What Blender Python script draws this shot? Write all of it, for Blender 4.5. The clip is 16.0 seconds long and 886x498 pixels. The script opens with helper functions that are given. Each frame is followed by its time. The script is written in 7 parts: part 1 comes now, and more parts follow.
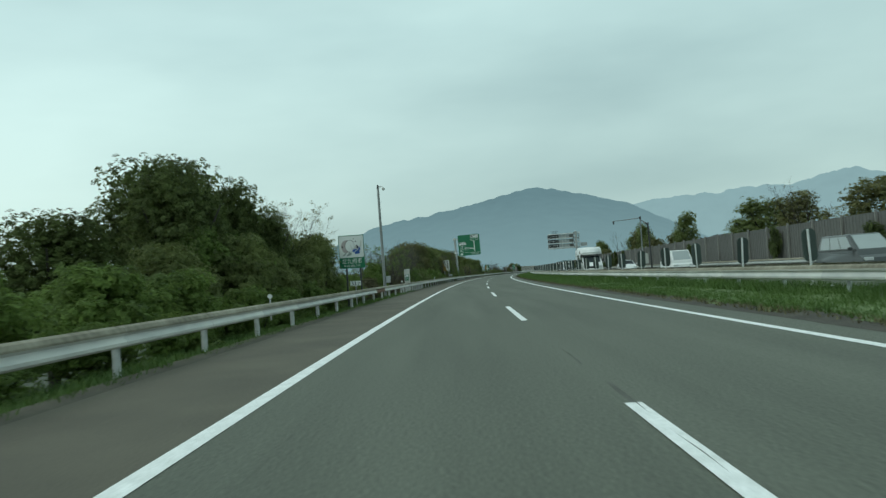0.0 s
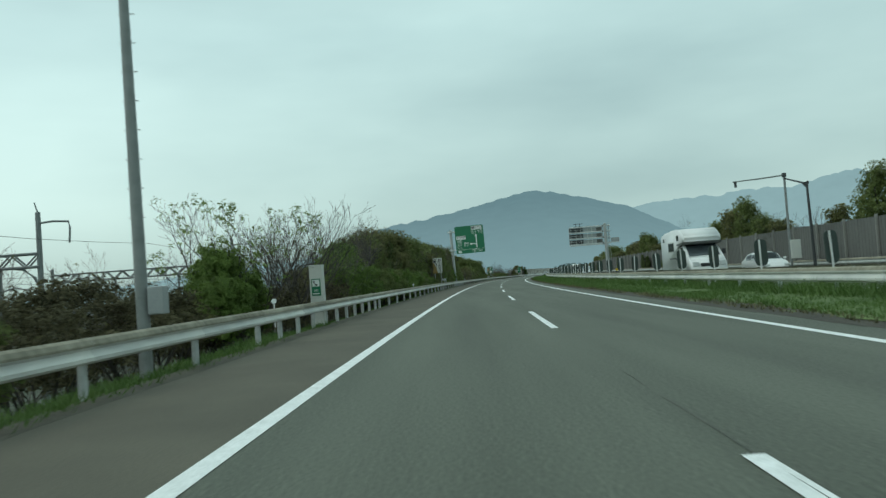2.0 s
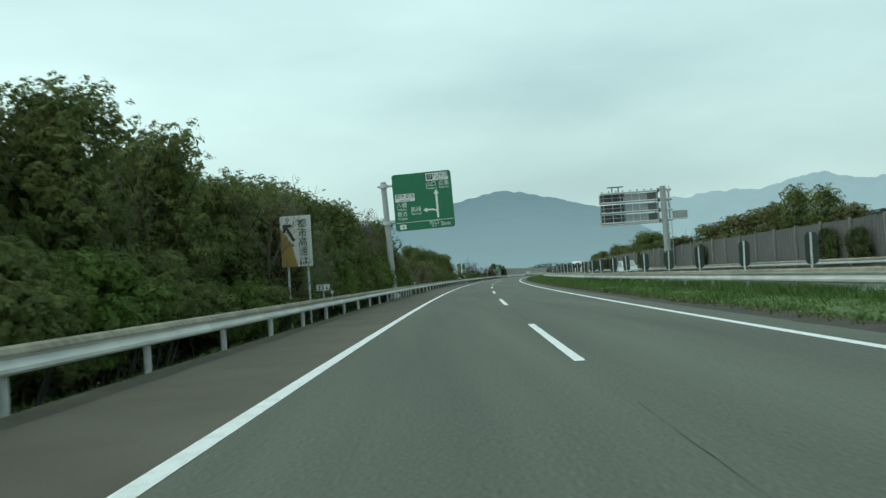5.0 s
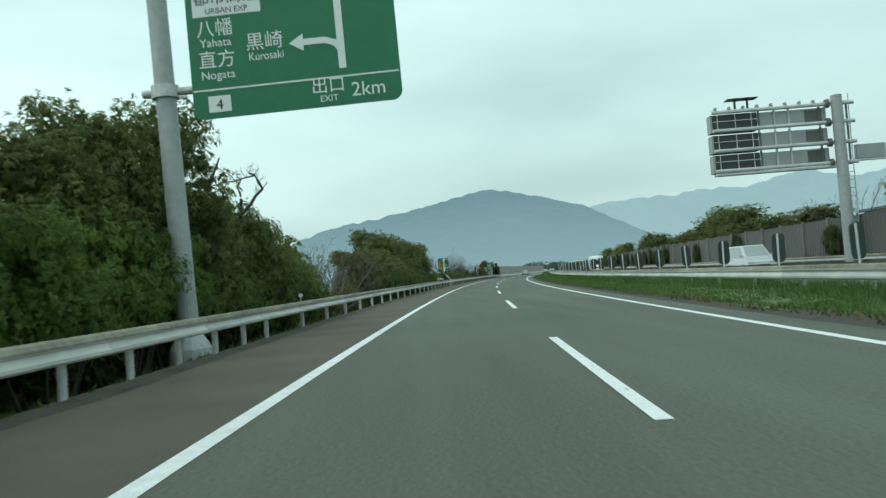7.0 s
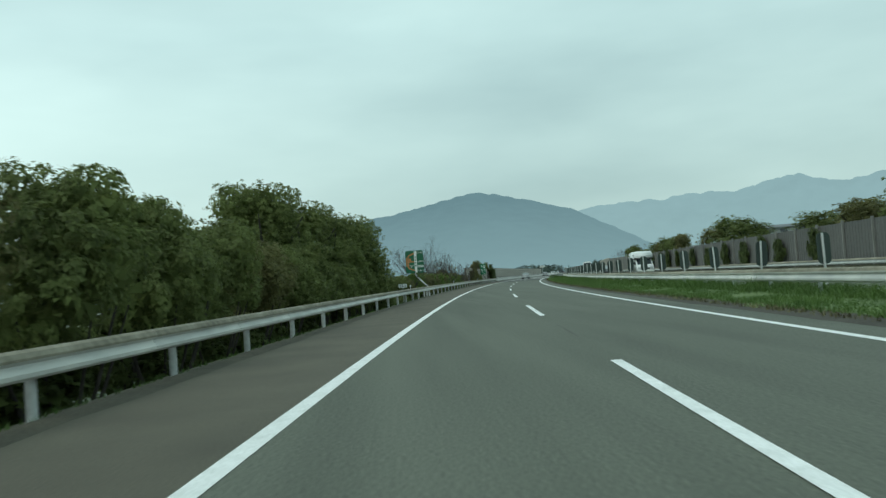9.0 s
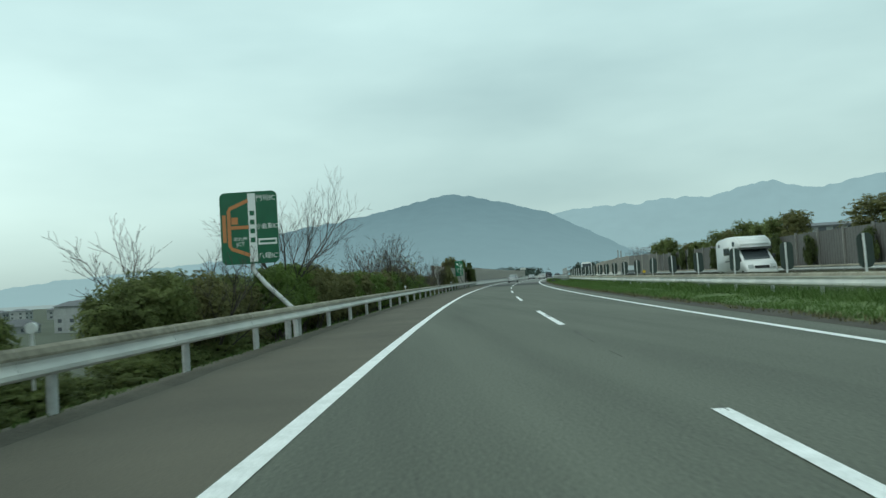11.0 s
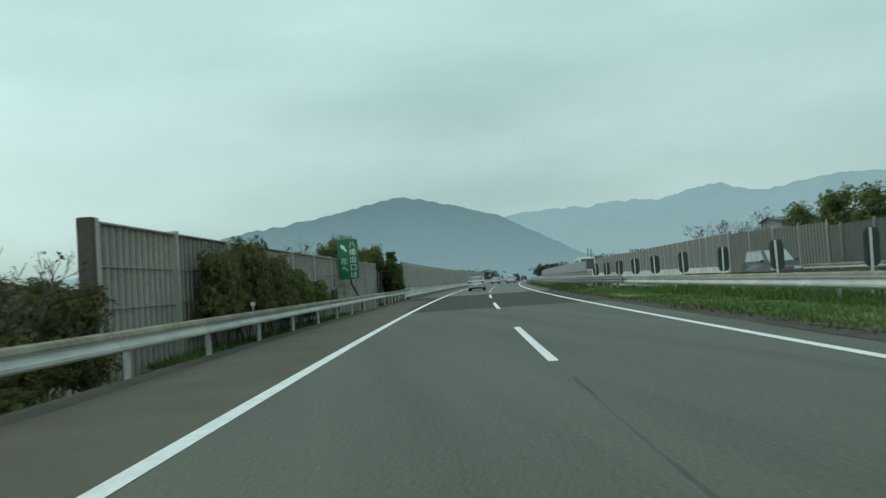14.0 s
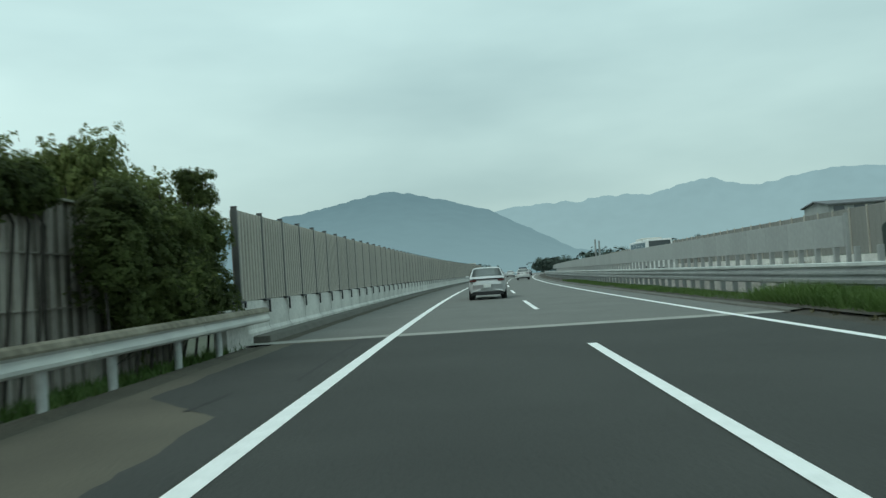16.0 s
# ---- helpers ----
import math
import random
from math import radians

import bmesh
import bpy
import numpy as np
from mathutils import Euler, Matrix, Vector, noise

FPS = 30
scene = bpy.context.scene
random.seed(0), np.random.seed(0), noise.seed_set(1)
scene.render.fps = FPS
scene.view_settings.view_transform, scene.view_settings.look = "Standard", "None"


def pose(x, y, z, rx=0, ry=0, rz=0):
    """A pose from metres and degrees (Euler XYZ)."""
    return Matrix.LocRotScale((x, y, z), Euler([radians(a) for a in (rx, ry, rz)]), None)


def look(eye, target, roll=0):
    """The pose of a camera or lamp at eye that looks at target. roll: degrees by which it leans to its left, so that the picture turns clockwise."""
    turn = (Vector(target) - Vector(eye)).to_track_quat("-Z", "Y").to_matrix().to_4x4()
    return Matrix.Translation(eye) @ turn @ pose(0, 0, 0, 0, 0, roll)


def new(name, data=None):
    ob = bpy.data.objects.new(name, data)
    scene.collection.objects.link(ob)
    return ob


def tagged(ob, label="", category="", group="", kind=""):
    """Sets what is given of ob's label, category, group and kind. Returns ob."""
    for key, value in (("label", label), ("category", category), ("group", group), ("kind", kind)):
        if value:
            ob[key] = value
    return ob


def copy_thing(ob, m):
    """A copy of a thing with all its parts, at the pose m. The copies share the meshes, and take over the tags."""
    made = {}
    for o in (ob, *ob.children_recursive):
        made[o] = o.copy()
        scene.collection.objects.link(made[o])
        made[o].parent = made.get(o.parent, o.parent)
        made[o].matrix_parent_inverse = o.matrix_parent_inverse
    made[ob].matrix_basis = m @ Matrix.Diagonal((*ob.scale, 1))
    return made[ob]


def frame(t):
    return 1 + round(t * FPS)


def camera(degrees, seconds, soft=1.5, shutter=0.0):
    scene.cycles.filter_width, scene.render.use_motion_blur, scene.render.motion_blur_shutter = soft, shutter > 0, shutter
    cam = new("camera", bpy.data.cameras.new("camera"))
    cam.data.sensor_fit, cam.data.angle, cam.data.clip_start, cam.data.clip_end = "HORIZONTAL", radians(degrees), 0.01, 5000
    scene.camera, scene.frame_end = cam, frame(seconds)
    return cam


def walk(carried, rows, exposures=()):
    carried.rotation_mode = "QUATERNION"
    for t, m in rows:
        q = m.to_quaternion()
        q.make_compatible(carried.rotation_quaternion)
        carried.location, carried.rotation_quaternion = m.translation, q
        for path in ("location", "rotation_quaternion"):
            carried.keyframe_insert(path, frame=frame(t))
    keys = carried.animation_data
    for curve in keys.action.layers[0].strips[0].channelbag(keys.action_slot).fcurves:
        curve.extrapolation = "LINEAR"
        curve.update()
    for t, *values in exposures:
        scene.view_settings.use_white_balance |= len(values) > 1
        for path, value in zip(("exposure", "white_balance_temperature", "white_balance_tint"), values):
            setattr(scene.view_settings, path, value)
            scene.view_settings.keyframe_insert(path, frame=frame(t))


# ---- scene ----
# ---- the road's line: s metres along it, lateral metres to the right of the left edge line ----
STEP = 2.0


def heading(s):
    """Degrees to the right of north at s."""
    u = min(s, 360.0) / 100
    bend = 2.81627 * u - 0.92889 * u ** 2 + 0.60208 * u ** 3 - 0.08702 * u ** 4
    if s < 0:
        bend = 2.81627 * u
    if s > 360:
        v = (s - 360.0) / 100
        bend += 3.3 * v - 0.25 * v * v if v < 4 else 9.2 + 1.3 * (v - 4)
    return bend


LINE = {0: (0.0, 0.0)}
for way in (1, -1):
    px, py = 0.0, 0.0
    for i in range(800):
        a = radians(heading((i + 0.5) * STEP * way))
        px, py = px + math.sin(a) * STEP * way, py + math.cos(a) * STEP * way
        LINE[(i + 1) * way] = (px, py)


def on_road(s, lat, z=0.0):
    k = math.floor(s / STEP)
    f = s / STEP - k
    a, b = LINE[k], LINE[k + 1]
    turn = radians(heading(s))
    return Vector((a[0] + (b[0] - a[0]) * f + lat * math.cos(turn), a[1] + (b[1] - a[1]) * f - lat * math.sin(turn), z))


def stand(s, lat, z=0.0, turn=0.0):
    """A pose on the road: local y runs along it, x to its right; turn in degrees to the left."""
    p = on_road(s, lat, z)
    return pose(p.x, p.y, p.z, 0, 0, turn - heading(s))


# ---- camera and its walk ----
cam = camera(58.23, 16.0, 1.4, 0.10)
EYE = 1.20
# seconds, s, lateral, yaw to the left of the road, pitch up, lean to the right
PATH = [
    (0.0, 1.13, 2.201, 0.99, 1.89, 3.91), (0.5, 12.20, 2.203, 1.23, 1.94, 3.90), (1.0, 22.70, 2.112, 1.36, 1.96, 3.90),
    (1.5, 32.50, 2.025, 1.70, 2.10, 3.98), (2.0, 43.05, 1.971, 1.89, 2.17, 4.02), (2.5, 54.20, 1.920, 1.80, 2.17, 3.97),
    (3.0, 65.02, 1.935, 1.67, 2.18, 3.95), (3.5, 76.05, 1.964, 1.52, 2.20, 3.82), (4.0, 87.30, 2.032, 1.33, 2.10, 3.70),
    (6.3, 138.25, 2.190, 1.22, 2.08, 4.12), (6.5, 142.70, 2.180, 1.22, 2.06, 4.09), (7.0, 153.90, 2.180, 1.37, 2.01, 4.18),
    (7.5, 164.90, 2.124, 1.50, 1.98, 4.16), (8.0, 175.60, 2.077, 1.63, 2.10, 4.22), (8.2, 179.95, 2.037, 1.71, 2.15, 4.22),
    (10.3, 226.00, 1.583, 1.84, 2.24, 3.50), (10.5, 230.35, 1.576, 1.83, 2.25, 3.47), (11.0, 241.26, 1.587, 1.66, 2.26, 3.36),
    (11.5, 252.30, 1.635, 1.41, 2.25, 3.35), (12.0, 263.40, 1.786, 1.28, 2.22, 3.47), (12.5, 274.68, 1.930, 0.94, 2.17, 3.47),
    (13.0, 285.99, 2.132, 0.69, 2.24, 3.64), (13.5, 297.35, 2.315, 0.71, 2.33, 3.80), (14.0, 308.90, 2.380, 0.84, 2.35, 3.85),
    (14.5, 320.45, 2.335, 1.25, 2.33, 3.91), (15.0, 332.05, 2.172, 1.73, 2.20, 3.90), (15.5, 343.40, 1.985, 2.03, 2.11, 3.78),
    (16.0, 355.39, 1.838, 1.92, 1.97, 3.80)]
rows = []
for t, s, lat, yaw, pitch, lean in PATH:
    p = on_road(s, lat, EYE)
    rows.append((t, pose(p.x, p.y, p.z, 90 + pitch, 0, yaw - heading(s)) @ pose(0, 0, 0, 0, 0, -lean)))
walk(cam, rows, [(0.0, 0.06), (2.5, 0.08), (4.0, 0.17), (6.5, 0.42), (7.2, 0.38), (8.2, 0.14), (10.5, 0.24), (12.0, 0.08), (14.0, 0.04), (15.0, 0.06), (16.0, 0.12)])

# ---- sky and light: an overcast afternoon, brighter over the town side ----
world = bpy.data.worlds.new("overcast_sky")
scene.world = world
world.use_nodes = True
wn, wl = world.node_tree.nodes, world.node_tree.links
backdrop = wn["Background"]
backdrop.inputs["Strength"].default_value = 1.0
sky = wn.new("ShaderNodeTexSky")
sky.sky_type, sky.sun_disc = "NISHITA", False
sky.sun_elevation, sky.sun_rotation = radians(48), radians(-60)
dim = wn.new("ShaderNodeVectorMath")
dim.operation = "SCALE"
dim.inputs["Scale"].default_value = 0.08
wl.new(sky.outputs[0], dim.inputs[0])
where = wn.new("ShaderNodeTexCoord")
squash = wn.new("ShaderNodeMapping")
squash.inputs["Scale"].default_value = (1.3, 1.3, 4.2)
squash.inputs["Location"].default_value = (0.35, 0.2, 0.15)
wl.new(where.outputs["Generated"], squash.inputs[0])
billow = wn.new("ShaderNodeTexNoise")
billow.inputs["Scale"].default_value = 1.3
billow.inputs["Detail"].default_value = 5.0
billow.inputs["Roughness"].default_value = 0.48
wl.new(squash.outputs[0], billow.inputs["Vector"])
axes = wn.new("ShaderNodeSeparateXYZ")
wl.new(where.outputs["Generated"], axes.inputs[0])


def sky_math(op, a, b):
    n = wn.new("ShaderNodeMath")
    n.operation = op
    for socket, value in zip(n.inputs, (a, b)):
        if isinstance(value, (int, float)):
            socket.default_value = value
        else:
            wl.new(value, socket)
    return n.outputs[0]


west = sky_math("MULTIPLY", axes.outputs[0], -0.27)
puff = sky_math("MULTIPLY", sky_math("SUBTRACT", billow.outputs[0], 0.5), 1.35)


def bank_of_cloud(x, z, wide, tall, amount):
    """A soft thicker or thinner bank in the cloud cover, about a direction."""
    u = sky_math("DIVIDE", sky_math("SUBTRACT", axes.outputs[0], x), wide)
    v = sky_math("DIVIDE", sky_math("SUBTRACT", axes.outputs[2], z), tall)
    r = sky_math("ADD", sky_math("MULTIPLY", u, u), sky_math("MULTIPLY", v, v))
    return sky_math("MULTIPLY", sky_math("POWER", 2.718, sky_math("MULTIPLY", r, -1.0)), amount)


bright = sky_math("ADD", sky_math("ADD", west, puff), 0.56)
for bank in ((0.20, 0.095, 0.24, 0.050, -0.42), (0.13, 0.205, 0.17, 0.060, -0.22), (0.52, 0.26, 0.18, 0.12, 0.30), (-0.32, 0.0, 0.34, 0.075, -0.50)):
    bright = sky_math("ADD", bright, bank_of_cloud(*bank))
tone = wn.new("ShaderNodeValToRGB")
tone.color_ramp.elements[0].position, tone.color_ramp.elements[0].color = 0.08, (0.352, 0.525, 0.522, 1)
tone.color_ramp.elements[1].position, tone.color_ramp.elements[1].color = 0.92, (0.668, 0.918, 0.872, 1)
wl.new(bright, tone.inputs[0])
cover = wn.new("ShaderNodeMix")
cover.data_type = "RGBA"
cover.inputs["Factor"].default_value = 0.9
wl.new(dim.outputs[0], cover.inputs["A"])
wl.new(tone.outputs[0], cover.inputs["B"])
# the cloud is duller and less blue towards the skyline
rise = wn.new("ShaderNodeMapRange")
rise.inputs["From Min"].default_value, rise.inputs["From Max"].default_value = 0.03, 0.30
wl.new(axes.outputs[2], rise.inputs["Value"])
veil = wn.new("ShaderNodeMix")
veil.data_type = "RGBA"
veil.inputs["A"].default_value, veil.inputs["B"].default_value = (1.01, 0.975, 0.945, 1), (1.0, 1.01, 1.02, 1)
wl.new(rise.outputs[0], veil.inputs["Factor"])
dull = wn.new("ShaderNodeMix")
dull.data_type, dull.blend_type = "RGBA", "MULTIPLY"
dull.inputs["Factor"].default_value = 1.0
wl.new(cover.outputs["Result"], dull.inputs["A"])
wl.new(veil.outputs["Result"], dull.inputs["B"])
wl.new(dull.outputs["Result"], backdrop.inputs["Color"])

sun_light = bpy.data.lights.new("sun", "SUN")
sun_light.energy, sun_light.angle, sun_light.color = 0.6, radians(30), (1.0, 0.98, 0.93)
sun_ob = new("sun", sun_light)
sun_ob.matrix_world = look((-40, 30, 60), (0, 50, 0))

# ---- materials ----
def material(name, color, rough=0.7, metal=0.0, vary=0.15, grain=40.0, patch=1.5, bump=0.0, per_piece=0.0, per_island=0.0, tint=None, stretch=None, stain=0.5, glow=None, spec=0.5, lane=None, thin=0.0, haze_paint=None):
    """A painted, stone or leaf surface: two scales of noise over the colour, grain relief, and a shift from piece to piece."""
    m = bpy.data.materials.new(name)
    m.use_nodes = True
    nodes, links = m.node_tree.nodes, m.node_tree.links
    b = nodes["Principled BSDF"]
    b.inputs["Roughness"].default_value, b.inputs["Metallic"].default_value = rough, metal
    at = nodes.new("ShaderNodeTexCoord").outputs["Object"]
    if stretch:
        mp = nodes.new("ShaderNodeMapping")
        mp.inputs["Scale"].default_value = stretch
        links.new(at, mp.inputs[0])
        at = mp.outputs[0]
    fine = nodes.new("ShaderNodeTexNoise")
    fine.inputs["Scale"].default_value, fine.inputs["Detail"].default_value = grain, 3.0
    wide = nodes.new("ShaderNodeTexNoise")
    wide.inputs["Scale"].default_value, wide.inputs["Detail"].default_value = patch, 4.0
    links.new(at, fine.inputs["Vector"])
    if lane:
        mp = nodes.new("ShaderNodeMapping")
        mp.inputs["Scale"].default_value = lane
        links.new(at, mp.inputs[0])
        links.new(mp.outputs[0], wide.inputs["Vector"])
    else:
        links.new(at, wide.inputs["Vector"])
    b.inputs["Specular IOR Level"].default_value = spec
    low = [max(0.0, c * (1 - 1.6 * vary)) for c in color]
    high = [min(1.0, c * (1 + 1.6 * vary)) for c in (tint or color)]
    mix = nodes.new("ShaderNodeMix")
    mix.data_type = "RGBA"
    mix.inputs["A"].default_value, mix.inputs["B"].default_value = (*low, 1), (*high, 1)

    def math_node(op, x, y):
        n = nodes.new("ShaderNodeMath")
        n.operation = op
        for socket, value in zip(n.inputs, (x, y)):
            if isinstance(value, (int, float)):
                socket.default_value = value
            else:
                links.new(value, socket)
        return n.outputs[0]

    total = math_node("ADD", math_node("MULTIPLY", fine.outputs[0], 1 - stain), math_node("MULTIPLY", wide.outputs[0], stain))
    total = math_node("ADD", math_node("MULTIPLY", math_node("SUBTRACT", total, 0.5), 2.2), 0.5)
    if per_piece:
        info = nodes.new("ShaderNodeObjectInfo").outputs["Random"]
        total = math_node("ADD", total, math_node("MULTIPLY", math_node("SUBTRACT", info, 0.5), per_piece))
    if per_island:
        info = nodes.new("ShaderNodeNewGeometry").outputs["Random Per Island"]
        total = math_node("ADD", total, math_node("MULTIPLY", math_node("SUBTRACT", info, 0.5), per_island))
    clamp = nodes.new("ShaderNodeClamp")
    links.new(total, clamp.inputs[0])
    links.new(clamp.outputs[0], mix.inputs["Factor"])
    links.new(mix.outputs["Result"], b.inputs["Base Color"])
    if bump:
        relief = nodes.new("ShaderNodeBump")
        relief.inputs["Strength"].default_value, relief.inputs["Distance"].default_value = bump, 0.02
        links.new(fine.outputs[0], relief.inputs["Height"])
        links.new(relief.outputs[0], b.inputs["Normal"])
    # emission that carries the painted haze of far backdrops
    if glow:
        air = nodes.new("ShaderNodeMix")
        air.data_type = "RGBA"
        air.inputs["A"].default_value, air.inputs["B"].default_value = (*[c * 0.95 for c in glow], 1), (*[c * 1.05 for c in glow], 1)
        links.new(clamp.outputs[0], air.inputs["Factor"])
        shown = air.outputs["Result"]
        if haze_paint:
            # haze painted into the emission, thicker towards the plain
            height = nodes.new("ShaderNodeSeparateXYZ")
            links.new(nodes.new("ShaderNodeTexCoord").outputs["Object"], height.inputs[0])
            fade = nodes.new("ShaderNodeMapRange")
            fade.inputs["From Min"].default_value, fade.inputs["From Max"].default_value = 0.0, haze_paint[1]
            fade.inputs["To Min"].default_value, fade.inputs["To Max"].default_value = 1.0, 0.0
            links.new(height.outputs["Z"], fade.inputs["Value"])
            low_haze = nodes.new("ShaderNodeMix")
            low_haze.data_type = "RGBA"
            low_haze.inputs["B"].default_value = (*haze_paint[0], 1)
            links.new(fade.outputs[0], low_haze.inputs["Factor"])
            links.new(shown, low_haze.inputs["A"])
            shown = low_haze.outputs["Result"]
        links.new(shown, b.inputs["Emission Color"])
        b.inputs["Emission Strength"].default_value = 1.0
    if thin:
        # light that passes through leaves and blades
        through_leaf = nodes.new("ShaderNodeBsdfTranslucent")
        links.new(mix.outputs["Result"], through_leaf.inputs["Color"])
        both = nodes.new("ShaderNodeMixShader")
        both.inputs[0].default_value = thin
        links.new(b.outputs[0], both.inputs[1])
        links.new(through_leaf.outputs[0], both.inputs[2])
        links.new(both.outputs[0], nodes["Material Output"].inputs["Surface"])
    return m


ASPHALT = material("worn_asphalt", (0.102, 0.110, 0.086), 0.88, vary=0.36, grain=26, patch=0.9, bump=0.5, stain=0.38, lane=(1, 0.06, 1))
SHOULDER = material("shoulder_asphalt", (0.098, 0.088, 0.065), 0.9, vary=0.26, grain=32, patch=0.5, bump=0.4, stain=0.5)
NEW_ASPHALT = material("fresh_asphalt", (0.040, 0.042, 0.038), 0.9, vary=0.28, grain=32, patch=0.4, bump=0.5, stain=0.4)
DECK = material("bridge_asphalt", (0.150, 0.153, 0.142), 0.85, vary=0.13, grain=55, patch=0.5, bump=0.4)
SEAM_DARK = material("fresh_tar", (0.014, 0.014, 0.013), 0.8, vary=0.3)
SEAM = material("tar_seam", (0.078, 0.080, 0.068), 0.85, vary=0.4)
ROCK = material("dark_rock", (0.05, 0.05, 0.048), 0.85, vary=0.3, grain=12)
JOINT = material("joint_concrete", (0.31, 0.31, 0.285), 0.8, vary=0.25, grain=20)
PAINT = material("road_paint", (0.82, 0.84, 0.81), 0.6, vary=0.18, grain=30, patch=4, stain=0.45)
FRESH_PAINT = material("fresh_road_paint", (0.88, 0.90, 0.88), 0.55, vary=0.08, grain=30, patch=4)
SOIL = material("verge_soil", (0.055, 0.048, 0.037), 0.95, vary=0.35, grain=14, patch=1.2, bump=0.8)
GROUND = material("field_ground", (0.055, 0.066, 0.040), 0.95, vary=0.35, grain=3, patch=0.05)
TURF = material("turf", (0.066, 0.122, 0.030), 0.9, vary=0.3, grain=9, patch=0.5, tint=(0.105, 0.150, 0.042), bump=0.6)
BLADE = material("grass_blade", (0.070, 0.142, 0.030), 0.8, vary=0.20, grain=2, patch=0.35, per_island=0.18, tint=(0.098, 0.160, 0.040), thin=0.35)
DRY = material("dry_grass", (0.125, 0.115, 0.055), 0.9, vary=0.3, per_island=0.9)
GALV = material("galvanised_steel", (0.47, 0.48, 0.46), 0.5, 0.35, vary=0.14, grain=6, patch=2.0, per_piece=0.4)
GALV_OLD = material("weathered_rail_steel", (0.55, 0.56, 0.54), 0.5, 0.2, vary=0.14, grain=5, patch=1.2, per_piece=0.4, tint=(0.58, 0.57, 0.53), stretch=(1, 0.25, 1))
RUST = material("rusty_steel", (0.17, 0.085, 0.05), 0.85, 0.1, vary=0.3, grain=14, patch=3)
POST = material("grey_post_paint", (0.50, 0.52, 0.51), 0.55, 0.2, vary=0.14, grain=10, patch=2.5, per_piece=0.4)
POLE = material("dull_pole_paint", (0.23, 0.245, 0.24), 0.55, 0.2, vary=0.14, grain=6, patch=1.2)
MID_POLE = material("grey_pole_paint", (0.36, 0.375, 0.37), 0.55, 0.2, vary=0.12, grain=6, patch=1.2)
DARK_STEEL = material("dark_steel", (0.055, 0.058, 0.06), 0.5, 0.4, vary=0.2)
MID_STEEL = material("mid_grey_steel", (0.14, 0.145, 0.14), 0.5, 0.3, vary=0.2)
FIN = material("glare_panel_green", (0.040, 0.058, 0.050), 0.6, vary=0.2, per_piece=0.6)
PALE_POST = material("pale_post", (0.60, 0.61, 0.60), 0.6, vary=0.12, per_piece=0.4)
WALL_GREY = material("barrier_panel_grey", (0.375, 0.345, 0.305), 0.75, vary=0.14, grain=8, patch=0.7, per_piece=0.5)
# darker brown for the recesses between ribs: their shade put into colour
WALL_RECESS_SHADE = material("barrier_recess_shade_brown", (0.215, 0.196, 0.168), 0.85, vary=0.2, grain=8, patch=0.7, per_piece=0.4)
RUSTY_POST = material("brown_end_post", (0.085, 0.072, 0.058), 0.8, vary=0.2, grain=8, patch=1.0)
WALL_POST = material("barrier_post_beige", (0.42, 0.40, 0.35), 0.75, vary=0.12, grain=8, patch=1.0, per_piece=0.3)
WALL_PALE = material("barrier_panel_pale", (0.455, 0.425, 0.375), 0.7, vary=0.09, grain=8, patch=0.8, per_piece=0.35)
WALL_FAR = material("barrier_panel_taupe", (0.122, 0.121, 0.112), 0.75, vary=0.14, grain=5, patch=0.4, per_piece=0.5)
BRIDGE_STEEL = material("bridge_rail_steel", (0.32, 0.335, 0.33), 0.5, 0.3, vary=0.14, grain=6, patch=2.0, per_piece=0.3)
# shade between the pale ribs, painted as a darker panel colour
PALE_RECESS_SHADE = material("barrier_pale_recess_shade", (0.28, 0.262, 0.228), 0.75, vary=0.1, grain=8, patch=0.8, per_piece=0.35)
CONCRETE = material("parapet_concrete", (0.61, 0.60, 0.565), 0.8, vary=0.20, grain=12, patch=1.1, bump=0.2, per_piece=0.3)
KERB = material("kerb_concrete", (0.125, 0.122, 0.106), 0.9, vary=0.2, grain=15)
GREEN = material("sign_green", (0.008, 0.150, 0.068), 0.4, vary=0.06, grain=3)
GREEN_DARK = material("map_sign_green", (0.008, 0.105, 0.050), 0.4, vary=0.08, grain=3)
WHITE = material("sign_white", (0.72, 0.75, 0.73), 0.45, vary=0.05)
CREAM = material("panel_cream", (0.55, 0.56, 0.52), 0.5, vary=0.08)
BLACK = material("black_paint", (0.02, 0.02, 0.022), 0.5, vary=0.2)
NAVY = material("navy_paint", (0.025, 0.035, 0.075), 0.5, vary=0.1)
BLUE = material("blue_paint", (0.03, 0.10, 0.36), 0.5, vary=0.1)
ORANGE = material("orange_paint", (0.50, 0.20, 0.07), 0.5, vary=0.1)
OCHRE = material("ochre_paint", (0.30, 0.20, 0.06), 0.6, vary=0.2)
DRUM = material("drum_paint", (0.40, 0.36, 0.35), 0.5, vary=0.1)
GREY_GREEN = material("grey_green_paint", (0.30, 0.35, 0.33), 0.5, vary=0.1)
BACK_GREY = material("sign_back_grey", (0.33, 0.35, 0.35), 0.5, 0.4, vary=0.1)
SILVER = material("silver_car_paint", (0.56, 0.57, 0.575), 0.3, 0.25, vary=0.03)
CAR_WHITE = material("white_car_paint", (0.70, 0.71, 0.70), 0.3, vary=0.03)
CAR_DARK = material("dark_car_paint", (0.03, 0.035, 0.05), 0.25, 0.3, vary=0.05)
CAR_BRONZE = material("bronze_car_paint", (0.085, 0.09, 0.09), 0.3, 0.5, vary=0.05)
GLASS = material("car_window_glass", (0.045, 0.055, 0.06), 0.08, vary=0.05)
DARK_LAMP = material("smoked_red_lamp", (0.10, 0.02, 0.018), 0.25, vary=0.05)
CHROME = material("bright_chrome", (0.82, 0.83, 0.83), 0.2, 0.4, vary=0.03)
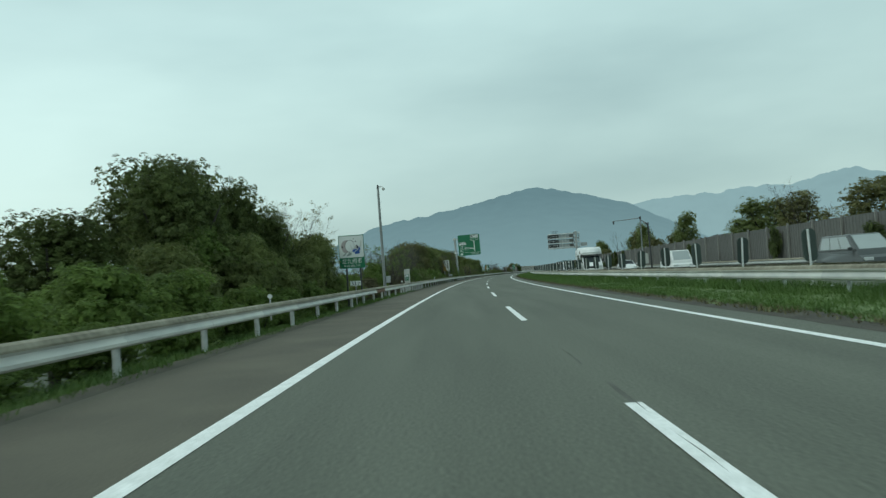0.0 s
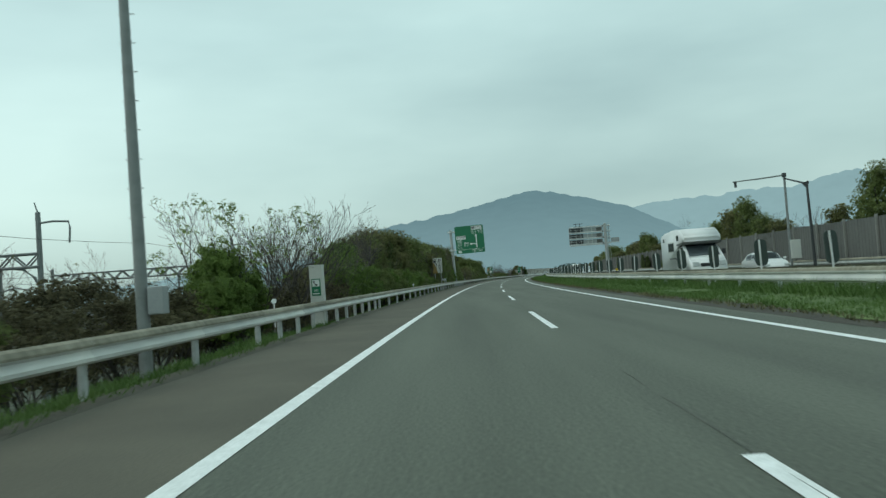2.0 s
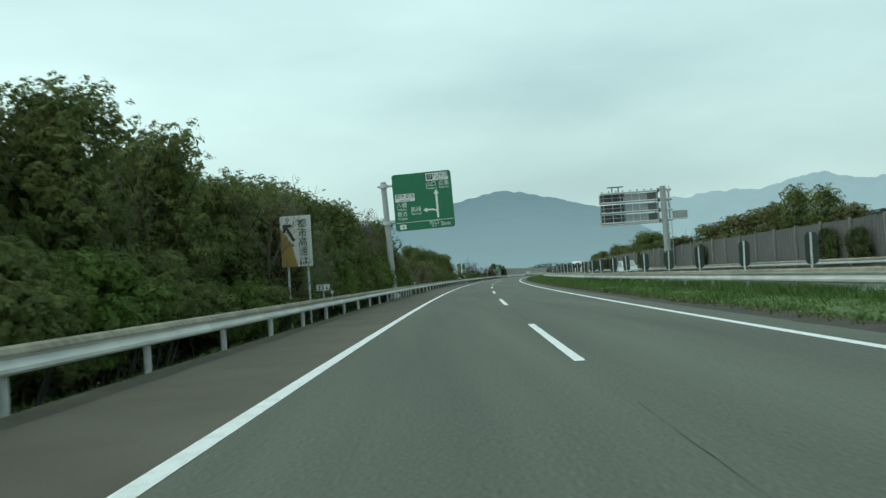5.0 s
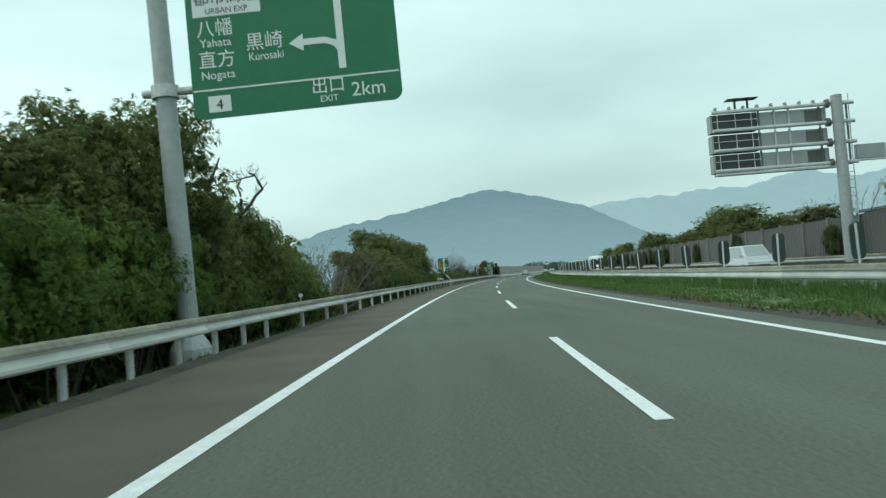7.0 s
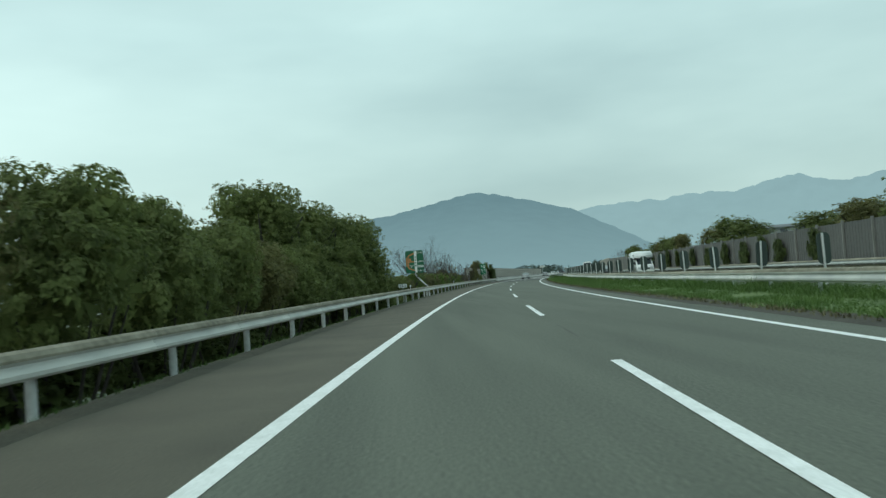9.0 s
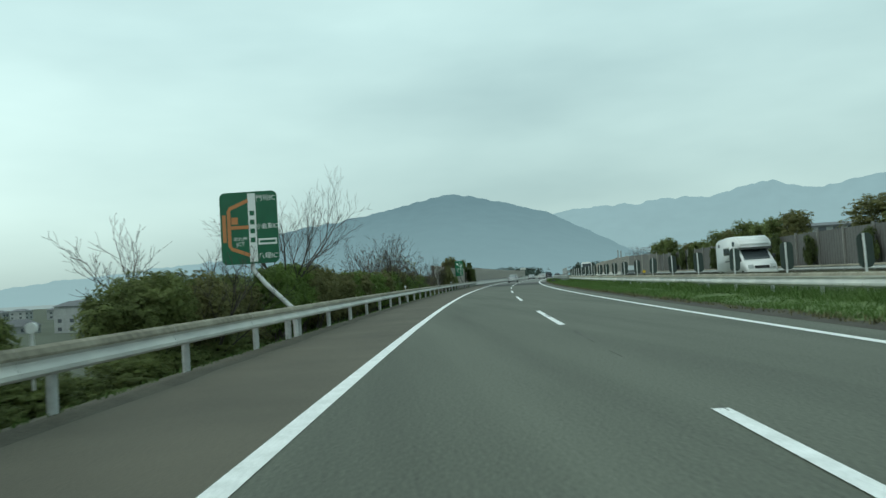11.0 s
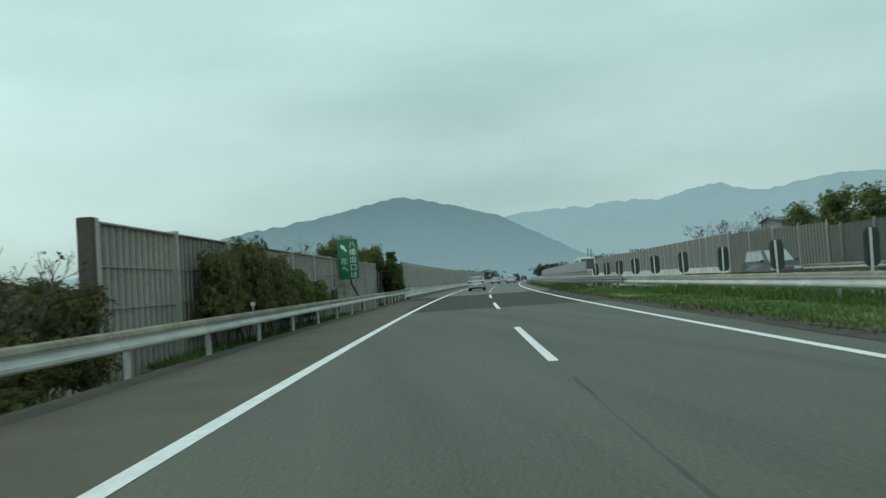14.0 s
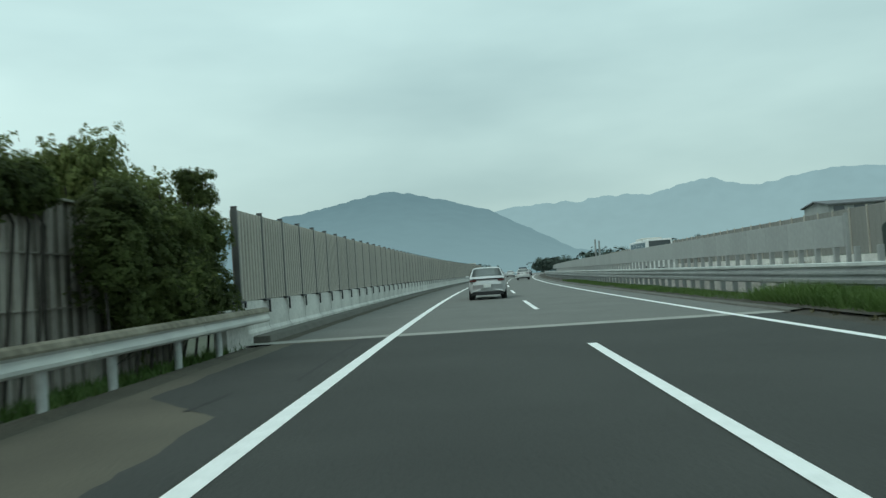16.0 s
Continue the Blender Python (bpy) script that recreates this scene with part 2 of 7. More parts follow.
YELLOW_LAMP = material("yellow_plastic", (0.62, 0.40, 0.03), 0.5, vary=0.08)
# pale base colour stands for the sky's reflection in the panes
SKY_SHEEN_GLASS = material("car_window_sky_sheen", (0.33, 0.37, 0.37), 0.1, vary=0.05)
TYRE = material("tyre_rubber", (0.02, 0.02, 0.02), 0.8, vary=0.2)
RED_LAMP = material("red_lamp", (0.16, 0.02, 0.02), 0.25, vary=0.1)
CLEAR_LAMP = material("clear_lamp", (0.55, 0.57, 0.57), 0.15, vary=0.05)
LEAF = material("evergreen_leaf", (0.118, 0.152, 0.057), 0.6, vary=0.34, grain=1.4, patch=0.45, per_island=0.38, tint=(0.188, 0.222, 0.080), stain=0.6, spec=0.15, thin=0.55)
LEAF_LIGHT = material("bush_leaf", (0.100, 0.156, 0.042), 0.6, vary=0.34, grain=1.4, patch=0.5, per_island=0.38, tint=(0.166, 0.238, 0.062), stain=0.6, spec=0.15, thin=0.52)
LEAF_OLIVE = material("olive_leaf", (0.118, 0.128, 0.052), 0.65, vary=0.32, grain=1.4, patch=0.5, per_island=0.45, tint=(0.188, 0.184, 0.078), stain=0.6, spec=0.15, thin=0.45)
LEAF_BROWN = material("dry_scrub_leaf", (0.080, 0.076, 0.046), 0.8, vary=0.35, grain=1.6, patch=0.6, per_island=0.6, tint=(0.128, 0.116, 0.066), stain=0.6, spec=0.1, thin=0.3)
LEAF_DARK = material("ivy_leaf", (0.080, 0.106, 0.038), 0.6, vary=0.36, grain=1.6, patch=0.6, per_island=0.45, tint=(0.122, 0.155, 0.054), stain=0.6, spec=0.15, thin=0.55)
LEAF_RED = material("russet_leaf", (0.085, 0.048, 0.034), 0.7, vary=0.4, per_island=0.9)
FAR_POST = material("barrier_post_dull", (0.23, 0.225, 0.205), 0.7, vary=0.12, per_piece=0.4)
SCREEN_GREY = material("median_screen_grey", (0.32, 0.335, 0.325), 0.7, vary=0.1, grain=6, patch=0.6, per_piece=0.3)
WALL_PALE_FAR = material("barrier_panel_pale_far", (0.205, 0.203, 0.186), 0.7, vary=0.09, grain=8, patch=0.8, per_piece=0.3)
GRIME = material("rail_grime", (0.215, 0.190, 0.136), 0.9, vary=0.28, grain=7, patch=1.1, per_piece=0.4, tint=(0.25, 0.23, 0.18))
BERM = material("berm_asphalt", (0.070, 0.063, 0.046), 0.95, vary=0.35, grain=24, patch=1.3, bump=0.6)
GANTRY_STEEL = material("gantry_steel", (0.20, 0.215, 0.215), 0.6, 0.2, vary=0.15, grain=3, patch=0.5)
BARK = material("bark", (0.062, 0.054, 0.046), 0.9, vary=0.3, grain=9, patch=1.5, bump=0.5)
PALE_BARK = material("pale_bark", (0.125, 0.108, 0.094), 0.9, vary=0.3, grain=9, patch=1.5, bump=0.4)
# greyed, bluish green: the haze of distance mixed into the base colour
FAR_LEAF = material("distant_leaf_painted_haze", (0.070, 0.095, 0.080), 0.8, vary=0.3, grain=0.3, patch=0.08, per_island=0.5, spec=0.1)
HOUSE_WALL = material("house_wall", (0.27, 0.285, 0.28), 0.8, vary=0.12, grain=1.5, patch=0.3, per_piece=0.9)
ROOF = material("roof_tile", (0.14, 0.15, 0.16), 0.7, vary=0.2, grain=4, patch=0.4, per_piece=0.9)
PANE = material("window_pane", (0.08, 0.09, 0.10), 0.15, vary=0.1)
# distance: wooded hills, kilometres of damp air painted on as emitted haze
FAR_HILL = material("near_mountain_painted_haze", (0.005, 0.007, 0.006), 1.0, vary=0.5, grain=0.012, patch=0.003, glow=(0.126, 0.224, 0.250), spec=0.0, haze_paint=((0.185, 0.308, 0.330), 400.0))
FAR_RANGE = material("hazy_far_mountain", (0.006, 0.008, 0.008), 1.0, vary=0.3, grain=0.012, patch=0.003, glow=(0.232, 0.374, 0.396), spec=0.0, haze_paint=((0.252, 0.398, 0.412), 420.0))
FAR_PLAIN = material("plain_painted_haze", (0.05, 0.06, 0.05), 1.0, vary=0.4, grain=0.03, patch=0.006, glow=(0.215, 0.295, 0.298), spec=0.0)


# ---- builders ----
def mesh_of(name, bm, *materials, smooth=False):
    me = bpy.data.meshes.new(name)
    bmesh.ops.recalc_face_normals(bm, faces=bm.faces[:])
    bm.to_mesh(me)
    bm.free()
    for m in materials:
        me.materials.append(m)
    if smooth:
        for f in me.polygons:
            f.use_smooth = True
    return me


def part(name, data, mat=None, parent=None, label="", m=None):
    """Links a bmesh or a mesh as one object under a thing or a part."""
    me = data if isinstance(data, bpy.types.Mesh) else mesh_of(name, data, mat)
    ob = new(name, me)
    if parent:
        ob.parent = parent
    if m is not None:
        ob.matrix_basis = m
    if label:
        tagged(ob, label)
    return ob


def thing(name, m, label, category, group="", kind=""):
    ob = new(name)
    ob.empty_display_size = 0.2
    ob.matrix_basis = m
    return tagged(ob, label, category, group, kind)


def block(bm, x0, x1, y0, y1, z0, z1, bevel=0.0, m=None):
    made = bmesh.ops.create_cube(bm, size=1.0, matrix=Matrix.LocRotScale(((x0 + x1) / 2, (y0 + y1) / 2, (z0 + z1) / 2), None, (x1 - x0, y1 - y0, z1 - z0)))["verts"]
    if bevel:
        edges = list({e for v in made for e in v.link_edges})
        made = [v for v in bmesh.ops.bevel(bm, geom=edges, offset=bevel, segments=2, affect="EDGES", profile=0.6)["verts"]]
    if m is not None:
        bmesh.ops.transform(bm, matrix=m, verts=made)
    return bm


def box(x0, x1, y0, y1, z0, z1, bevel=0.0):
    return block(bmesh.new(), x0, x1, y0, y1, z0, z1, bevel)


def tube(bm, points, radii, sides=8, cap=True):
    """A tapered tube through the points."""
    rings = []
    points = [Vector(p) for p in points]
    for i, p in enumerate(points):
        d = (points[min(i + 1, len(points) - 1)] - points[max(i - 1, 0)]).normalized()
        a = d.orthogonal().normalized()
        c = d.cross(a)
        rings.append([bm.verts.new(p + (a * math.cos(k * math.tau / sides) + c * math.sin(k * math.tau / sides)) * radii[i]) for k in range(sides)])
    for r, q in zip(rings, rings[1:]):
        for k in range(sides):
            bm.faces.new((r[k], r[(k + 1) % sides], q[(k + 1) % sides], q[k]))
    if cap:
        bm.faces.new(rings[0][::-1])
        bm.faces.new(rings[-1])
    return bm


def rod(a, b, r0, r1=None, sides=10):
    return tube(bmesh.new(), [a, b], [r0, r0 if r1 is None else r1], sides)


def extrude_xz(profile, y0, y1):
    """A closed outline in x and z, drawn out along y."""
    bm = bmesh.new()
    a = [bm.verts.new((x, y0, z)) for x, z in profile]
    b = [bm.verts.new((x, y1, z)) for x, z in profile]
    n = len(profile)
    for i in range(n):
        bm.faces.new((a[i], a[(i + 1) % n], b[(i + 1) % n], b[i]))
    bm.faces.new(a[::-1])
    bm.faces.new(b)
    return bm


def rounded(width, height, radius, depth, steps=5):
    """An upright plate in the x-z plane with rounded corners, centred, its face towards -y."""
    outline = []
    for cx, cz, start in ((1, 1, 0), (-1, 1, 90), (-1, -1, 180), (1, -1, 270)):
        for i in range(steps + 1):
            a = radians(start + 90 * i / steps)
            outline.append((cx * (width / 2 - radius) + radius * math.cos(a), cz * (height / 2 - radius) + radius * math.sin(a)))
    return extrude_xz(outline, 0.0, depth)


def ribbon_mesh(profile, s0, s1, step=4.0, wave=0.0):
    """A sheet along the road: profile points are (lateral, z)."""
    n = max(1, round((s1 - s0) / step))
    verts, faces, k = [], [], len(profile)
    for i in range(n + 1):
        s = s0 + (s1 - s0) * i / n
        for j, (lat, z) in enumerate(profile):
            w = wave * noise.noise(Vector((s * 0.6, j * 7.3, 1.7))) if wave else 0.0
            verts.append(on_road(s, lat + w, z + w * 0.4))
    for i in range(n):
        for j in range(k - 1):
            a = i * k + j
            faces.append((a, a + 1, a + k + 1, a + k))
    me = bpy.data.meshes.new("strip")
    me.from_pydata(verts, [], faces)
    return me


def ribbon(name, profile, s0, s1, mat, label, category, step=4.0, kind="structure", wave=0.0):
    me = ribbon_mesh(profile, s0, s1, step, wave)
    me.name = name
    me.materials.append(mat)
    return tagged(new(name, me), label, category, kind=kind)


def letters(text, size, mat, parent, x, z, y=-0.006, align="CENTER", squeeze=1.0, name="lettering"):
    """Raised lettering on an upright face that looks to -y."""
    cu = bpy.data.curves.new("text", "FONT")
    cu.body, cu.size, cu.align_x, cu.extrude = text, size, align, 0.002
    tmp = new("text", cu)
    me = bpy.data.meshes.new_from_object(tmp.evaluated_get(bpy.context.evaluated_depsgraph_get()))
    bpy.data.objects.remove(tmp)
    bpy.data.curves.remove(cu)
    me.materials.clear()
    me.materials.append(mat)
    ob = new(name, me)
    ob.parent = parent
    ob.matrix_basis = pose(x, y, z, 90, 0, 0) @ Matrix.Diagonal((squeeze, 1, 1, 1))
    return ob


def panel(name, mat, parent, x, z, w, h, y=-0.006, label="", turn=0.0, depth=0.006):
    """A thin raised bar or field on an upright face that looks to -y."""
    return part(name, box(-w / 2, w / 2, -depth / 2, depth / 2, -h / 2, h / 2), mat, parent, label, pose(x, y, z, 0, turn, 0))

# ---- ground, road and its lines ----
ribbon("ground", [(-2600, -9), (-400, -9), (-60, -8.5), (-22, -7.0), (-12, -3.95), (-6.5, -1.4), (-4.6, -0.45), (-3.4, -0.12), (-2.7, -0.05), (8.0, -0.05), (11.4, -0.03), (13.3, -0.06), (23.6, -0.05),
                  (24.6, 0.0), (32, 0.3), (60, 0.6), (200, 0.8), (1100, 1.0)], -500, 1500, GROUND, "dull green and brown land falling away beside the embankment", "ground", 20)
ribbon("verge_left", [(-4.4, -0.36), (-3.3, -0.10), (-2.85, -0.035), (-2.45, -0.012)], -30, 372, SOIL, "strip of bare soil and grass under the guard rail", "verge", 2, wave=0.10)
ribbon("shoulder", [(-3.3, -0.06), (-2.62, -0.02), (-2.5, 0.0), (-0.12, 0.0)], -30, 372.2, SHOULDER, "brownish grey asphalt hard shoulder", "shoulder")
ribbon("shoulder_berm", [(-2.98, -0.08), (-2.88, 0.022), (-2.72, 0.034), (-2.40, -0.006)], -30, 371, BERM, "low dark asphalt berm along the shoulder's edge", "berm", 1.5, wave=0.035)
ribbon("road", [(-0.12, 0.0), (8.05, 0.0)], -60, 341.7, ASPHALT, "worn grey asphalt carriageway with two lanes", "road")
ribbon("road_resurfaced", [(-0.12, 0.0), (8.05, 0.0)], 341.7, 372.2, NEW_ASPHALT, "stretch of fresh dark asphalt before the bridge joint", "road")


def repair(name, s0, s1, outer, inner, ragged, mat, label, z=0.004):
    """A repair of the surface between two edges given as functions of the way along the road, with crumbled edges."""
    n = round((s1 - s0) / 0.2)
    verts = []
    for i in range(n + 1):
        q = s0 + (s1 - s0) * i / n
        w = ragged * (noise.noise(Vector((q * 1.1, 3.1, 0))) + 0.5 * noise.noise(Vector((q * 4.3, 9.1, 0))))
        verts += [on_road(q, outer(q) + w, z), on_road(q, inner(q), z)]
    me = bpy.data.meshes.new(name)
    me.from_pydata(verts, [], [(2 * i, 2 * i + 1, 2 * i + 3, 2 * i + 2) for i in range(n)])
    me.materials.append(mat)
    return tagged(new(name, me), label, "road", kind="structure")


repair("shoulder_resurfaced", 344.0, 372.2, lambda q: -0.42 - 0.30 * min(1.0, max(0.0, (q - 355) / 8)), lambda q: -0.12, 0.10, NEW_ASPHALT, "dark strip of fresh asphalt along the edge line")
repair("shoulder_patch", 363.0, 371.9, lambda q: -0.75 - 1.30 * min(1.0, max(0.0, (q - 363.0) / 1.6)), lambda q: -0.66, 0.10, NEW_ASPHALT, "dark ragged asphalt patch across the shoulder", 0.003)
repair("tar_line", 363.4, 364.6, lambda q: -1.20 + 0.08 * (q - 363.4), lambda q: -1.13 + 0.08 * (q - 363.4), 0.02, SEAM_DARK, "thin black tar line across the patch", 0.006)
repair("tar_line", 365.4, 372.2, lambda q: -0.52 - 0.013 * (q - 365.4), lambda q: -0.46 - 0.013 * (q - 365.4), 0.015, SEAM_DARK, "thin black tar line across the patch", 0.006)
repair("deck_dirt", 373.0, 470.0, lambda q: -2.80, lambda q: -2.40 + 0.12 * noise.noise(Vector((q * 0.5, 1.0, 4.0))), 0.0, BERM, "brown dirt washed against the parapet kerb", 0.004)
ribbon("road_bridge", [(-3.2, 0.0), (9.2, 0.0)], 372.9, 900, DECK, "pale grey asphalt on the bridge deck", "road")
ribbon("bridge_joint", [(-3.45, 0.001), (9.0, 0.001)], 372.2, 372.9, JOINT, "pale concrete expansion joint across the carriageway", "joint", 1)
seam_rng = random.Random(3)
s = -20.0
while s < 338:
    run = seam_rng.uniform(2.0, 9.0)
    ribbon("lane_seam", [(3.60, 0.003), (3.615, 0.003)], s, s + run, SEAM, "thin dark tar seam between the two lanes", "seam", 1, wave=0.05)
    s += run + seam_rng.uniform(1.0, 12.0)
for s0, s1, mat in ((-60, 341.7, PAINT), (341.7, 900, FRESH_PAINT)):
    ribbon("edge_line_left", [(-0.1, 0.006), (0.1, 0.006)], s0, s1, mat, "solid white edge line", "road marking")
    ribbon("edge_line_right", [(7.11, 0.006), (7.29, 0.006)], s0, s1, mat, "solid white edge line", "road marking")
for k in range(-2, 34):
    # the first dash of the new surface starts early
    ob = tagged(new("lane_dash", ribbon_mesh([(3.525, 0.008), (3.675, 0.008)], 20 * k - (2.0 if k == 18 else 0.0), 20 * k + 8.0, 2)), "worn white lane dash on the asphalt", "road marking", "lane dashes", "structure")
    ob.data.materials.append(PAINT if k < 17 else FRESH_PAINT)
ribbon("median_soil", [(7.95, -0.012), (8.25, 0.01), (8.7, 0.05)], -60, 372, SOIL, "bare soil at the median's edge", "verge", 2, wave=0.12)
ribbon("median_turf", [(8.45, 0.02), (9.2, 0.07), (10.8, 0.10), (12.2, 0.08), (13.2, -0.02)], -60, 372, TURF, "green grass median between the carriageways", "grass strip", 2, wave=0.10)
ribbon("bridge_kerb", [(8.20, 0.0), (8.22, 0.05), (8.45, 0.06), (8.47, 0.03)], 372, 900, KERB, "low weathered concrete kerb before the bridge rail", "kerb", 2, wave=0.04)
ribbon("bridge_verge", [(8.44, 0.07), (8.9, 0.10), (9.6, 0.09), (10.2, 0.03)], 369, 900, SOIL, "strip of soil and thin grass under the bridge rail", "verge", 2, wave=0.06)
ribbon("bridge_median", [(10.2, 0.02), (13.2, 0.02)], 372, 900, KERB, "concrete strip between the bridge decks", "median")
ribbon("road_opposite", [(13.2, 0.0), (23.5, 0.0)], -60, 900, ASPHALT, "worn grey asphalt of the opposite carriageway", "road")
for name, lat in (("opposite_line_inner", 14.2), ("opposite_line_outer", 21.6)):
    ribbon(name, [(lat - 0.09, 0.006), (lat + 0.09, 0.006)], -60, 900, PAINT, "solid white edge line", "road marking")
for k in range(-2, 30):
    ob = tagged(new("lane_dash_opposite", ribbon_mesh([(17.83, 0.008), (17.98, 0.008)], 20 * k + 5, 20 * k + 13.0, 4)), "white lane dash on the opposite carriageway", "road marking", "opposite lane dashes", "structure")
    ob.data.materials.append(PAINT)

# ---- distance: mountains and the plain, with painted haze ----
def ridge_far(b):
    peaks = ((16, 4.58, 0.12, 0.02), (22.2, 4.80, 0.08, 0.2), (25.4, 4.98, 0.25, 0.2), (27.55, 5.38, 0.2, 0.33), (32.5, 4.97, 0.22, 0.1), (34.9, 5.28, 0.16, 0.09), (39.5, 5.28, 0.1, 0.05))
    return max(h - (l * (c - b) if b < c else r * (b - c)) for c, h, l, r in peaks)


def ridge_near(b):
    """A long western shoulder, a blunt double summit and a steepening eastern flank."""
    if b < 5.8:
        return min(max(6.08 - 0.215 * (5.8 - b), 4.86 + 0.15 * b), 3.95 + 0.42 * (b + 6.0) if b < -5 else 9)
    return max(1.3 - 0.05 * (b - 18), min(6.08 - 0.10 * (b - 5.8), 5.95 - 0.27 * (b - 7.3), 4.45 - 0.56 * (b - 12.9)))


def range_mesh(name, ridge, b0, b1, near, far, rough, mat, label, seed):
    nb, nr = int((b1 - b0) / 0.16), 16
    verts, faces = [], []
    for i in range(nb + 1):
        b = b0 + (b1 - b0) * i / nb
        crest = 0.2 * sum(ridge(b + d) for d in (-0.5, -0.25, 0, 0.25, 0.5))
        crest += rough * (noise.fractal(Vector((b * 1.3, seed, 0.3)), 1.0, 2.0, 5))
        for j in range(nr + 1):
            f = j / nr
            r = near + (far - near) * f
            fold = noise.fractal(Vector((b * 0.5, f * 2.2, seed)), 1.0, 2.0, 4)
            h = math.tan(radians(max(crest, 0.05))) * far * (f ** 1.15) * (1 + 0.16 * fold * (1 - f))
            verts.append((r * math.sin(radians(b)), 180 + r * math.cos(radians(b)), h - 12 * (1 - f)))
    for i in range(nb):
        for j in range(nr):
            a = i * (nr + 1) + j
            faces.append((a, a + nr + 1, a + nr + 2, a + 1))
    me = bpy.data.meshes.new(name)
    me.from_pydata(verts, [], faces)
    me.materials.append(mat)
    for f in me.polygons:
        f.use_smooth = True
    tagged(new(name, me), label, "mountain", kind="structure")


range_mesh("backdrop_mountain_near", ridge_near, -20, 26, 2600, 4200, 0.12, FAR_HILL, "broad blue-grey wooded mountain with painted haze", 3.1)
range_mesh("backdrop_mountain_far", ridge_far, -34, 52, 3900, 4600, 0.16, FAR_RANGE, "pale blue-grey mountain range with painted haze", 8.4)
bm = bmesh.new()
inner = [bm.verts.new((1300 * math.sin(radians(a)), 180 + 1300 * math.cos(radians(a)), -10)) for a in range(-80, 81, 4)]
outer = [bm.verts.new((4700 * math.sin(radians(a)), 180 + 4700 * math.cos(radians(a)), -4)) for a in range(-80, 81, 4)]
for i in range(len(inner) - 1):
    bm.faces.new((inner[i], inner[i + 1], outer[i + 1], outer[i]))
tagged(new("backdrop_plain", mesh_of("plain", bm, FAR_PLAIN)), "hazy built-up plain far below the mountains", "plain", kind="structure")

# ---- guard rails ----
W_FRONT = [(0.0, 0.46), (0.055, 0.472), (0.08, 0.50), (0.08, 0.545), (0.03, 0.610), (0.024, 0.632), (0.076, 0.672), (0.078, 0.70), (0.045, 0.755), (-0.005, 0.785)]

W_DEEP = [(x, 0.80 - (0.785 - z) * 1.22) for x, z in W_FRONT]


def beam_mesh(front, length, mat, name="beam", dirt=GRIME):
    outline = front + [(x - 0.016, z) for x, z in reversed(front)]
    bm = extrude_xz(outline, -0.06, length + 0.02)
    bmesh.ops.recalc_face_normals(bm, faces=bm.faces[:])
    high = max(z for x, z in front)
    for f in bm.faces:
        # dirt and moss lie on the upper ridge, the lower one is washed clean
        f.material_index = 1 if f.calc_center_median().z > high - 0.115 else 0
    return mesh_of(name, bm, mat, dirt)


def post_mesh(r, z0, z1, mat, name="post"):
    bm = rod((0, 0, z0), (0, 0, z1), r, sides=10)
    block(bm, -0.05, 0.10, -0.05, 0.05, 0.56, 0.68)
    return mesh_of(name, bm, mat)


def guard_rail(name, s0, s1, lat, side, front, mat, post_stations, post_lat, label, rusty=(), z=0.0):
    """side 1: the face looks to the right. Each beam is 4 m long."""
    rail = thing(name, Matrix(), label, "guard rail")
    beam, worn, post = beam_mesh(front, 4.0, mat), beam_mesh(front, 4.0, RUST), post_mesh(0.062, -0.35, 0.74, POST)
    turn = 0 if side > 0 else 180
    s = s0
    while s < s1:
        me = worn if any(a <= s + 2 <= b for a, b in rusty) else beam
        ob = part("beam", me, parent=rail, label="rust-brown beam" if me is worn else "", m=stand(s if side > 0 else s + 4, lat, z, turn))
        s += 4
    for p in post_stations:
        part("post", post, parent=rail, m=stand(p, post_lat, z, turn))
    return rail


left_posts = [20.86 + 4 * k for k in range(-9, 11)] + [62.85 + 2 * k for k in range(10)] + [82.4 + 3.98 * k for k in range(20)]
left_posts += [159.8 + 2 * k for k in range(8)] + [178.0 + 3.985 * k for k in range(45)] + [358.0, 360.0, 362.0, 364.0, 365.7, 368.0, 370.0]
guard_rail("guard_rail", -15.2, 370, -2.82, 1, W_FRONT, GALV_OLD, left_posts, -2.98, "weathered galvanised steel guard rail on round grey posts", rusty=((46.5, 50),))
guard_rail("guard_rail", -18, 358, 11.5, -1, W_DEEP, GALV_OLD, [4 * k + 1 for k in range(-4, 89)], 11.68, "weathered galvanised steel guard rail along the grass median")
guard_rail("guard_rail", -18, 350, 13.25, 1, W_FRONT, GALV_OLD, [4 * k + 3 for k in range(-4, 88)], 13.08, "weathered steel guard rail of the opposite carriageway")
guard_rail("guard_rail", -18, 366, 23.3, -1, W_FRONT, GALV, [4 * k + 3 for k in range(-4, 92)], 23.46, "pale steel guard rail before the noise barrier")

# bridge rail: three deep beams on close posts
TRIPLE = [(0.0, 0.44), (0.08, 0.47), (0.09, 0.55), (0.012, 0.60), (0.012, 0.63), (0.09, 0.67), (0.09, 0.73), (0.012, 0.78), (0.012, 0.81), (0.09, 0.85), (0.08, 0.91), (0.0, 0.93)]
rail = thing("bridge_guard_rail", Matrix(), "heavy grey steel bridge rail with three ridged beams", "guard rail")
# no dirt on this rail: its upper ridge is a lighter steel
beam, bpost = beam_mesh(TRIPLE, 4.0, BRIDGE_STEEL, dirt=GALV), mesh_of("post", box(-0.07, 0.07, -0.07, 0.07, -0.3, 0.86, 0.008), BRIDGE_STEEL)


def bridge_rail_lat(s):
    f = min(1.0, max(0.0, (s - 357) / 18.0))
    return 11.25 - 1.45 * f * f * (3 - 2 * f)


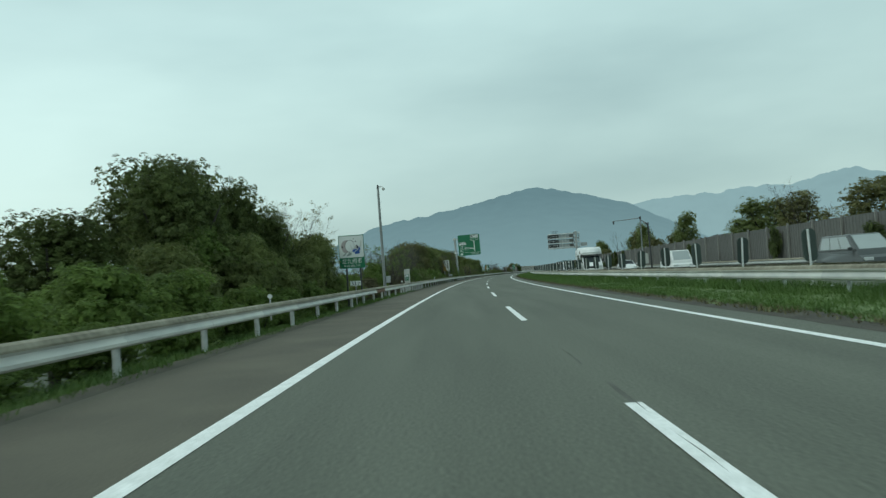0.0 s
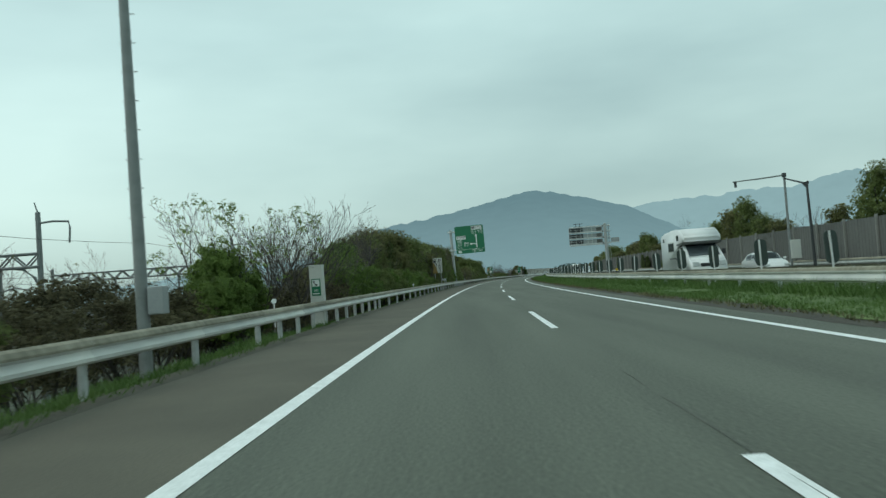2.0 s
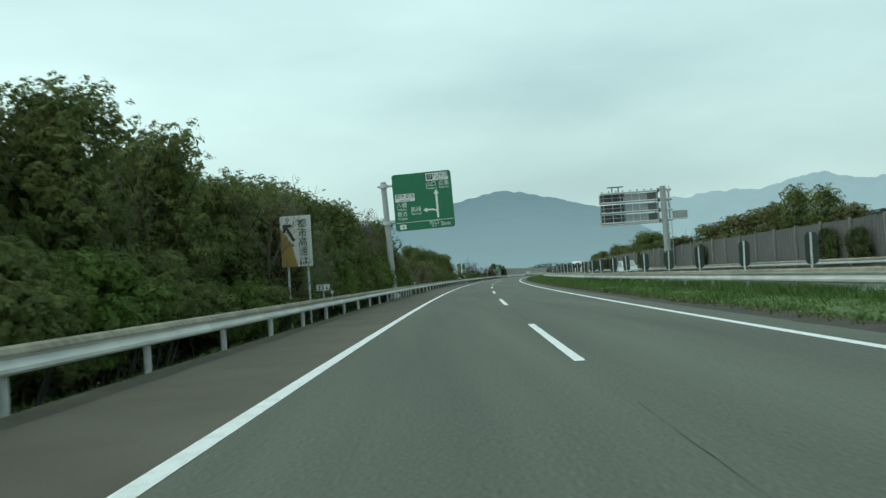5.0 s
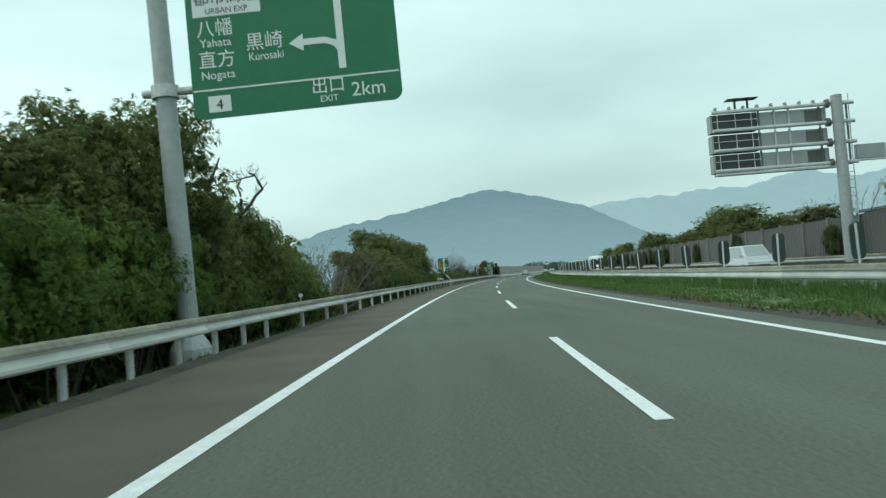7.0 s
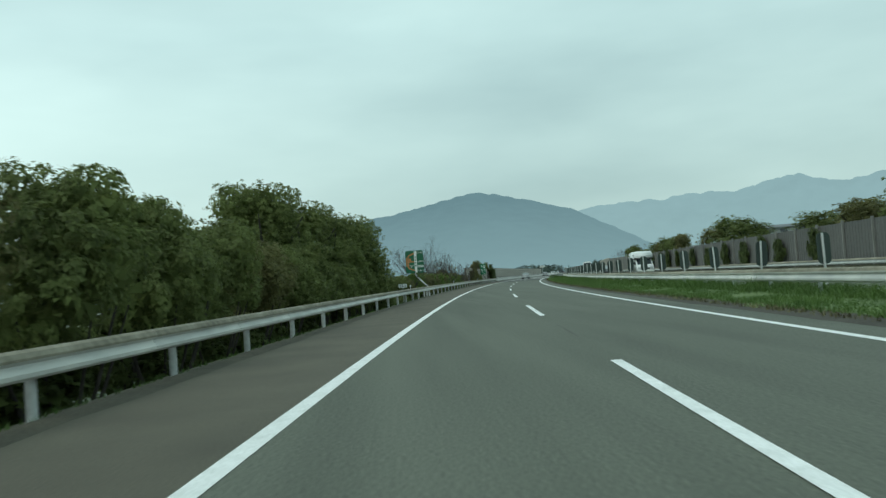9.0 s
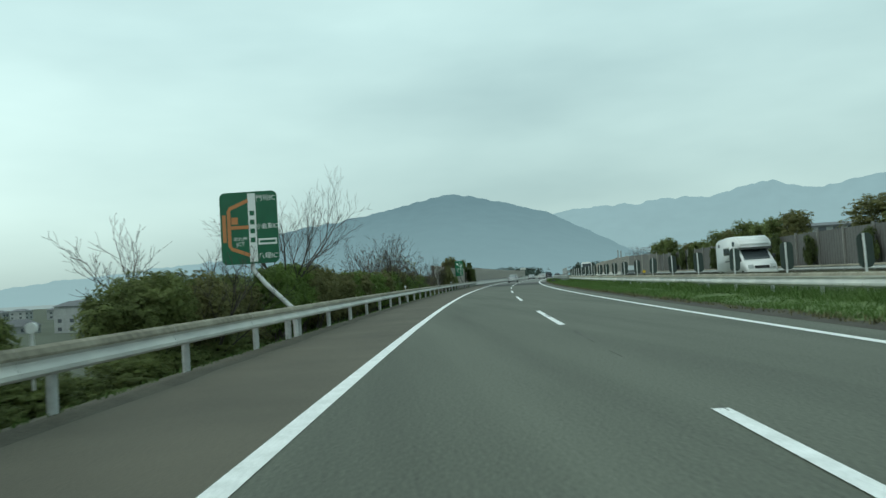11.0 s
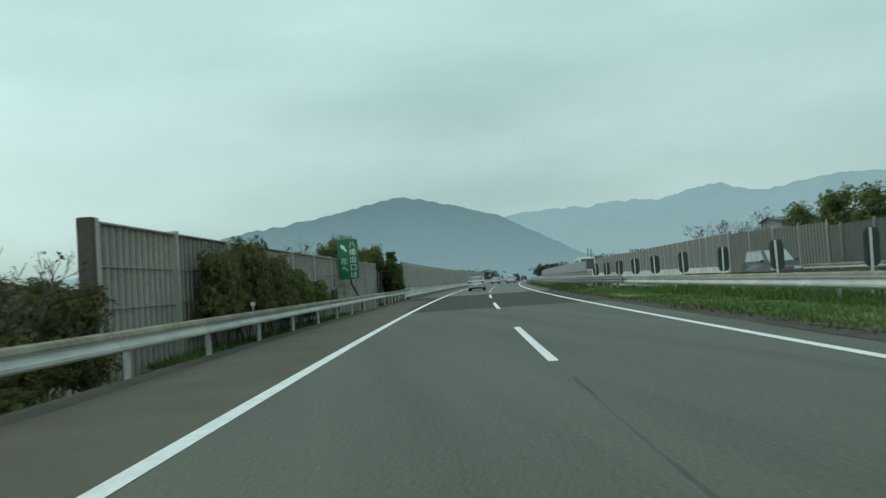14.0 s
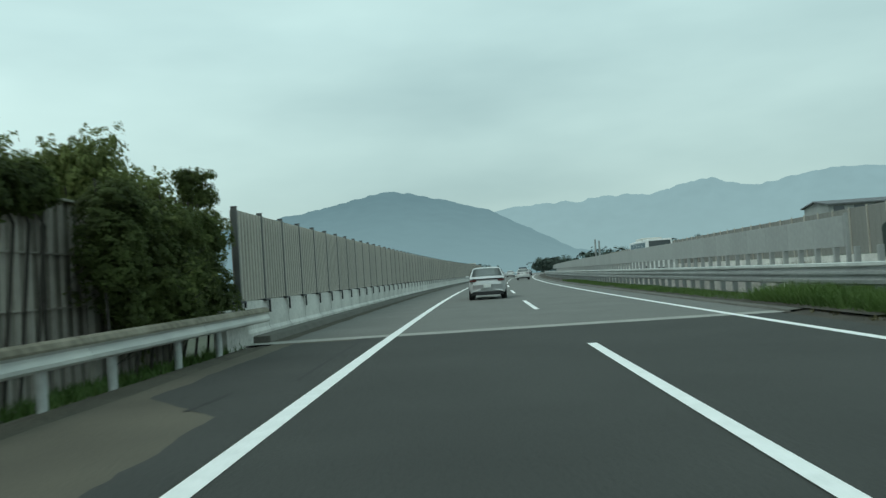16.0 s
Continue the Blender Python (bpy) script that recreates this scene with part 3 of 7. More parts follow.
s = 356.8
while s < 560:
    a, b = on_road(s, bridge_rail_lat(s)), on_road(s + 4, bridge_rail_lat(s + 4))
    yaw = math.degrees(math.atan2(-(b.x - a.x), b.y - a.y))
    part("beam", beam, parent=rail, m=pose(b.x, b.y, 0, 0, 0, yaw + 180))
    s += 4
s = 358.0
while s < 520:
    part("post", bpost, parent=rail, m=stand(s, bridge_rail_lat(s) + 0.12))
    s += 2 if s < 372 else 1.28
part("end_cap", box(-0.06, 0.10, -0.5, 0.12, 0.42, 0.95, 0.03), BRIDGE_STEEL, rail, "squared end terminal", stand(356.8, 11.25))

# ---- glare panels on the median ----
def fin_thing():
    t = thing("glare_panel", Matrix(), "dark green glare panel on a pale steel post", "glare panel", "glare panels on the median")
    bm = rounded(0.50, 0.98, 0.18, 0.03)
    part("board", bm, FIN, t, m=pose(0.05, 0.02, 1.36, 0, 0, 16))
    part("post", rod((0, -0.03, -0.2), (0, -0.03, 1.84), 0.036), PALE_POST, t, "pale steel post")
    return t


first_fin = fin_thing()
first_fin.matrix_basis = stand(1.2, 12.6)
k = 0
for i in range(1, 66):
    s = 1.2 + 5.995 * i if i < 16 else 98.6 + 5.915 * (i - 16)
    if s > 379:
        break
    lean = random.uniform(-2.2, 2.2)
    copy_thing(first_fin, stand(s + random.uniform(-0.15, 0.15), 12.6, 0, random.uniform(-8, 8)) @ pose(0, 0, 0, random.uniform(-1.5, 1.5), lean, 0))

# ---- noise barriers ----
def ribbed(length, z0, z1, ribs, depth, mat, name="panel", slot=None, flat=0.42):
    """A corrugated panel, drawn upright: its outline in plan runs along y."""
    bm = bmesh.new()
    outline = []
    for i in range(ribs):
        y = length * i / ribs
        w = length / ribs
        outline += [(0.0, y), (0.0, y + flat * w), (depth, y + (flat + 0.08) * w), (depth, y + 0.92 * w)]
    outline.append((0.0, length))
    low = [bm.verts.new((x, y, z0)) for x, y in outline]
    top = [bm.verts.new((x, y, z1)) for x, y in outline]
    for i in range(len(outline) - 1):
        f = bm.faces.new((low[i], low[i + 1], top[i + 1], top[i]))
        # the slot material paints shade onto the recessed faces
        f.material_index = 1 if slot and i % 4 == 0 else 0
    back_low = [bm.verts.new((-0.08, y, z0)) for y in (0, length)]
    back_top = [bm.verts.new((-0.08, y, z1)) for y in (0, length)]
    bm.faces.new((back_low[0], back_low[1], back_top[1], back_top[0]))
    bm.faces.new(top + [back_top[1], back_top[0]])
    bm.faces.new([low[0], top[0], back_top[0], back_low[0]])
    bm.faces.new([low[-1], top[-1], back_top[1], back_low[1]])
    return mesh_of(name, bm, mat, slot or mat)


wall = thing("noise_barrier", Matrix(), "grey-brown corrugated noise barrier behind the guard rail", "noise barrier")
tiers = [ribbed(3.97, z, z + 0.795, 13, 0.045, WALL_GREY, slot=WALL_RECESS_SHADE, flat=0.62) for z in (-0.50, 0.305, 1.11, 1.915)]
rail_strip = mesh_of("seam_strip", box(-0.01, 0.060, 0.0, 3.97, -0.010, 0.010), WALL_GREY)
top_rail = mesh_of("top_rail", box(-0.09, 0.11, 0.0, 3.97, 2.712, 2.75, 0.008), WALL_POST)
hpost = mesh_of("post", box(-0.1, 0.15, -0.075, 0.075, -0.5, 2.80, 0.01), WALL_POST)
s = 323.3
while s < 371:
    for tier in tiers:
        part("panel", tier, parent=wall, m=stand(s + 0.05, -4.35))
    for z in (0.30, 1.1075, 1.9125):
        part("seam_strip", rail_strip, parent=wall, m=stand(s + 0.05, -4.35, z))
    part("top_rail", top_rail, parent=wall, m=stand(s + 0.05, -4.35))
    part("post", hpost, parent=wall, m=stand(s, -4.35))
    s += 4.05
part("end_post", box(-0.14, 0.14, -0.12, 0.12, -0.5, 2.8, 0.015), RUSTY_POST, wall, "broad brown end post", stand(323.2, -4.35))

wall = thing("noise_barrier", Matrix(), "pale grey ribbed noise barrier standing on the bridge parapet", "noise barrier")
panel_mesh = ribbed(1.94, 0.95, 2.95, 8, 0.07, WALL_PALE, slot=PALE_RECESS_SHADE)
bpost_mesh = mesh_of("post", box(-0.05, 0.08, -0.03, 0.03, 0.72, 3.0, 0.008), MID_STEEL)
clip_mesh = mesh_of("bracket", block(box(-0.03, 0.17, -0.34, 0.06, 0.905, 0.955, 0.01), 0.13, 0.17, 0.0, 0.06, 0.62, 0.93), BLACK)
cap_mesh = mesh_of("post_cap", box(-0.05, 0.085, -0.035, 0.035, 3.0, 3.03, 0.006), DARK_STEEL)
s = 372.5
while s < 520:
    part("panel", panel_mesh, parent=wall, m=stand(s + 0.03, -3.35))
    post = part("post", bpost_mesh, parent=wall, m=stand(s, -3.34))
    part("bracket", clip_mesh, parent=post, label="black foot bracket")
    part("post_cap", cap_mesh, parent=post, label="black post cap")
    s += 2.0
parapet = thing("bridge_parapet", Matrix(), "stained pale concrete bridge parapet in cast lengths", "parapet")
cast = mesh_of("cast_length", extrude_xz([(-0.22, -0.2), (0.10, -0.2), (0.10, 0.22), (0.03, 0.30), (0.0, 0.93), (-0.2, 0.93)], 0.01, 1.99), CONCRETE)
s = 372.5
while s < 600:
    part("cast_length", cast, parent=parapet, m=stand(s, -3.25))
    s += 2.0
part("end_block", box(-0.30, -0.02, -1.5, 0, -0.3, 0.80, 0.02), CONCRETE, parapet, "squat concrete end block", stand(372.5, -3.12))
kerb_end = tagged(new("kerb_end", mesh_of("kerb_end", box(-0.24, 0.22, -0.08, 0.03, -0.1, 0.15, 0.015), KERB)), "weathered concrete end of the parapet kerb", "kerb", kind="structure")
kerb_end.matrix_basis = stand(372.92, -3.0)
ribbon("parapet_kerb", [(-3.2, 0.16), (-2.85, 0.14), (-2.78, 0.0)], 372.9, 600, KERB, "weathered concrete kerb at the parapet's foot", "kerb")

wall = thing("noise_barrier", Matrix(), "taupe noise barrier with slim pale posts beyond the opposite carriageway", "noise barrier")
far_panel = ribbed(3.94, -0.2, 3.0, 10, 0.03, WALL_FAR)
far_post = mesh_of("post", box(-0.07, 0.07, -0.05, 0.05, -0.3, 3.12, 0.008), FAR_POST)
for i in range(97):
    s = -20 + 4.0 * i
    part("panel", far_panel, parent=wall, m=stand(s + 3.97, 24.1, 0, 180))
    part("post", far_post, parent=wall, m=stand(s, 24.02))
wall = thing("noise_barrier", Matrix(), "pale grey panel barrier on the far bridge parapet", "noise barrier")
far_bpost = mesh_of("post", box(-0.05, 0.04, -0.025, 0.025, 0.72, 3.40, 0.008), WALL_POST)
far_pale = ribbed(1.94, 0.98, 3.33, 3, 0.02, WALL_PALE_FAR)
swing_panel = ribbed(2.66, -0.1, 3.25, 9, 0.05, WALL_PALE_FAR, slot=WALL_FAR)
for i in range(150):
    s = 368.0 + 2.0 * i
    part("panel", far_pale, parent=wall, m=stand(s + 1.97, 21.2, 0, 180))
    part("post", far_bpost, parent=wall, m=stand(s, 21.16, 0, 180))
for i in range(4):
    # the screen swings in from the embankment to the parapet
    a, b = on_road(368.2 - 2.6 * i, 21.2 + 0.70 * i), on_road(368.2 - 2.6 * (i + 1), 21.2 + 0.70 * (i + 1))
    yaw = math.degrees(math.atan2(-(b.x - a.x), b.y - a.y))
    part("panel", swing_panel, parent=wall, m=pose(a.x, a.y, 0, 0, 0, yaw))
    part("post", far_bpost, parent=wall, m=pose(b.x, b.y, 0, 0, 0, yaw))
parapet = thing("bridge_parapet", Matrix(), "stained pale concrete parapet of the opposite bridge", "parapet")
for i in range(152):
    part("cast_length", cast, parent=parapet, m=stand(368.0 + 2.0 * i + 2.0, 21.05, 0, 180))
# low noise screen between the bridge decks
screen = thing("median_screen", Matrix(), "smooth pale grey screen on stub posts between the bridge decks", "noise barrier")
smooth_panel = mesh_of("panel", box(-0.04, 0.04, 0.01, 1.99, 1.28, 2.14, 0.01), SCREEN_GREY)
stub = mesh_of("stub_post", box(-0.07, 0.07, -0.06, 0.06, -0.1, 1.28, 0.012), SCREEN_GREY)
for i in range(95):
    part("panel", smooth_panel, parent=screen, m=stand(377.5 + 2.0 * i, 11.9))
for i in range(110):
    part("stub_post", stub, parent=screen, m=stand(374.4 + 1.25 * i, 11.9))
part("end_post", box(-0.05, 0.05, -0.05, 0.05, -0.1, 2.2, 0.01), SCREEN_GREY, screen, "slim pale end post", stand(377.4, 11.9))
low_wall = thing("median_parapet", Matrix(), "low pale concrete parapet behind the bridge rail", "parapet")
low_cast = mesh_of("cast_length", box(-0.1, 0.1, 0.01, 1.99, -0.1, 0.52, 0.015), CONCRETE)
for i in range(80):
    part("cast_length", low_cast, parent=low_wall, m=stand(377.0 + 2.0 * i, 10.75))

# ---- signs ----
def legs(parent, xs, top, z0, r=0.05, name="post", mat=POST, y=0.1):
    for x in xs:
        part(name, rod((x, y, z0), (x, y, top), r), mat, parent)


# city boundary board
board = thing("boundary_sign", stand(41.3, -3.5, 0.0) @ Matrix.Diagonal((0.75, 1, 0.921, 1)), "white and green city boundary board with a drum picture", "road sign")
face = part("face", box(-0.83, 0.83, 0.0, 0.03, 2.06, 3.82, 0.01), WHITE, board, "white board")
part("frame", block(block(block(block(bmesh.new(), -0.86, -0.83, -0.012, 0.04, 2.03, 3.85), 0.83, 0.86, -0.012, 0.04, 2.03, 3.85), -0.83, 0.83, -0.012, 0.04, 3.82, 3.85), -0.83, 0.83, -0.012, 0.04, 2.03, 2.06), GREEN, board, "green edging")
part("name_field", box(-0.83, 0.83, -0.008, 0.0, 2.06, 2.62), GREEN, board, "green name field")
letters("北九州市", 0.34, WHITE, board, 0, 2.30, -0.012)
letters("Kitakyushu City", 0.17, WHITE, board, 0, 2.12, -0.012)
def painted(name, mat, outline, y, label):
    """A flat painted shape on the board's face, from its outline in x and z."""
    bm = extrude_xz(outline, y, y + 0.004)
    return part(name, bm, mat, board, label)


def oval(cx, cz, rx, rz, n=28):
    return [(cx + rx * math.cos(math.tau * k / n), cz + rz * math.sin(math.tau * k / n)) for k in range(n)]


painted("drum_shell", DRUM, oval(-0.38, 3.24, 0.30, 0.345), -0.008, "dull pinkish drum shell")
painted("drum_body", DRUM, [(-0.38, 2.895), (-0.08, 2.92), (-0.08, 3.58), (-0.38, 3.585)], -0.0085, "dull pinkish drum shell")
painted("drum_rim", BLACK, oval(-0.10, 3.25, 0.325, 0.345), -0.013, "black drum rim")
painted("drum_skin", WHITE, oval(-0.095, 3.25, 0.305, 0.325), -0.018, "white drum skin")
painted("drum_crest", BLACK, oval(-0.60, 3.22, 0.06, 0.055, 8), -0.013, "small dark crest")
painted("stand_leg", GREY_GREEN, [(-0.62, 2.74), (-0.42, 2.88), (-0.30, 2.88), (-0.50, 2.74)], -0.022, "grey-green painted foot")
painted("stand_leg", GREY_GREEN, [(-0.34, 2.72), (-0.14, 2.90), (0.02, 2.88), (-0.02, 2.76), (-0.20, 2.72)], -0.022, "grey-green painted foot")
painted("blue_shape", BLUE, [(0.06, 2.95), (0.10, 3.04), (0.28, 3.08), (0.50, 3.06), (0.46, 3.14), (0.60, 3.17), (0.62, 3.04), (0.54, 2.97), (0.57, 2.82), (0.24, 2.80), (0.22, 2.89)], -0.024, "blue painted shape")
painted("dark_shape", BLACK, [(0.26, 3.30), (0.40, 3.28), (0.50, 3.20), (0.48, 3.11), (0.36, 3.10), (0.38, 3.22)], -0.024, "dark painted shape")
painted("pale_shape", CREAM, oval(0.27, 3.18, 0.085, 0.08, 12), -0.023, "pale painted oval")
painted("stick_shape", CREAM, [(-0.10, 3.36), (-0.05, 3.33), (0.14, 3.06), (0.06, 3.05)], -0.026, "pale painted bar")
painted("stick_shape", CREAM, [(0.66, 3.53), (0.72, 3.52), (0.68, 3.22), (0.57, 3.14), (0.60, 3.28)], -0.026, "pale painted bar")
for x, z in ((0.20, 3.63), (0.33, 3.50)):
    painted("small_mark", BLACK, oval(x, z, 0.045, 0.05, 6), -0.020, "small dark mark")
    painted("small_mark", WHITE, oval(x, z, 0.030, 0.035, 6), -0.022, "small pale mark")
painted("strap_shape", WHITE, [(0.20, 2.94), (0.24, 2.92), (0.50, 3.05), (0.47, 3.07)], -0.029, "white painted strap")
legs(board, (-0.42, 0.52), 3.7, -0.6, 0.06, mat=DARK_STEEL)

# camera pole with its cabinet
pole = thing("camera_pole", stand(56.3, -3.62), "tall tapered grey pole with a dome camera", "camera pole")
part("mast", rod((0, 0, -0.5), (-0.06, 0, 7.55), 0.115, 0.075, 14), POLE, pole)
part("cap", rod((-0.06, 0, 7.55), (-0.06, 0, 7.8), 0.10, 0.05, 12), DARK_STEEL, pole, "dark cap")
arm = part("arm", tube(bmesh.new(), [(-0.06, 0, 7.62), (0.16, 0, 7.68), (0.30, 0, 7.62)], [0.03, 0.03, 0.03], 8), POST, pole)
bm = bmesh.new()
bmesh.ops.create_uvsphere(bm, u_segments=16, v_segments=10, radius=0.11, matrix=Matrix.Translation((0.32, 0, 7.5)))
part("dome", mesh_of("dome", bm, CREAM, smooth=True), parent=pole, label="pale dome camera")
part("cabinet", box(0.12, 0.40, -0.12, 0.12, 0.95, 1.42, 0.02), BACK_GREY, pole, "grey equipment cabinet")
for z in np.arange(2.6, 7.2, 0.5):
    part("step_bolt", rod((-0.16, 0, z), (0.12, 0, z), 0.009, sides=6), POST, pole)

# emergency telephone
phone = thing("emergency_telephone", stand(68.8, -3.18, 0, -4), "cream steel emergency telephone box with a green panel", "telephone box")
part("body", box(-0.215, 0.215, -0.16, 0.16, 0.0, 1.9, 0.03), CREAM, phone)
part("cap", box(-0.225, 0.225, -0.175, 0.175, 1.9, 1.95, 0.02), CREAM, phone)
sign = part("notice", box(-0.15, 0.15, -0.17, -0.16, 0.95, 1.5), GREEN, phone, "green notice with a white handset")
panel("handset_field", WHITE, sign, 0, 1.36, 0.24, 0.22, -0.174)
part("handset", tube(bmesh.new(), [(-0.05, -0.18, 1.44), (-0.065, -0.18, 1.38), (-0.02, -0.18, 1.32), (0.05, -0.18, 1.29)], [0.028, 0.016, 0.016, 0.028], 8), BLACK, sign)
letters("SOS", 0.09, WHITE, sign, 0, 1.09, -0.174)
panel("bar", WHITE, sign, 0, 1.02, 0.22, 0.03, -0.174)
part("slot", box(-0.19, -0.12, -0.17, -0.16, 0.55, 0.68), BLACK, phone, "dark slot")

# distance plates
def distance_plate(s, lat, text, z):
    t = thing("distance_plate", stand(s, lat), "white distance plate with dark figures on a slim post", "distance plate", "distance plates")
    part("plate", box(-0.26, 0.26, 0.0, 0.015, z - 0.115, z + 0.115, 0.004), WHITE, t)
    letters(text[:-1], 0.25, NAVY, t, -0.085, z - 0.088)
    letters(text[-1], 0.19, NAVY, t, 0.155, z - 0.088)
    part("post", rod((0, 0.03, -0.3), (0, 0.03, z + 0.1), 0.025), POST, t)


distance_plate(40.0, -3.2, "337", 1.1)
distance_plate(139.0, -3.2, "336", 1.15)
distance_plate(245.9, -3.12, "335", 1.0)
distance_plate(342.2, -3.75, "334", 1.1)


# delineators: a round reflector on a stalk above the rail
def delineator():
    t = thing("delineator", Matrix(), "white round reflector on a slim stalk above the guard rail", "delineator", "delineators")
    part("stalk", rod((0, 0, 0.3), (0, 0, 0.92), 0.018, sides=8), PALE_POST, t)
    part("reflector", rod((0, -0.02, 0.95), (0, 0.02, 0.95), 0.062, sides=16), WHITE, t, "white round reflector")
    return t


d0 = delineator()
d0.matrix_basis = stand(22.6, -3.05)
for s in (62.7, 102.0, 140.0, 178.3, 249.5, 289.4, 329.3):
    copy_thing(d0, stand(s, -3.05))

# leaning white arrow board in the bushes
t = thing("arrow_board", stand(137.4, -3.75, 0, 0), "white and ochre board with a black arrow among bushes", "road sign")
part("face", box(-0.55, 0.55, 0, 0.03, 1.95, 3.75, 0.008), CREAM, t)
bm = bmesh.new()
for y in (-0.004, 0.001):
    bm.verts.new((-0.55, y, 1.95)), bm.verts.new((0.02, y, 1.95)), bm.verts.new((-0.16, y, 2.75)), bm.verts.new((-0.55, y, 3.35))
bm.verts.ensure_lookup_table()
bm.faces.new(bm.verts[:4])
for i in range(4):
    bm.faces.new((bm.verts[i], bm.verts[(i + 1) % 4], bm.verts[4 + (i + 1) % 4], bm.verts[4 + i]))
part("ochre_field", bm, OCHRE, t, "ochre painted field")
panel("arrow_shaft", BLACK, t, -0.20, 3.10, 0.10, 0.56, -0.008, "", -28)
panel("arrow_head", BLACK, t, -0.30, 3.40, 0.30, 0.10, -0.009, "", 0)
panel("arrow_head", BLACK, t, -0.40, 3.30, 0.10, 0.26, -0.010, "", 0)
for i, ch in enumerate("都市高速は"):
    letters(ch, 0.34, BLACK, t, 0.24, 3.34 - 0.33 * i, -0.008)
legs(t, (-0.35, 0.35), 3.6, -0.8, 0.04)


# overhead exit sign on a cantilever pole
def arrow(parent, points, width, head, mat, y=-0.012):
    """A flat bent arrow on a sign face, through points in x and z; head: the length of its point."""
    bm = bmesh.new()
    pts = [Vector((px, 0, pz)) for px, pz in points]
    rows2 = []
    for i, p in enumerate(pts):
        d = (pts[min(i + 1, len(pts) - 1)] - pts[max(i - 1, 0)]).normalized()
        n = Vector((-d.z, 0, d.x)) * width / 2
        rows2.append((bm.verts.new((p.x + n.x, y, p.z + n.z)), bm.verts.new((p.x - n.x, y, p.z - n.z))))
    for a, b in zip(rows2, rows2[1:]):
        bm.faces.new((a[0], a[1], b[1], b[0]))
    if head:
        d = (pts[-1] - pts[-2]).normalized()
        n = Vector((-d.z, 0, d.x))
        tip, p = pts[-1] + d * head, pts[-1]
        bm.faces.new([bm.verts.new((q.x, y - 0.001, q.z)) for q in (p + n * head * 0.6, p - n * head * 0.6, tip)])
    got = bmesh.ops.extrude_face_region(bm, geom=bm.faces[:])
    bmesh.ops.translate(bm, vec=(0, 0.004, 0), verts=[v for v in got["geom"] if isinstance(v, bmesh.types.BMVert)])
    return part("arrow", bm, mat, parent, "white arrow")


SW, SH = 4.62, 4.42
exit_sign = thing("exit_sign", stand(171.3, -4.02) @ pose(0, 0, 0, 0, -1.7, 0), "large green overhead exit sign on a tall grey cantilever pole", "overhead sign")
part("pole", rod((0, 0, -0.8), (-0.07, 0, 8.95), 0.238, 0.215, 20), MID_POLE, exit_sign)
part("foot_plate", tube(bmesh.new(), [(0, 0, -0.5), (0, 0, 0.02), (0, 0, 0.30), (0, 0, 0.55)], [0.48, 0.46, 0.30, 0.24], 16), POST, exit_sign)
part("pole_cap", rod((-0.07, 0, 8.95), (-0.07, 0, 9.02), 0.235, 0.12, 18), POST, exit_sign)
for z in (5.75, 8.65):
    part("arm", rod((-0.55, 0.0, z), (5.1, -0.0, z - 0.05), 0.09, sides=12), POST, exit_sign)
    part("collar", rod((-0.05, 0, z - 0.14), (-0.05, 0, z + 0.14), 0.30, sides=16), POST, exit_sign)
sheet = part("panel", rounded(SW, SH, 0.22, 0.05), GREEN, exit_sign, "green sign panel with white lettering", pose(0.62 + SW / 2, -0.16, 7.22, 0, 0.2, 0))
for x in np.linspace(-SW / 2 + 0.4, SW / 2 - 0.4, 5):
    part("back_rib", box(x - 0.03, x + 0.03, 0.05, 0.1, -SH / 2 + 0.2, SH / 2 - 0.2), BACK_GREY, sheet)
panel("rule", WHITE, sheet, 0, -1.58, SW - 0.06, 0.035)
panel("white_field", WHITE, sheet, 1.22, 1.80, 1.72, 0.60)
letters("九州道", 0.42, BLACK, sheet, 1.50, 1.74, -0.014)
letters("KYUSHU EXP", 0.14, BLACK, sheet, 1.50, 1.56, -0.014)
panel("route_field", BLACK, sheet, 0.66, 1.80, 0.46, 0.40, -0.010)
letters("E3", 0.30, WHITE, sheet, 0.66, 1.70, -0.016)
letters("山口", 0.42, WHITE, sheet, 0.72, 1.10)
letters("広島", 0.42, WHITE, sheet, 1.72, 1.10)
letters("Yamaguchi", 0.23, WHITE, sheet, 0.74, 0.86, squeeze=0.82)
letters("Hiroshima", 0.23, WHITE, sheet, 1.72, 0.86, squeeze=0.82)
panel("white_field", WHITE, sheet, -1.40, 0.36, 1.52, 0.60)
letters("都市高速", 0.36, BLACK, sheet, -1.40, 0.34, -0.014)
letters("URBAN EXP", 0.18, BLACK, sheet, -1.40, 0.11, -0.014)
letters("八幡", 0.42, WHITE, sheet, -1.70, -0.36)
letters("Yahata", 0.26, WHITE, sheet, -1.70, -0.62)
letters("直方", 0.42, WHITE, sheet, -1.70, -1.06)
letters("Nogata", 0.26, WHITE, sheet, -1.70, -1.34)
letters("黒崎", 0.42, WHITE, sheet, -0.62, -0.76)
letters("Kurosaki", 0.25, WHITE, sheet, -0.60, -1.02, squeeze=0.88)
arrow(sheet, [(1.06, -1.40), (1.06, 0.0), (1.06, 0.46)], 0.16, 0.36, WHITE)
arrow(sheet, [(1.06, -1.20), (1.04, -0.96), (0.93, -0.82), (0.72, -0.74), (0.24, -0.74)], 0.14, 0.32, WHITE, -0.014)
panel("exit_field", WHITE, sheet, -1.72, -1.90, 0.50, 0.36)
letters("4", 0.32, BLACK, sheet, -1.72, -2.02, -0.014)
letters("出口", 0.38, WHITE, sheet, 0.70, -1.88)
letters("EXIT", 0.20, WHITE, sheet, 0.70, -2.10)
letters("2km", 0.44, WHITE, sheet, 1.58, -2.04)

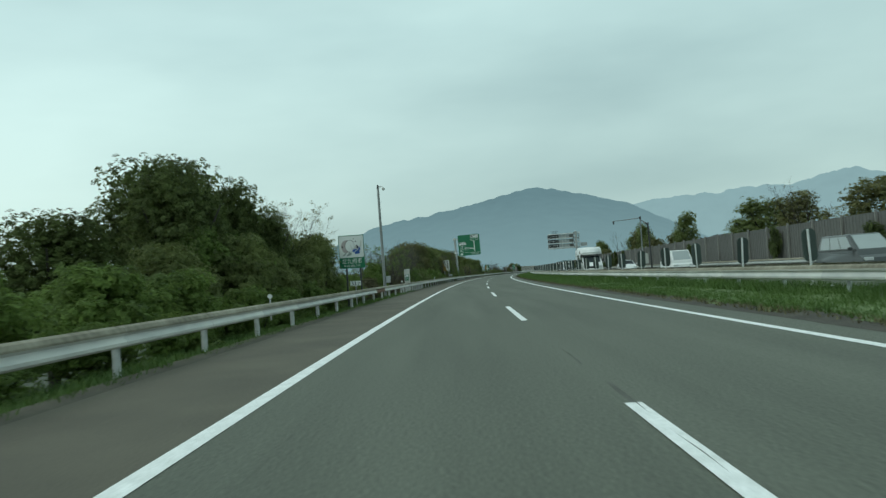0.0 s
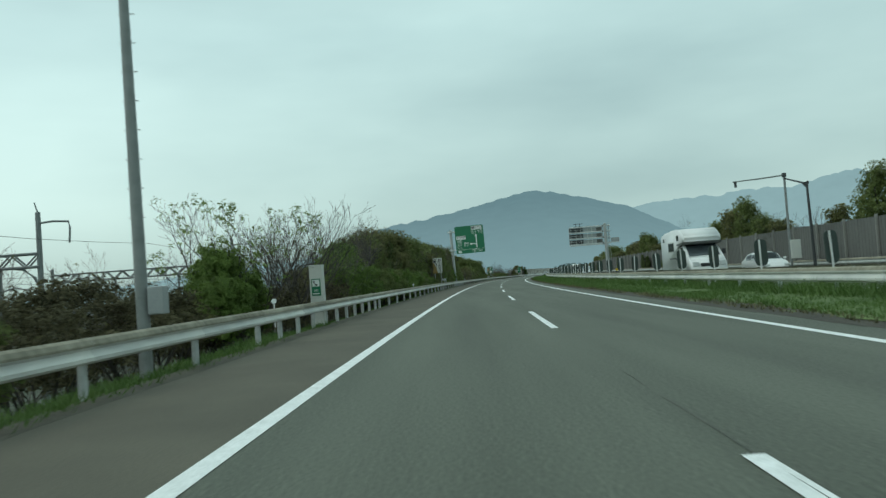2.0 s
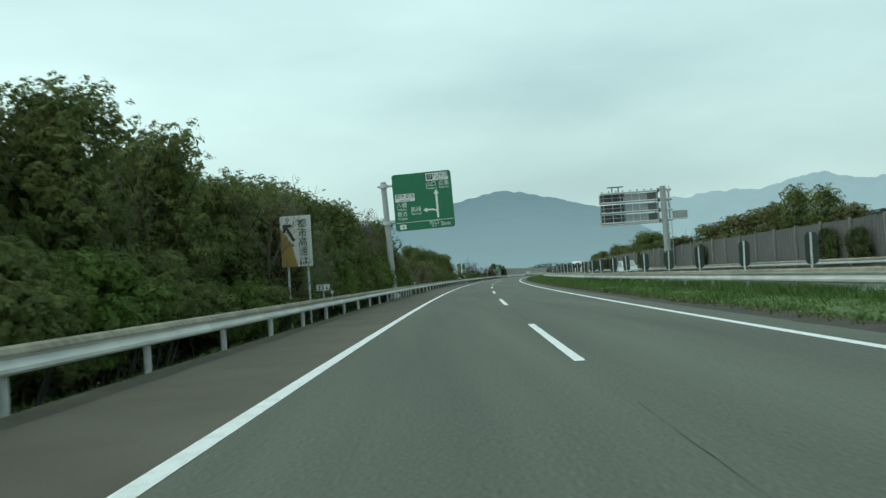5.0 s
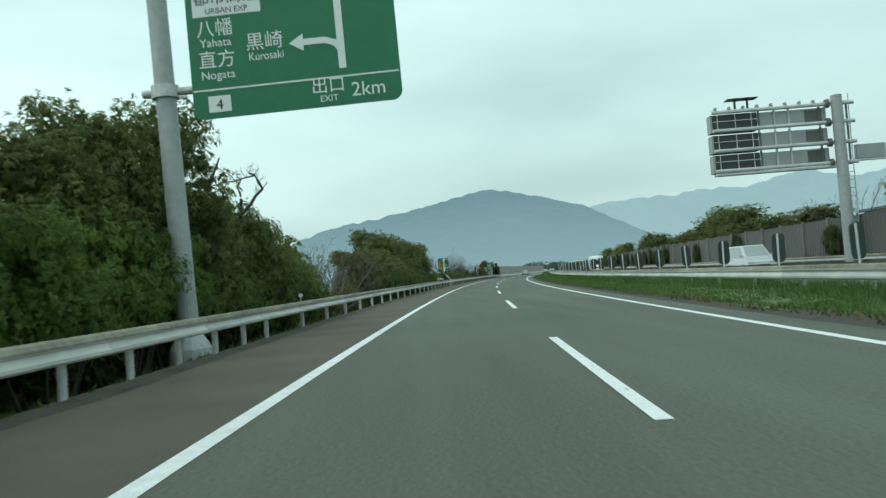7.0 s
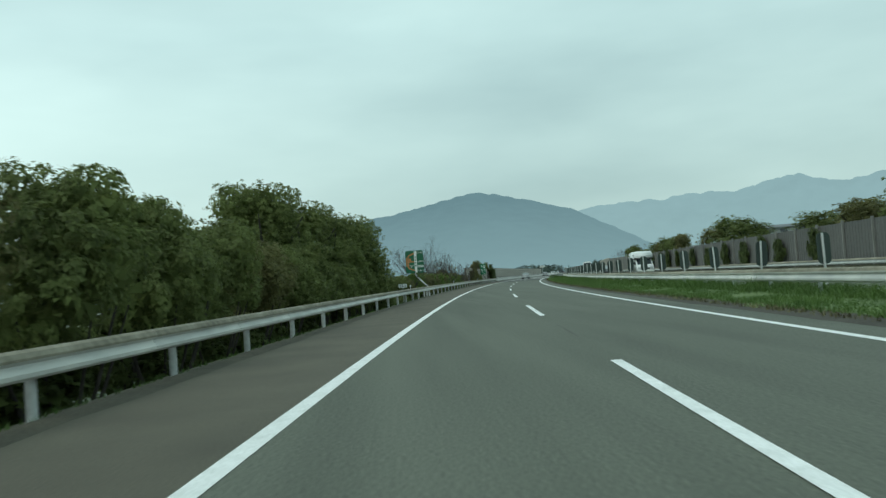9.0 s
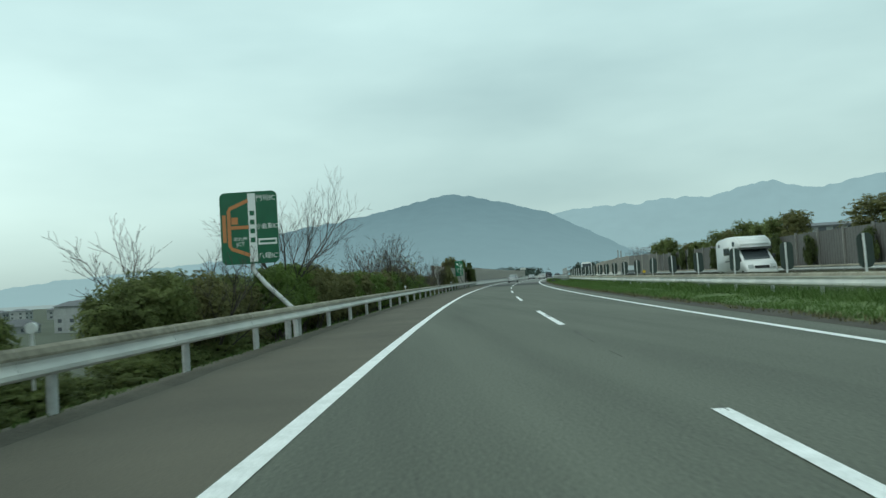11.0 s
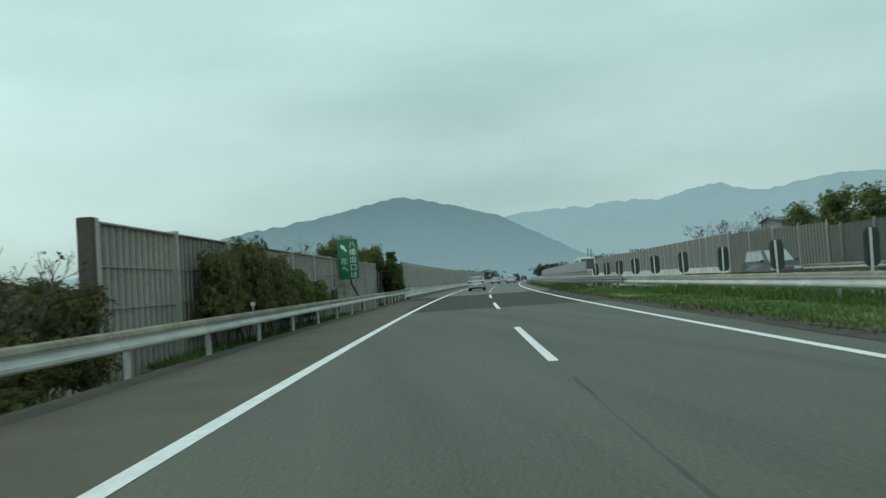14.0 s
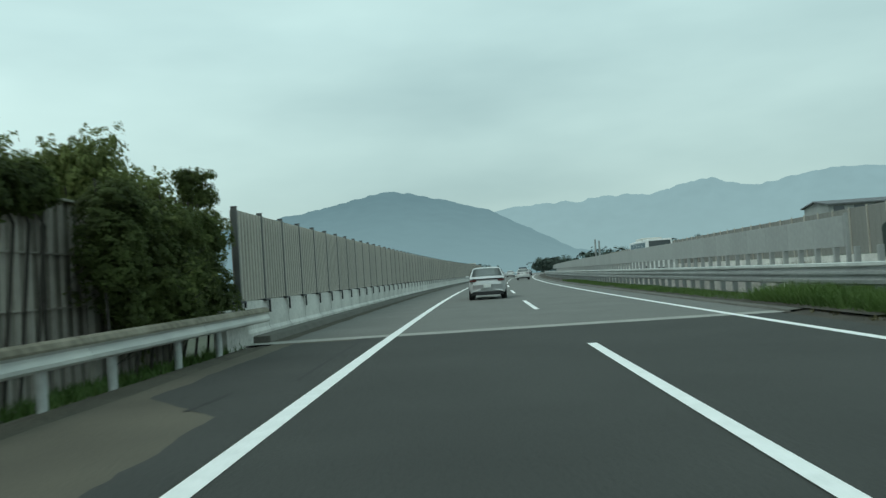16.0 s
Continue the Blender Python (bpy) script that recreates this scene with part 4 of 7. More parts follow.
# variable message board of the opposite carriageway, seen from behind
vms = thing("message_board", stand(199.7, 23.2), "grey steel message board on a cantilever mast, seen from behind", "message board")
part("mast", rod((0, -0.32, -0.5), (-0.05, -0.32, 9.75), 0.33, 0.30, 20), MID_POLE, vms)
part("mast_cap", rod((-0.05, -0.32, 9.75), (-0.05, -0.32, 9.82), 0.31, 0.16, 20), POST, vms)
for x in (0.42, 0.78):
    part("ladder_rail", rod((x, 0.1, 0.0), (x, 0.1, 9.9), 0.03, sides=8), POST, vms)
for z in np.arange(0.5, 9.8, 0.45):
    part("rung", rod((0.42, 0.1, z), (0.78, 0.1, z), 0.018, sides=6), POST, vms)
for z in (6.0, 7.15, 8.3, 9.35):
    part("boom", rod((0.95, -0.12, z), (-6.9, -0.12, z), 0.11, sides=12), POST, vms)
    part("flange", rod((-0.62, -0.12, z), (-0.42, -0.12, z), 0.24, sides=14), MID_STEEL, vms, "dark bolted flange")
for i, z in enumerate((6.42, 7.55, 8.72)):
    cab = part("cabinet", box(-6.85, -4.35, 0.05, 0.75, z - 0.50, z + 0.52, 0.03), DARK_STEEL, vms, "dark display cabinet")
    # paler end strip: light on the cabinet's edge put into colour
    part("lit_edge", box(-6.98, -6.86, 0.05, 0.75, z - 0.50, z + 0.52, 0.02), BACK_GREY, cab)
    for x in (-6.6, -5.6, -4.7):
        part("stay", rod((x, -0.02, z - 0.5), (x, -0.02, z + 0.5), 0.028, sides=8), POST, cab)
    part("guard", rod((-6.85, -0.06, z + 0.12), (-4.4, -0.06, z + 0.12), 0.024, sides=8), POST, cab)
    sheet2 = part("back_sheet", box(-4.2, -0.5, 0.10, 0.18, z - 0.48, z + 0.48, 0.01), BACK_GREY, vms, "pale grey backing sheet")
    part("stain_bar", box(-1.7, -0.75, 0.085, 0.098, z - 0.42, z + 0.40), WALL_FAR, sheet2, "grey backing plate")
    for x in (-4.28, -3.4, -2.6, -0.9, 0.62):
        part("upright", box(x - 0.05, x + 0.05, 0.02, 0.1, z - 0.55, z + 0.58), MID_STEEL if x in (-4.28, -0.9, 0.62) else POST, vms)
part("walkway", box(-6.9, -0.2, -0.28, 0.35, 5.74, 5.86, 0.01), POST, vms, "grey walkway grating")
for x in np.arange(-6.7, -0.4, 0.78):
    part("lug", box(x - 0.06, x + 0.06, -0.2, 0.06, 9.42, 9.62), BACK_GREY, vms)
solar = part("beacon_table", box(-6.0, -4.3, -0.3, 0.5, 10.02, 10.06), DARK_STEEL, vms, "dark flat panel on a short frame", pose(0.0, 0, 0.0, 0, 0, 0))
part("beacon_frame", block(block(bmesh.new(), -5.6, -5.5, -0.05, 0.05, 9.4, 10.02), -4.9, -4.8, -0.05, 0.05, 9.4, 10.02), DARK_STEEL, solar)
part("side_box", box(0.95, 2.55, -0.05, 0.3, 6.15, 6.95, 0.02), BACK_GREY, vms, "pale side cabinet")
part("side_arm", rod((0.3, -0.1, 6.05), (2.5, -0.1, 6.05), 0.06, sides=10), POST, vms)

# route map sign on a bent post
jn = thing("route_map_sign", stand(260.8, -3.9), "dark green route map sign with an orange ring road", "road sign")
sheet = part("panel", rounded(1.62, 2.1, 0.16, 0.04), GREEN_DARK, jn, "dark green panel", pose(0, 0, 2.79) @ Matrix.Diagonal((0.89, 1, 0.855, 1)))
panel("white_band", WHITE, sheet, 0.10, 0.0, 0.22, 2.0)
for z in (0.52, 0.26, 0.0, -0.26):
    panel("glyph_bar", GREEN_DARK, sheet, 0.10, z - 0.1, 0.13, 0.14, -0.012)
arrow(sheet, [(0.0, 0.80), (-0.52, 0.58), (-0.56, 0.5), (-0.56, -0.5), (-0.50, -0.60), (0.0, -0.80)], 0.10, 0, ORANGE)
arrow(sheet, [(-0.56, 0.02), (0.0, 0.02)], 0.10, 0, ORANGE, -0.015)
panel("orange_field", ORANGE, sheet, -0.40, 0.22, 0.18, 0.20)
panel("orange_field", ORANGE, sheet, -0.70, 0.0, 0.10, 0.8)
letters("門司IC", 0.19, WHITE, sheet, 0.50, 0.78)
letters("小倉東IC", 0.18, WHITE, sheet, 0.51, -0.04, squeeze=0.85)
letters("八幡IC", 0.19, WHITE, sheet, 0.50, -0.90)
letters("北九州", 0.13, WHITE, sheet, -0.26, -0.36)
letters("JCT", 0.15, WHITE, sheet, -0.26, -0.52)
panel("white_field", WHITE, sheet, 0.51, -0.42, 0.52, 0.18)
panel("bar", GREEN_DARK, sheet, 0.51, -0.42, 0.44, 0.07, -0.012)
part("post", tube(bmesh.new(), [(0.0, 0.1, 3.4), (0.02, 0.1, 1.75), (0.35, 0.1, 1.35), (0.95, 0.1, 0.75), (1.02, 0.1, 0.3), (1.02, 0.1, -0.4)], [0.06] * 6, 12), PALE_POST, jn, "bent pale steel post")
part("stub_post", rod((0.80, 0.2, -0.3), (0.80, 0.2, 0.55), 0.08), POST, jn)

# exit direction sign, leaning on a dark post
ex = thing("exit_direction_sign", stand(349.6, -3.66) @ pose(0, 0, 0, 0, -0.6, 0), "green direction sign with white characters on a leaning post", "road sign")
sheet = part("panel", rounded(1.16, 2.38, 0.10, 0.04), GREEN, ex, "green panel", pose(0, 0, 2.68) @ Matrix.Diagonal((0.895, 1, 0.86, 1)))
for i, ch in enumerate("八幡出口は"):
    letters(ch, 0.42, WHITE, sheet, 0.28, 0.72 - 0.455 * i)
for i, ch in enumerate("左へ"):
    letters(ch, 0.42, WHITE, sheet, -0.24, -0.26 - 0.45 * i)
arrow(sheet, [(-0.06, 0.48), (-0.24, 0.70)], 0.13, 0.26, WHITE)
part("post", tube(bmesh.new(), [(0.05, 0.08, 3.7), (0.06, 0.08, 1.45), (0.55, 0.1, 0.4), (0.62, 0.1, -0.5)], [0.05] * 4, 10), DARK_STEEL, ex, "dark leaning post")

# small panel signs farther on
far_sign = thing("overhead_sign", stand(640, -18), "small pale overhead sign far along the road", "overhead sign")
part("panel", box(-1.4, 1.4, 0, 0.1, 4.2, 5.2, 0.03), CREAM, far_sign)
part("mast", rod((0, 0.2, -3), (0, 0.2, 5.2), 0.12), POST, far_sign)
part("arm", rod((-1.2, 0.16, 4.7), (1.2, 0.16, 4.7), 0.06), POST, far_sign)


# lamps and poles of the opposite side
def camera_mast(s, lat, height, reach, label, mat):
    t = thing("camera_mast", stand(s, lat), label, "camera mast")
    part("mast", rod((0, 0, -0.3), (0, 0, height), 0.09, 0.07, 12), mat, t)
    part("arm", tube(bmesh.new(), [(0, 0, height - 0.02), (reach * 0.5, 0, height - 0.14), (reach, 0, height - 0.22)], [0.05, 0.045, 0.035], 8), mat, t)
    head = part("camera", rod((reach, 0, height - 0.60), (reach, 0, height - 0.26), 0.07, 0.09, 10), DARK_STEEL, t, "small dark hanging camera")
    part("bracket", box(reach - 0.16, reach + 0.10, -0.05, 0.05, height - 0.27, height - 0.19, 0.01), mat, head)
    part("top_box", box(-0.11, 0.11, -0.1, 0.1, height - 0.16, height + 0.12, 0.02), DARK_STEEL, t)
    part("cabinet", box(-0.02, 0.58, -0.28, 0.12, 0.95, 2.15, 0.03), CREAM, t, "pale grey cabinet")
    return t


camera_mast(95.1, 21.9, 6.35, -3.1, "grey mast with a long arm and a small camera", POLE)
dark_mast = thing("lamp_mast", stand(92.4, 22.2), "dark steel mast with a sloping arm beside the barrier", "mast")
part("mast", rod((0.12, 0, -0.3), (0, 0, 5.5), 0.10, 0.07, 12), DARK_STEEL, dark_mast)
part("arm", tube(bmesh.new(), [(0, 0, 5.45), (-0.1, 0.7, 5.62), (-0.3, 2.7, 6.12)], [0.075, 0.06, 0.05], 8), DARK_STEEL, dark_mast)
part("gusset", extrude_xz([(-0.30, 5.50), (0.10, 5.62), (0.12, 5.52), (0.05, 5.22), (-0.05, 5.22)], -0.05, 0.05), DARK_STEEL, dark_mast, "triangular dark gusset")

# yellow warning lamps on the rail of the opposite carriageway
for q in (110.0, 300.0):
    t = thing("warning_lamp", stand(q, 13.16), "small yellow warning lamp on the steel rail", "warning lamp", "warning lamps on the rail")
    part("foot", box(-0.03, 0.03, -0.03, 0.03, 0.70, 0.90, 0.006), DARK_STEEL, t, "dark foot")
    part("lamp", mesh_of("lamp", rod((0, -0.06, 1.0), (0, 0.06, 1.0), 0.115, 0.105, 18), YELLOW_LAMP), parent=t)

# pair of slim chimneys on the skyline
for dx in (0, 1):
    c = thing("chimney", stand(700, 26.9 + 1.6 * dx), "slim grey chimney far beyond the road", "chimney", "far chimneys")
    part("shaft", rod((0, 0, -2), (0, 0, 12.6 - 0.6 * dx), 0.45, 0.35, 10), BACK_GREY, c)


# ---- railway gantries beyond the embankment ----
def gantry(s, lat, span, group):
    t = thing("railway_gantry", stand(s, lat), "grey lattice railway gantry over unseen tracks", "railway gantry", group)
    for x in (0, -span):
        part("mast", rod((x, 0, -9), (x, 0, 8.8 if x == 0 else 6.4), 0.30, 0.20), GANTRY_STEEL, t)
    part("mast_tip", rod((0, 0, 8.8), (-0.25, 0, 9.6), 0.07, 0.05), GANTRY_STEEL, t)
    truss = bmesh.new()
    for y in (-0.25, 0.25):
        for z in (4.45, 5.5):
            tube(truss, [(0, y, z), (-span, y, z)], [0.11, 0.11], 6)
    n = int(span / 1.1)
    for i in range(n):
        a, b = -span * i / n, -span * (i + 1) / n
        for y in (-0.25, 0.25):
            tube(truss, [(a, y, 4.45 if i % 2 else 5.5), (b, y, 5.5 if i % 2 else 4.45)], [0.075, 0.075], 5)
    part("truss", truss, GANTRY_STEEL, t, "lattice beam")
    for x, d in ((0, -1), (-span, 1)):
        part("knee_brace", tube(bmesh.new(), [(x, 0, 2.6), (x + d * 0.5, 0, 3.6), (x + d * 1.4, 0, 4.3), (x + d * 2.6, 0, 4.5)], [0.12] * 4, 6), GANTRY_STEEL, t)
    part("bracket", tube(bmesh.new(), [(0, 0, 7.9), (1.2, 0, 8.0), (2.5, 0, 7.9), (2.6, 0, 7.4), (2.5, 0, 6.2)], [0.085] * 5, 6), GANTRY_STEEL, t)
    for x in (-span * 0.13, -span * 0.3, -span * 0.65):
        part("dropper", rod((x, 0, 4.45), (x, 0, 1.2), 0.16, sides=6), GANTRY_STEEL, t)
        part("insulator_arm", tube(bmesh.new(), [(x, 0, 2.6), (x + 1.2, 0, 2.9), (x + 2.4, 0, 2.6)], [0.06] * 3, 6), GANTRY_STEEL, t)
    return t


for s in (40, 104.5, 150):
    gantry(s, -33, 26, "railway gantries")
for z, lat in ((6.8, -31), (4.2, -40), (4.0, -48)):
    c = bpy.data.curves.new("overhead_wire", "CURVE")
    c.dimensions, c.bevel_depth = "3D", 0.018
    sp = c.splines.new("POLY")
    sp.points.add(19)
    for i in range(20):
        sp.points[i].co = (*on_road(-30 + 10 * i, lat, z - 0.5 * math.sin(math.pi * ((i * 10) % 50) / 50)), 1)
    c.materials.append(DARK_STEEL)
    tagged(new("overhead_wire", c), "dark sagging railway wire between the gantries", "wire", "railway wires")


# ---- vehicles ----
def lerp_quad(q, u, v):
    return (q[0] * (1 - u) + q[1] * u) * (1 - v) + (q[3] * (1 - u) + q[2] * u) * v


def plate_on(q, u0, u1, v0, v1, lift=0.012):
    """A thin plate laid on a four-cornered face, over part of it."""
    n = (q[1] - q[0]).cross(q[3] - q[0]).normalized()
    bm = bmesh.new()
    low = [bm.verts.new(lerp_quad(q, u, v) - n * 0.01) for u, v in ((u0, v0), (u1, v0), (u1, v1), (u0, v1))]
    top = [bm.verts.new(lerp_quad(q, u, v) + n * lift) for u, v in ((u0, v0), (u1, v0), (u1, v1), (u0, v1))]
    bm.faces.new(top)
    for i in range(4):
        bm.faces.new((low[i], low[(i + 1) % 4], top[(i + 1) % 4], top[i]))
    return bm


def car(name, m, paint, label, category, length, width, height, belt, rear_roof, front_roof, rear_base, front_base, floor=0.2, tuck=0.16, wheel=0.31, glass=GLASS, group="", side_panes=2, rear_pane=True, hood=0.12):
    """A car that faces +y, with its rear at -y. belt: the height of the window sills; roof and base: how far along y the cabin reaches."""
    t = thing(name, m, label, category, group)
    h, w = length / 2, width / 2
    outline = [(-h + 0.02, floor + 0.12), (-h - 0.0, floor + 0.36), (-h + 0.05, belt - 0.12), (-h + 0.14, belt + 0.01), (rear_base, belt + 0.02), (front_base, belt + 0.01), (h - 0.35, belt - hood), (h - 0.06, belt - hood - 0.12), (h, floor + 0.3), (h - 0.08, floor + 0.06), (h - 0.5, floor), (-h + 0.4, floor)]
    bm = bmesh.new()
    sides = []
    for x, inset in ((-w, 0.0), (w, 0.0)):
        sides.append([bm.verts.new((x, y, z)) for y, z in outline])
    n = len(outline)
    for i in range(n):
        bm.faces.new((sides[0][i], sides[0][(i + 1) % n], sides[1][(i + 1) % n], sides[1][i]))
    bm.faces.new(sides[0][::-1])
    bm.faces.new(sides[1])
    bmesh.ops.bevel(bm, geom=bm.edges[:], offset=0.10, segments=4, affect="EDGES", profile=0.6, clamp_overlap=True)
    part("body", mesh_of("body", bm, paint, smooth=True), parent=t)
    # cabin
    lo, hi = w - 0.05, w - 0.05 - tuck
    z0, z1 = belt - 0.02, height
    c = {}
    for sx in (-1, 1):
        c[sx, 0] = Vector((sx * lo, rear_base, z0))
        c[sx, 1] = Vector((sx * lo, front_base, z0))
        c[sx, 2] = Vector((sx * hi, front_roof, z1))
        c[sx, 3] = Vector((sx * hi, rear_roof, z1))
    bm = bmesh.new()
    v = {k: bm.verts.new(p) for k, p in c.items()}
    for k in ((0, 1), (1, 2), (2, 3), (3, 0)):
        bm.faces.new((v[-1, k[0]], v[-1, k[1]], v[1, k[1]], v[1, k[0]]))
    bm.faces.new([v[-1, k] for k in range(4)])
    bm.faces.new([v[1, k] for k in range(4)])
    bmesh.ops.bevel(bm, geom=bm.edges[:], offset=0.09, segments=4, affect="EDGES", profile=0.6, clamp_overlap=True)
    cabin = part("cabin", mesh_of("cabin", bm, paint, smooth=True), parent=t)
    rear = [c[-1, 0], c[1, 0], c[1, 3], c[-1, 3]]
    front = [c[1, 1], c[-1, 1], c[-1, 2], c[1, 2]]
    if rear_pane:
        part("rear_window", plate_on(rear, 0.07, 0.93, 0.10, 0.90), glass, cabin, "dark rear window")
    part("windscreen", plate_on(front, 0.07, 0.93, 0.10, 0.92), glass, cabin, "dark windscreen")
    for sx in (-1, 1):
        side = [c[sx, 0], c[sx, 1], c[sx, 2], c[sx, 3]] if sx > 0 else [c[sx, 1], c[sx, 0], c[sx, 3], c[sx, 2]]
        for i in range(side_panes):
            a, b = 0.08 + 0.84 * i / side_panes, 0.08 + 0.84 * (i + 0.92) / side_panes
            part("side_window", plate_on(side, a, b, 0.16, 0.88), glass, cabin)
        part("mirror", box(sx * (w + 0.09) - 0.09, sx * (w + 0.09) + 0.09, front_base - 0.45, front_base - 0.33, belt + 0.02, belt + 0.16, 0.03), paint, t)
        lamp = part("rear_lamp", box(sx * (w - 0.20) - 0.17, sx * (w - 0.20) + 0.17, -h + 0.0, -h + 0.3, belt - 0.17, belt - 0.07, 0.03), RED_LAMP, t, "red rear lamp")
        part("headlight", box(sx * (w - 0.24) - 0.2, sx * (w - 0.24) + 0.2, h - 0.42, h - 0.02, belt - hood - 0.24, belt - hood - 0.10, 0.03), CLEAR_LAMP, t, "clear headlight")
        part("bumper_trim", box(sx * (w - 0.30) - 0.22, sx * (w - 0.30) + 0.22, -h - 0.02, -h + 0.1, floor + 0.10, floor + 0.16, 0.01), CLEAR_LAMP, t, "chrome trim")
        for y in (-h + 0.85, h - 0.85):
            tyre = part("wheel", rod((sx * (w - 0.24), y, wheel), (sx * (w + 0.005), y, wheel), wheel, sides=22), TYRE, t, "black tyre")
            part("rim", rod((sx * (w - 0.02), y, wheel), (sx * (w + 0.015), y, wheel), wheel * 0.62, sides=16), CLEAR_LAMP, tyre, "silver rim")
    part("lower_bumper", box(-w + 0.12, w - 0.12, -h - 0.015, -h + 0.1, floor + 0.04, floor + 0.22, 0.03), BLACK, t, "black lower bumper")
    part("lid_trim", box(-w + 0.38, w - 0.38, -h + 0.0, -h + 0.1, belt - 0.15, belt - 0.05, 0.01), BLACK, t, "dark lid trim")
    part("number_plate", box(-0.17, 0.17, -h - 0.012, -h + 0.04, belt - 0.42, belt - 0.26), WHITE, t, "white plate")
    part("grille", box(-0.45, 0.45, h - 0.1, h + 0.006, floor + 0.22, floor + 0.36, 0.02), BLACK, t, "dark grille")
    return t


def saloon(m, paint, label, length=4.3, width=1.74, hatch=False):
    """A rounded passenger car that faces +y, its shell drawn through smooth cross-sections."""
    t = thing("car", m, label, "car")
    h, half = length / 2, width / 2
    stations = [-h + length * i / 48 for i in range(49)]
    tail = 0.35 if hatch else 0.0

    def along(y, table):
        for (y0, v0), (y1, v1) in zip(table, table[1:]):
            if y <= y1:
                f = max(0.0, (y - y0) / (y1 - y0))
                f = f * f * (3 - 2 * f)
                return v0 + (v1 - v0) * f
        return table[-1][1]

    def top(y):
        return along(y, ((-h, 0.74), (-h + 0.10, 0.98), (-h + 0.32 - tail * 0.6, 1.06), (-h + 1.05 - tail, 1.43), (-0.35, 1.50), (0.25, 1.46), (1.15, 1.02), (h - 0.3, 0.84), (h, 0.60)))

    def side(y):
        return half * along(y, ((-h, 0.80), (-h + 0.28, 0.97), (-0.8, 1.0), (0.8, 1.0), (h - 0.5, 0.95), (h, 0.74)))

    def roof(y):
        return along(y, ((-h, 0.70), (-h + 0.3, 0.77), (-h + 1.0, 0.66), (0.2, 0.62), (1.1, 0.68), (h, 0.60)))

    def belt(y):
        return min(0.97 - 0.04 * y / h, top(y) - 0.05)

    def ring(y):
        w, z1, zb, wt = side(y), top(y), belt(y), min(roof(y), side(y) * 0.9)
        z0 = 0.22 + 0.10 * max(0.0, (abs(y) - h + 0.35) / 0.35)
        low = zb - z0
        return [(0, z0), (0.75 * w, z0), (0.95 * w, z0 + 0.14 * low), (w, z0 + 0.32 * low), (w, z0 + 0.62 * low), (0.985 * w, zb - 0.10), (0.945 * w, zb), ((0.945 * w + wt) / 2 + 0.02, (zb + z1 - 0.06) / 2), (wt + 0.015, z1 - 0.06), (wt - 0.08, z1 - 0.012), (0.5 * wt, z1 + 0.010), (0, z1 + 0.016)]

    bm = bmesh.new()
    loops = []
    for y in stations:
        p = ring(y)
        loops.append([bm.verts.new((x, y, z)) for x, z in p] + [bm.verts.new((-x, y, z)) for x, z in reversed(p[1:-1])])
    n = len(loops[0])
    for a, b in zip(loops, loops[1:]):
        for k in range(n):
            bm.faces.new((a[k], a[(k + 1) % n], b[(k + 1) % n], b[k]))
    bm.faces.new(loops[0])
    bm.faces.new(loops[-1][::-1])
    body = part("body", mesh_of("body", bm, paint, smooth=True), parent=t)

    def pane(name, y0, y1, label, sx=0):
        bm = bmesh.new()
        rows = []
        for i in range(9):
            y = y0 + (y1 - y0) * i / 8
            p = ring(y)
            if sx:
                ends = [(p[6], p[8], f) for f in (0.12, 0.5, 0.88)]
                rows.append([bm.verts.new((sx * (q[0] + (u[0] - q[0]) * f + 0.035), y, q[1] + (u[1] - q[1]) * f + 0.006)) for q, u, f in ends])
            else:
                w = p[9][0] + 0.03
                rows.append([bm.verts.new((x * w, y, p[11][1] + 0.012 - 0.024 * abs(x) ** 2)) for x in (-1, -0.5, 0, 0.5, 1)])
        for a, b in zip(rows, rows[1:]):
            for k in range(len(a) - 1):
                bm.faces.new((a[k], a[k + 1], b[k + 1], b[k]))
        bmesh.ops.solidify(bm, geom=bm.faces[:], thickness=0.012)
        part(name, mesh_of(name, bm, SKY_SHEEN_GLASS if name == "rear_window" else GLASS, smooth=True), parent=body, label=label)

    pane("rear_window", -h + 0.40 - tail * 0.6, -h + 1.0 - tail, "rear window with a painted pale sky reflection")
    pane("windscreen", 0.36, 1.08, "dark windscreen")
    for sx in (-1, 1):
        pane("side_window", -1.05, -0.12, "", sx)
        pane("side_window", -0.05, 0.75, "", sx)
        part("mirror", box(sx * (half + 0.10) - 0.09, sx * (half + 0.10) + 0.09, 0.62, 0.76, 1.0, 1.13, 0.04), paint, t)
        part("rear_lamp", box(sx * (half - 0.22) - 0.16, sx * (half - 0.22) + 0.16, -h + 0.005, -h + 0.3, 0.84, 0.93, 0.03), DARK_LAMP, t, "dark red rear lamp")
        part("headlight", box(sx * (half - 0.27) - 0.18, sx * (half - 0.27) + 0.18, h - 0.4, h - 0.02, 0.60, 0.74, 0.04), CLEAR_LAMP, t, "clear headlight")
        part("bumper_trim", box(-0.23, 0.23, -0.07, 0.07, -0.022, 0.022, 0.01), CHROME, t, "bright chrome trim", pose(sx * (half - 0.34), -h + 0.03, 0.42, 0, sx * 12, 0))
        for y in (-h + 0.8, h - 0.8):
            tyre = part("wheel", rod((sx * (half - 0.24), y, 0.31), (sx * (half + 0.008), y, 0.31), 0.31, sides=22), TYRE, t, "black tyre")
            part("rim", rod((sx * (half - 0.02), y, 0.31), (sx * (half + 0.016), y, 0.31), 0.2, sides=16), CLEAR_LAMP, tyre, "silver rim")
    part("lid_trim", box(-half + 0.14, half - 0.14, -h + 0.015, -h + 0.16, 0.925, 0.975, 0.015), BLACK, t, "dark lid trim")
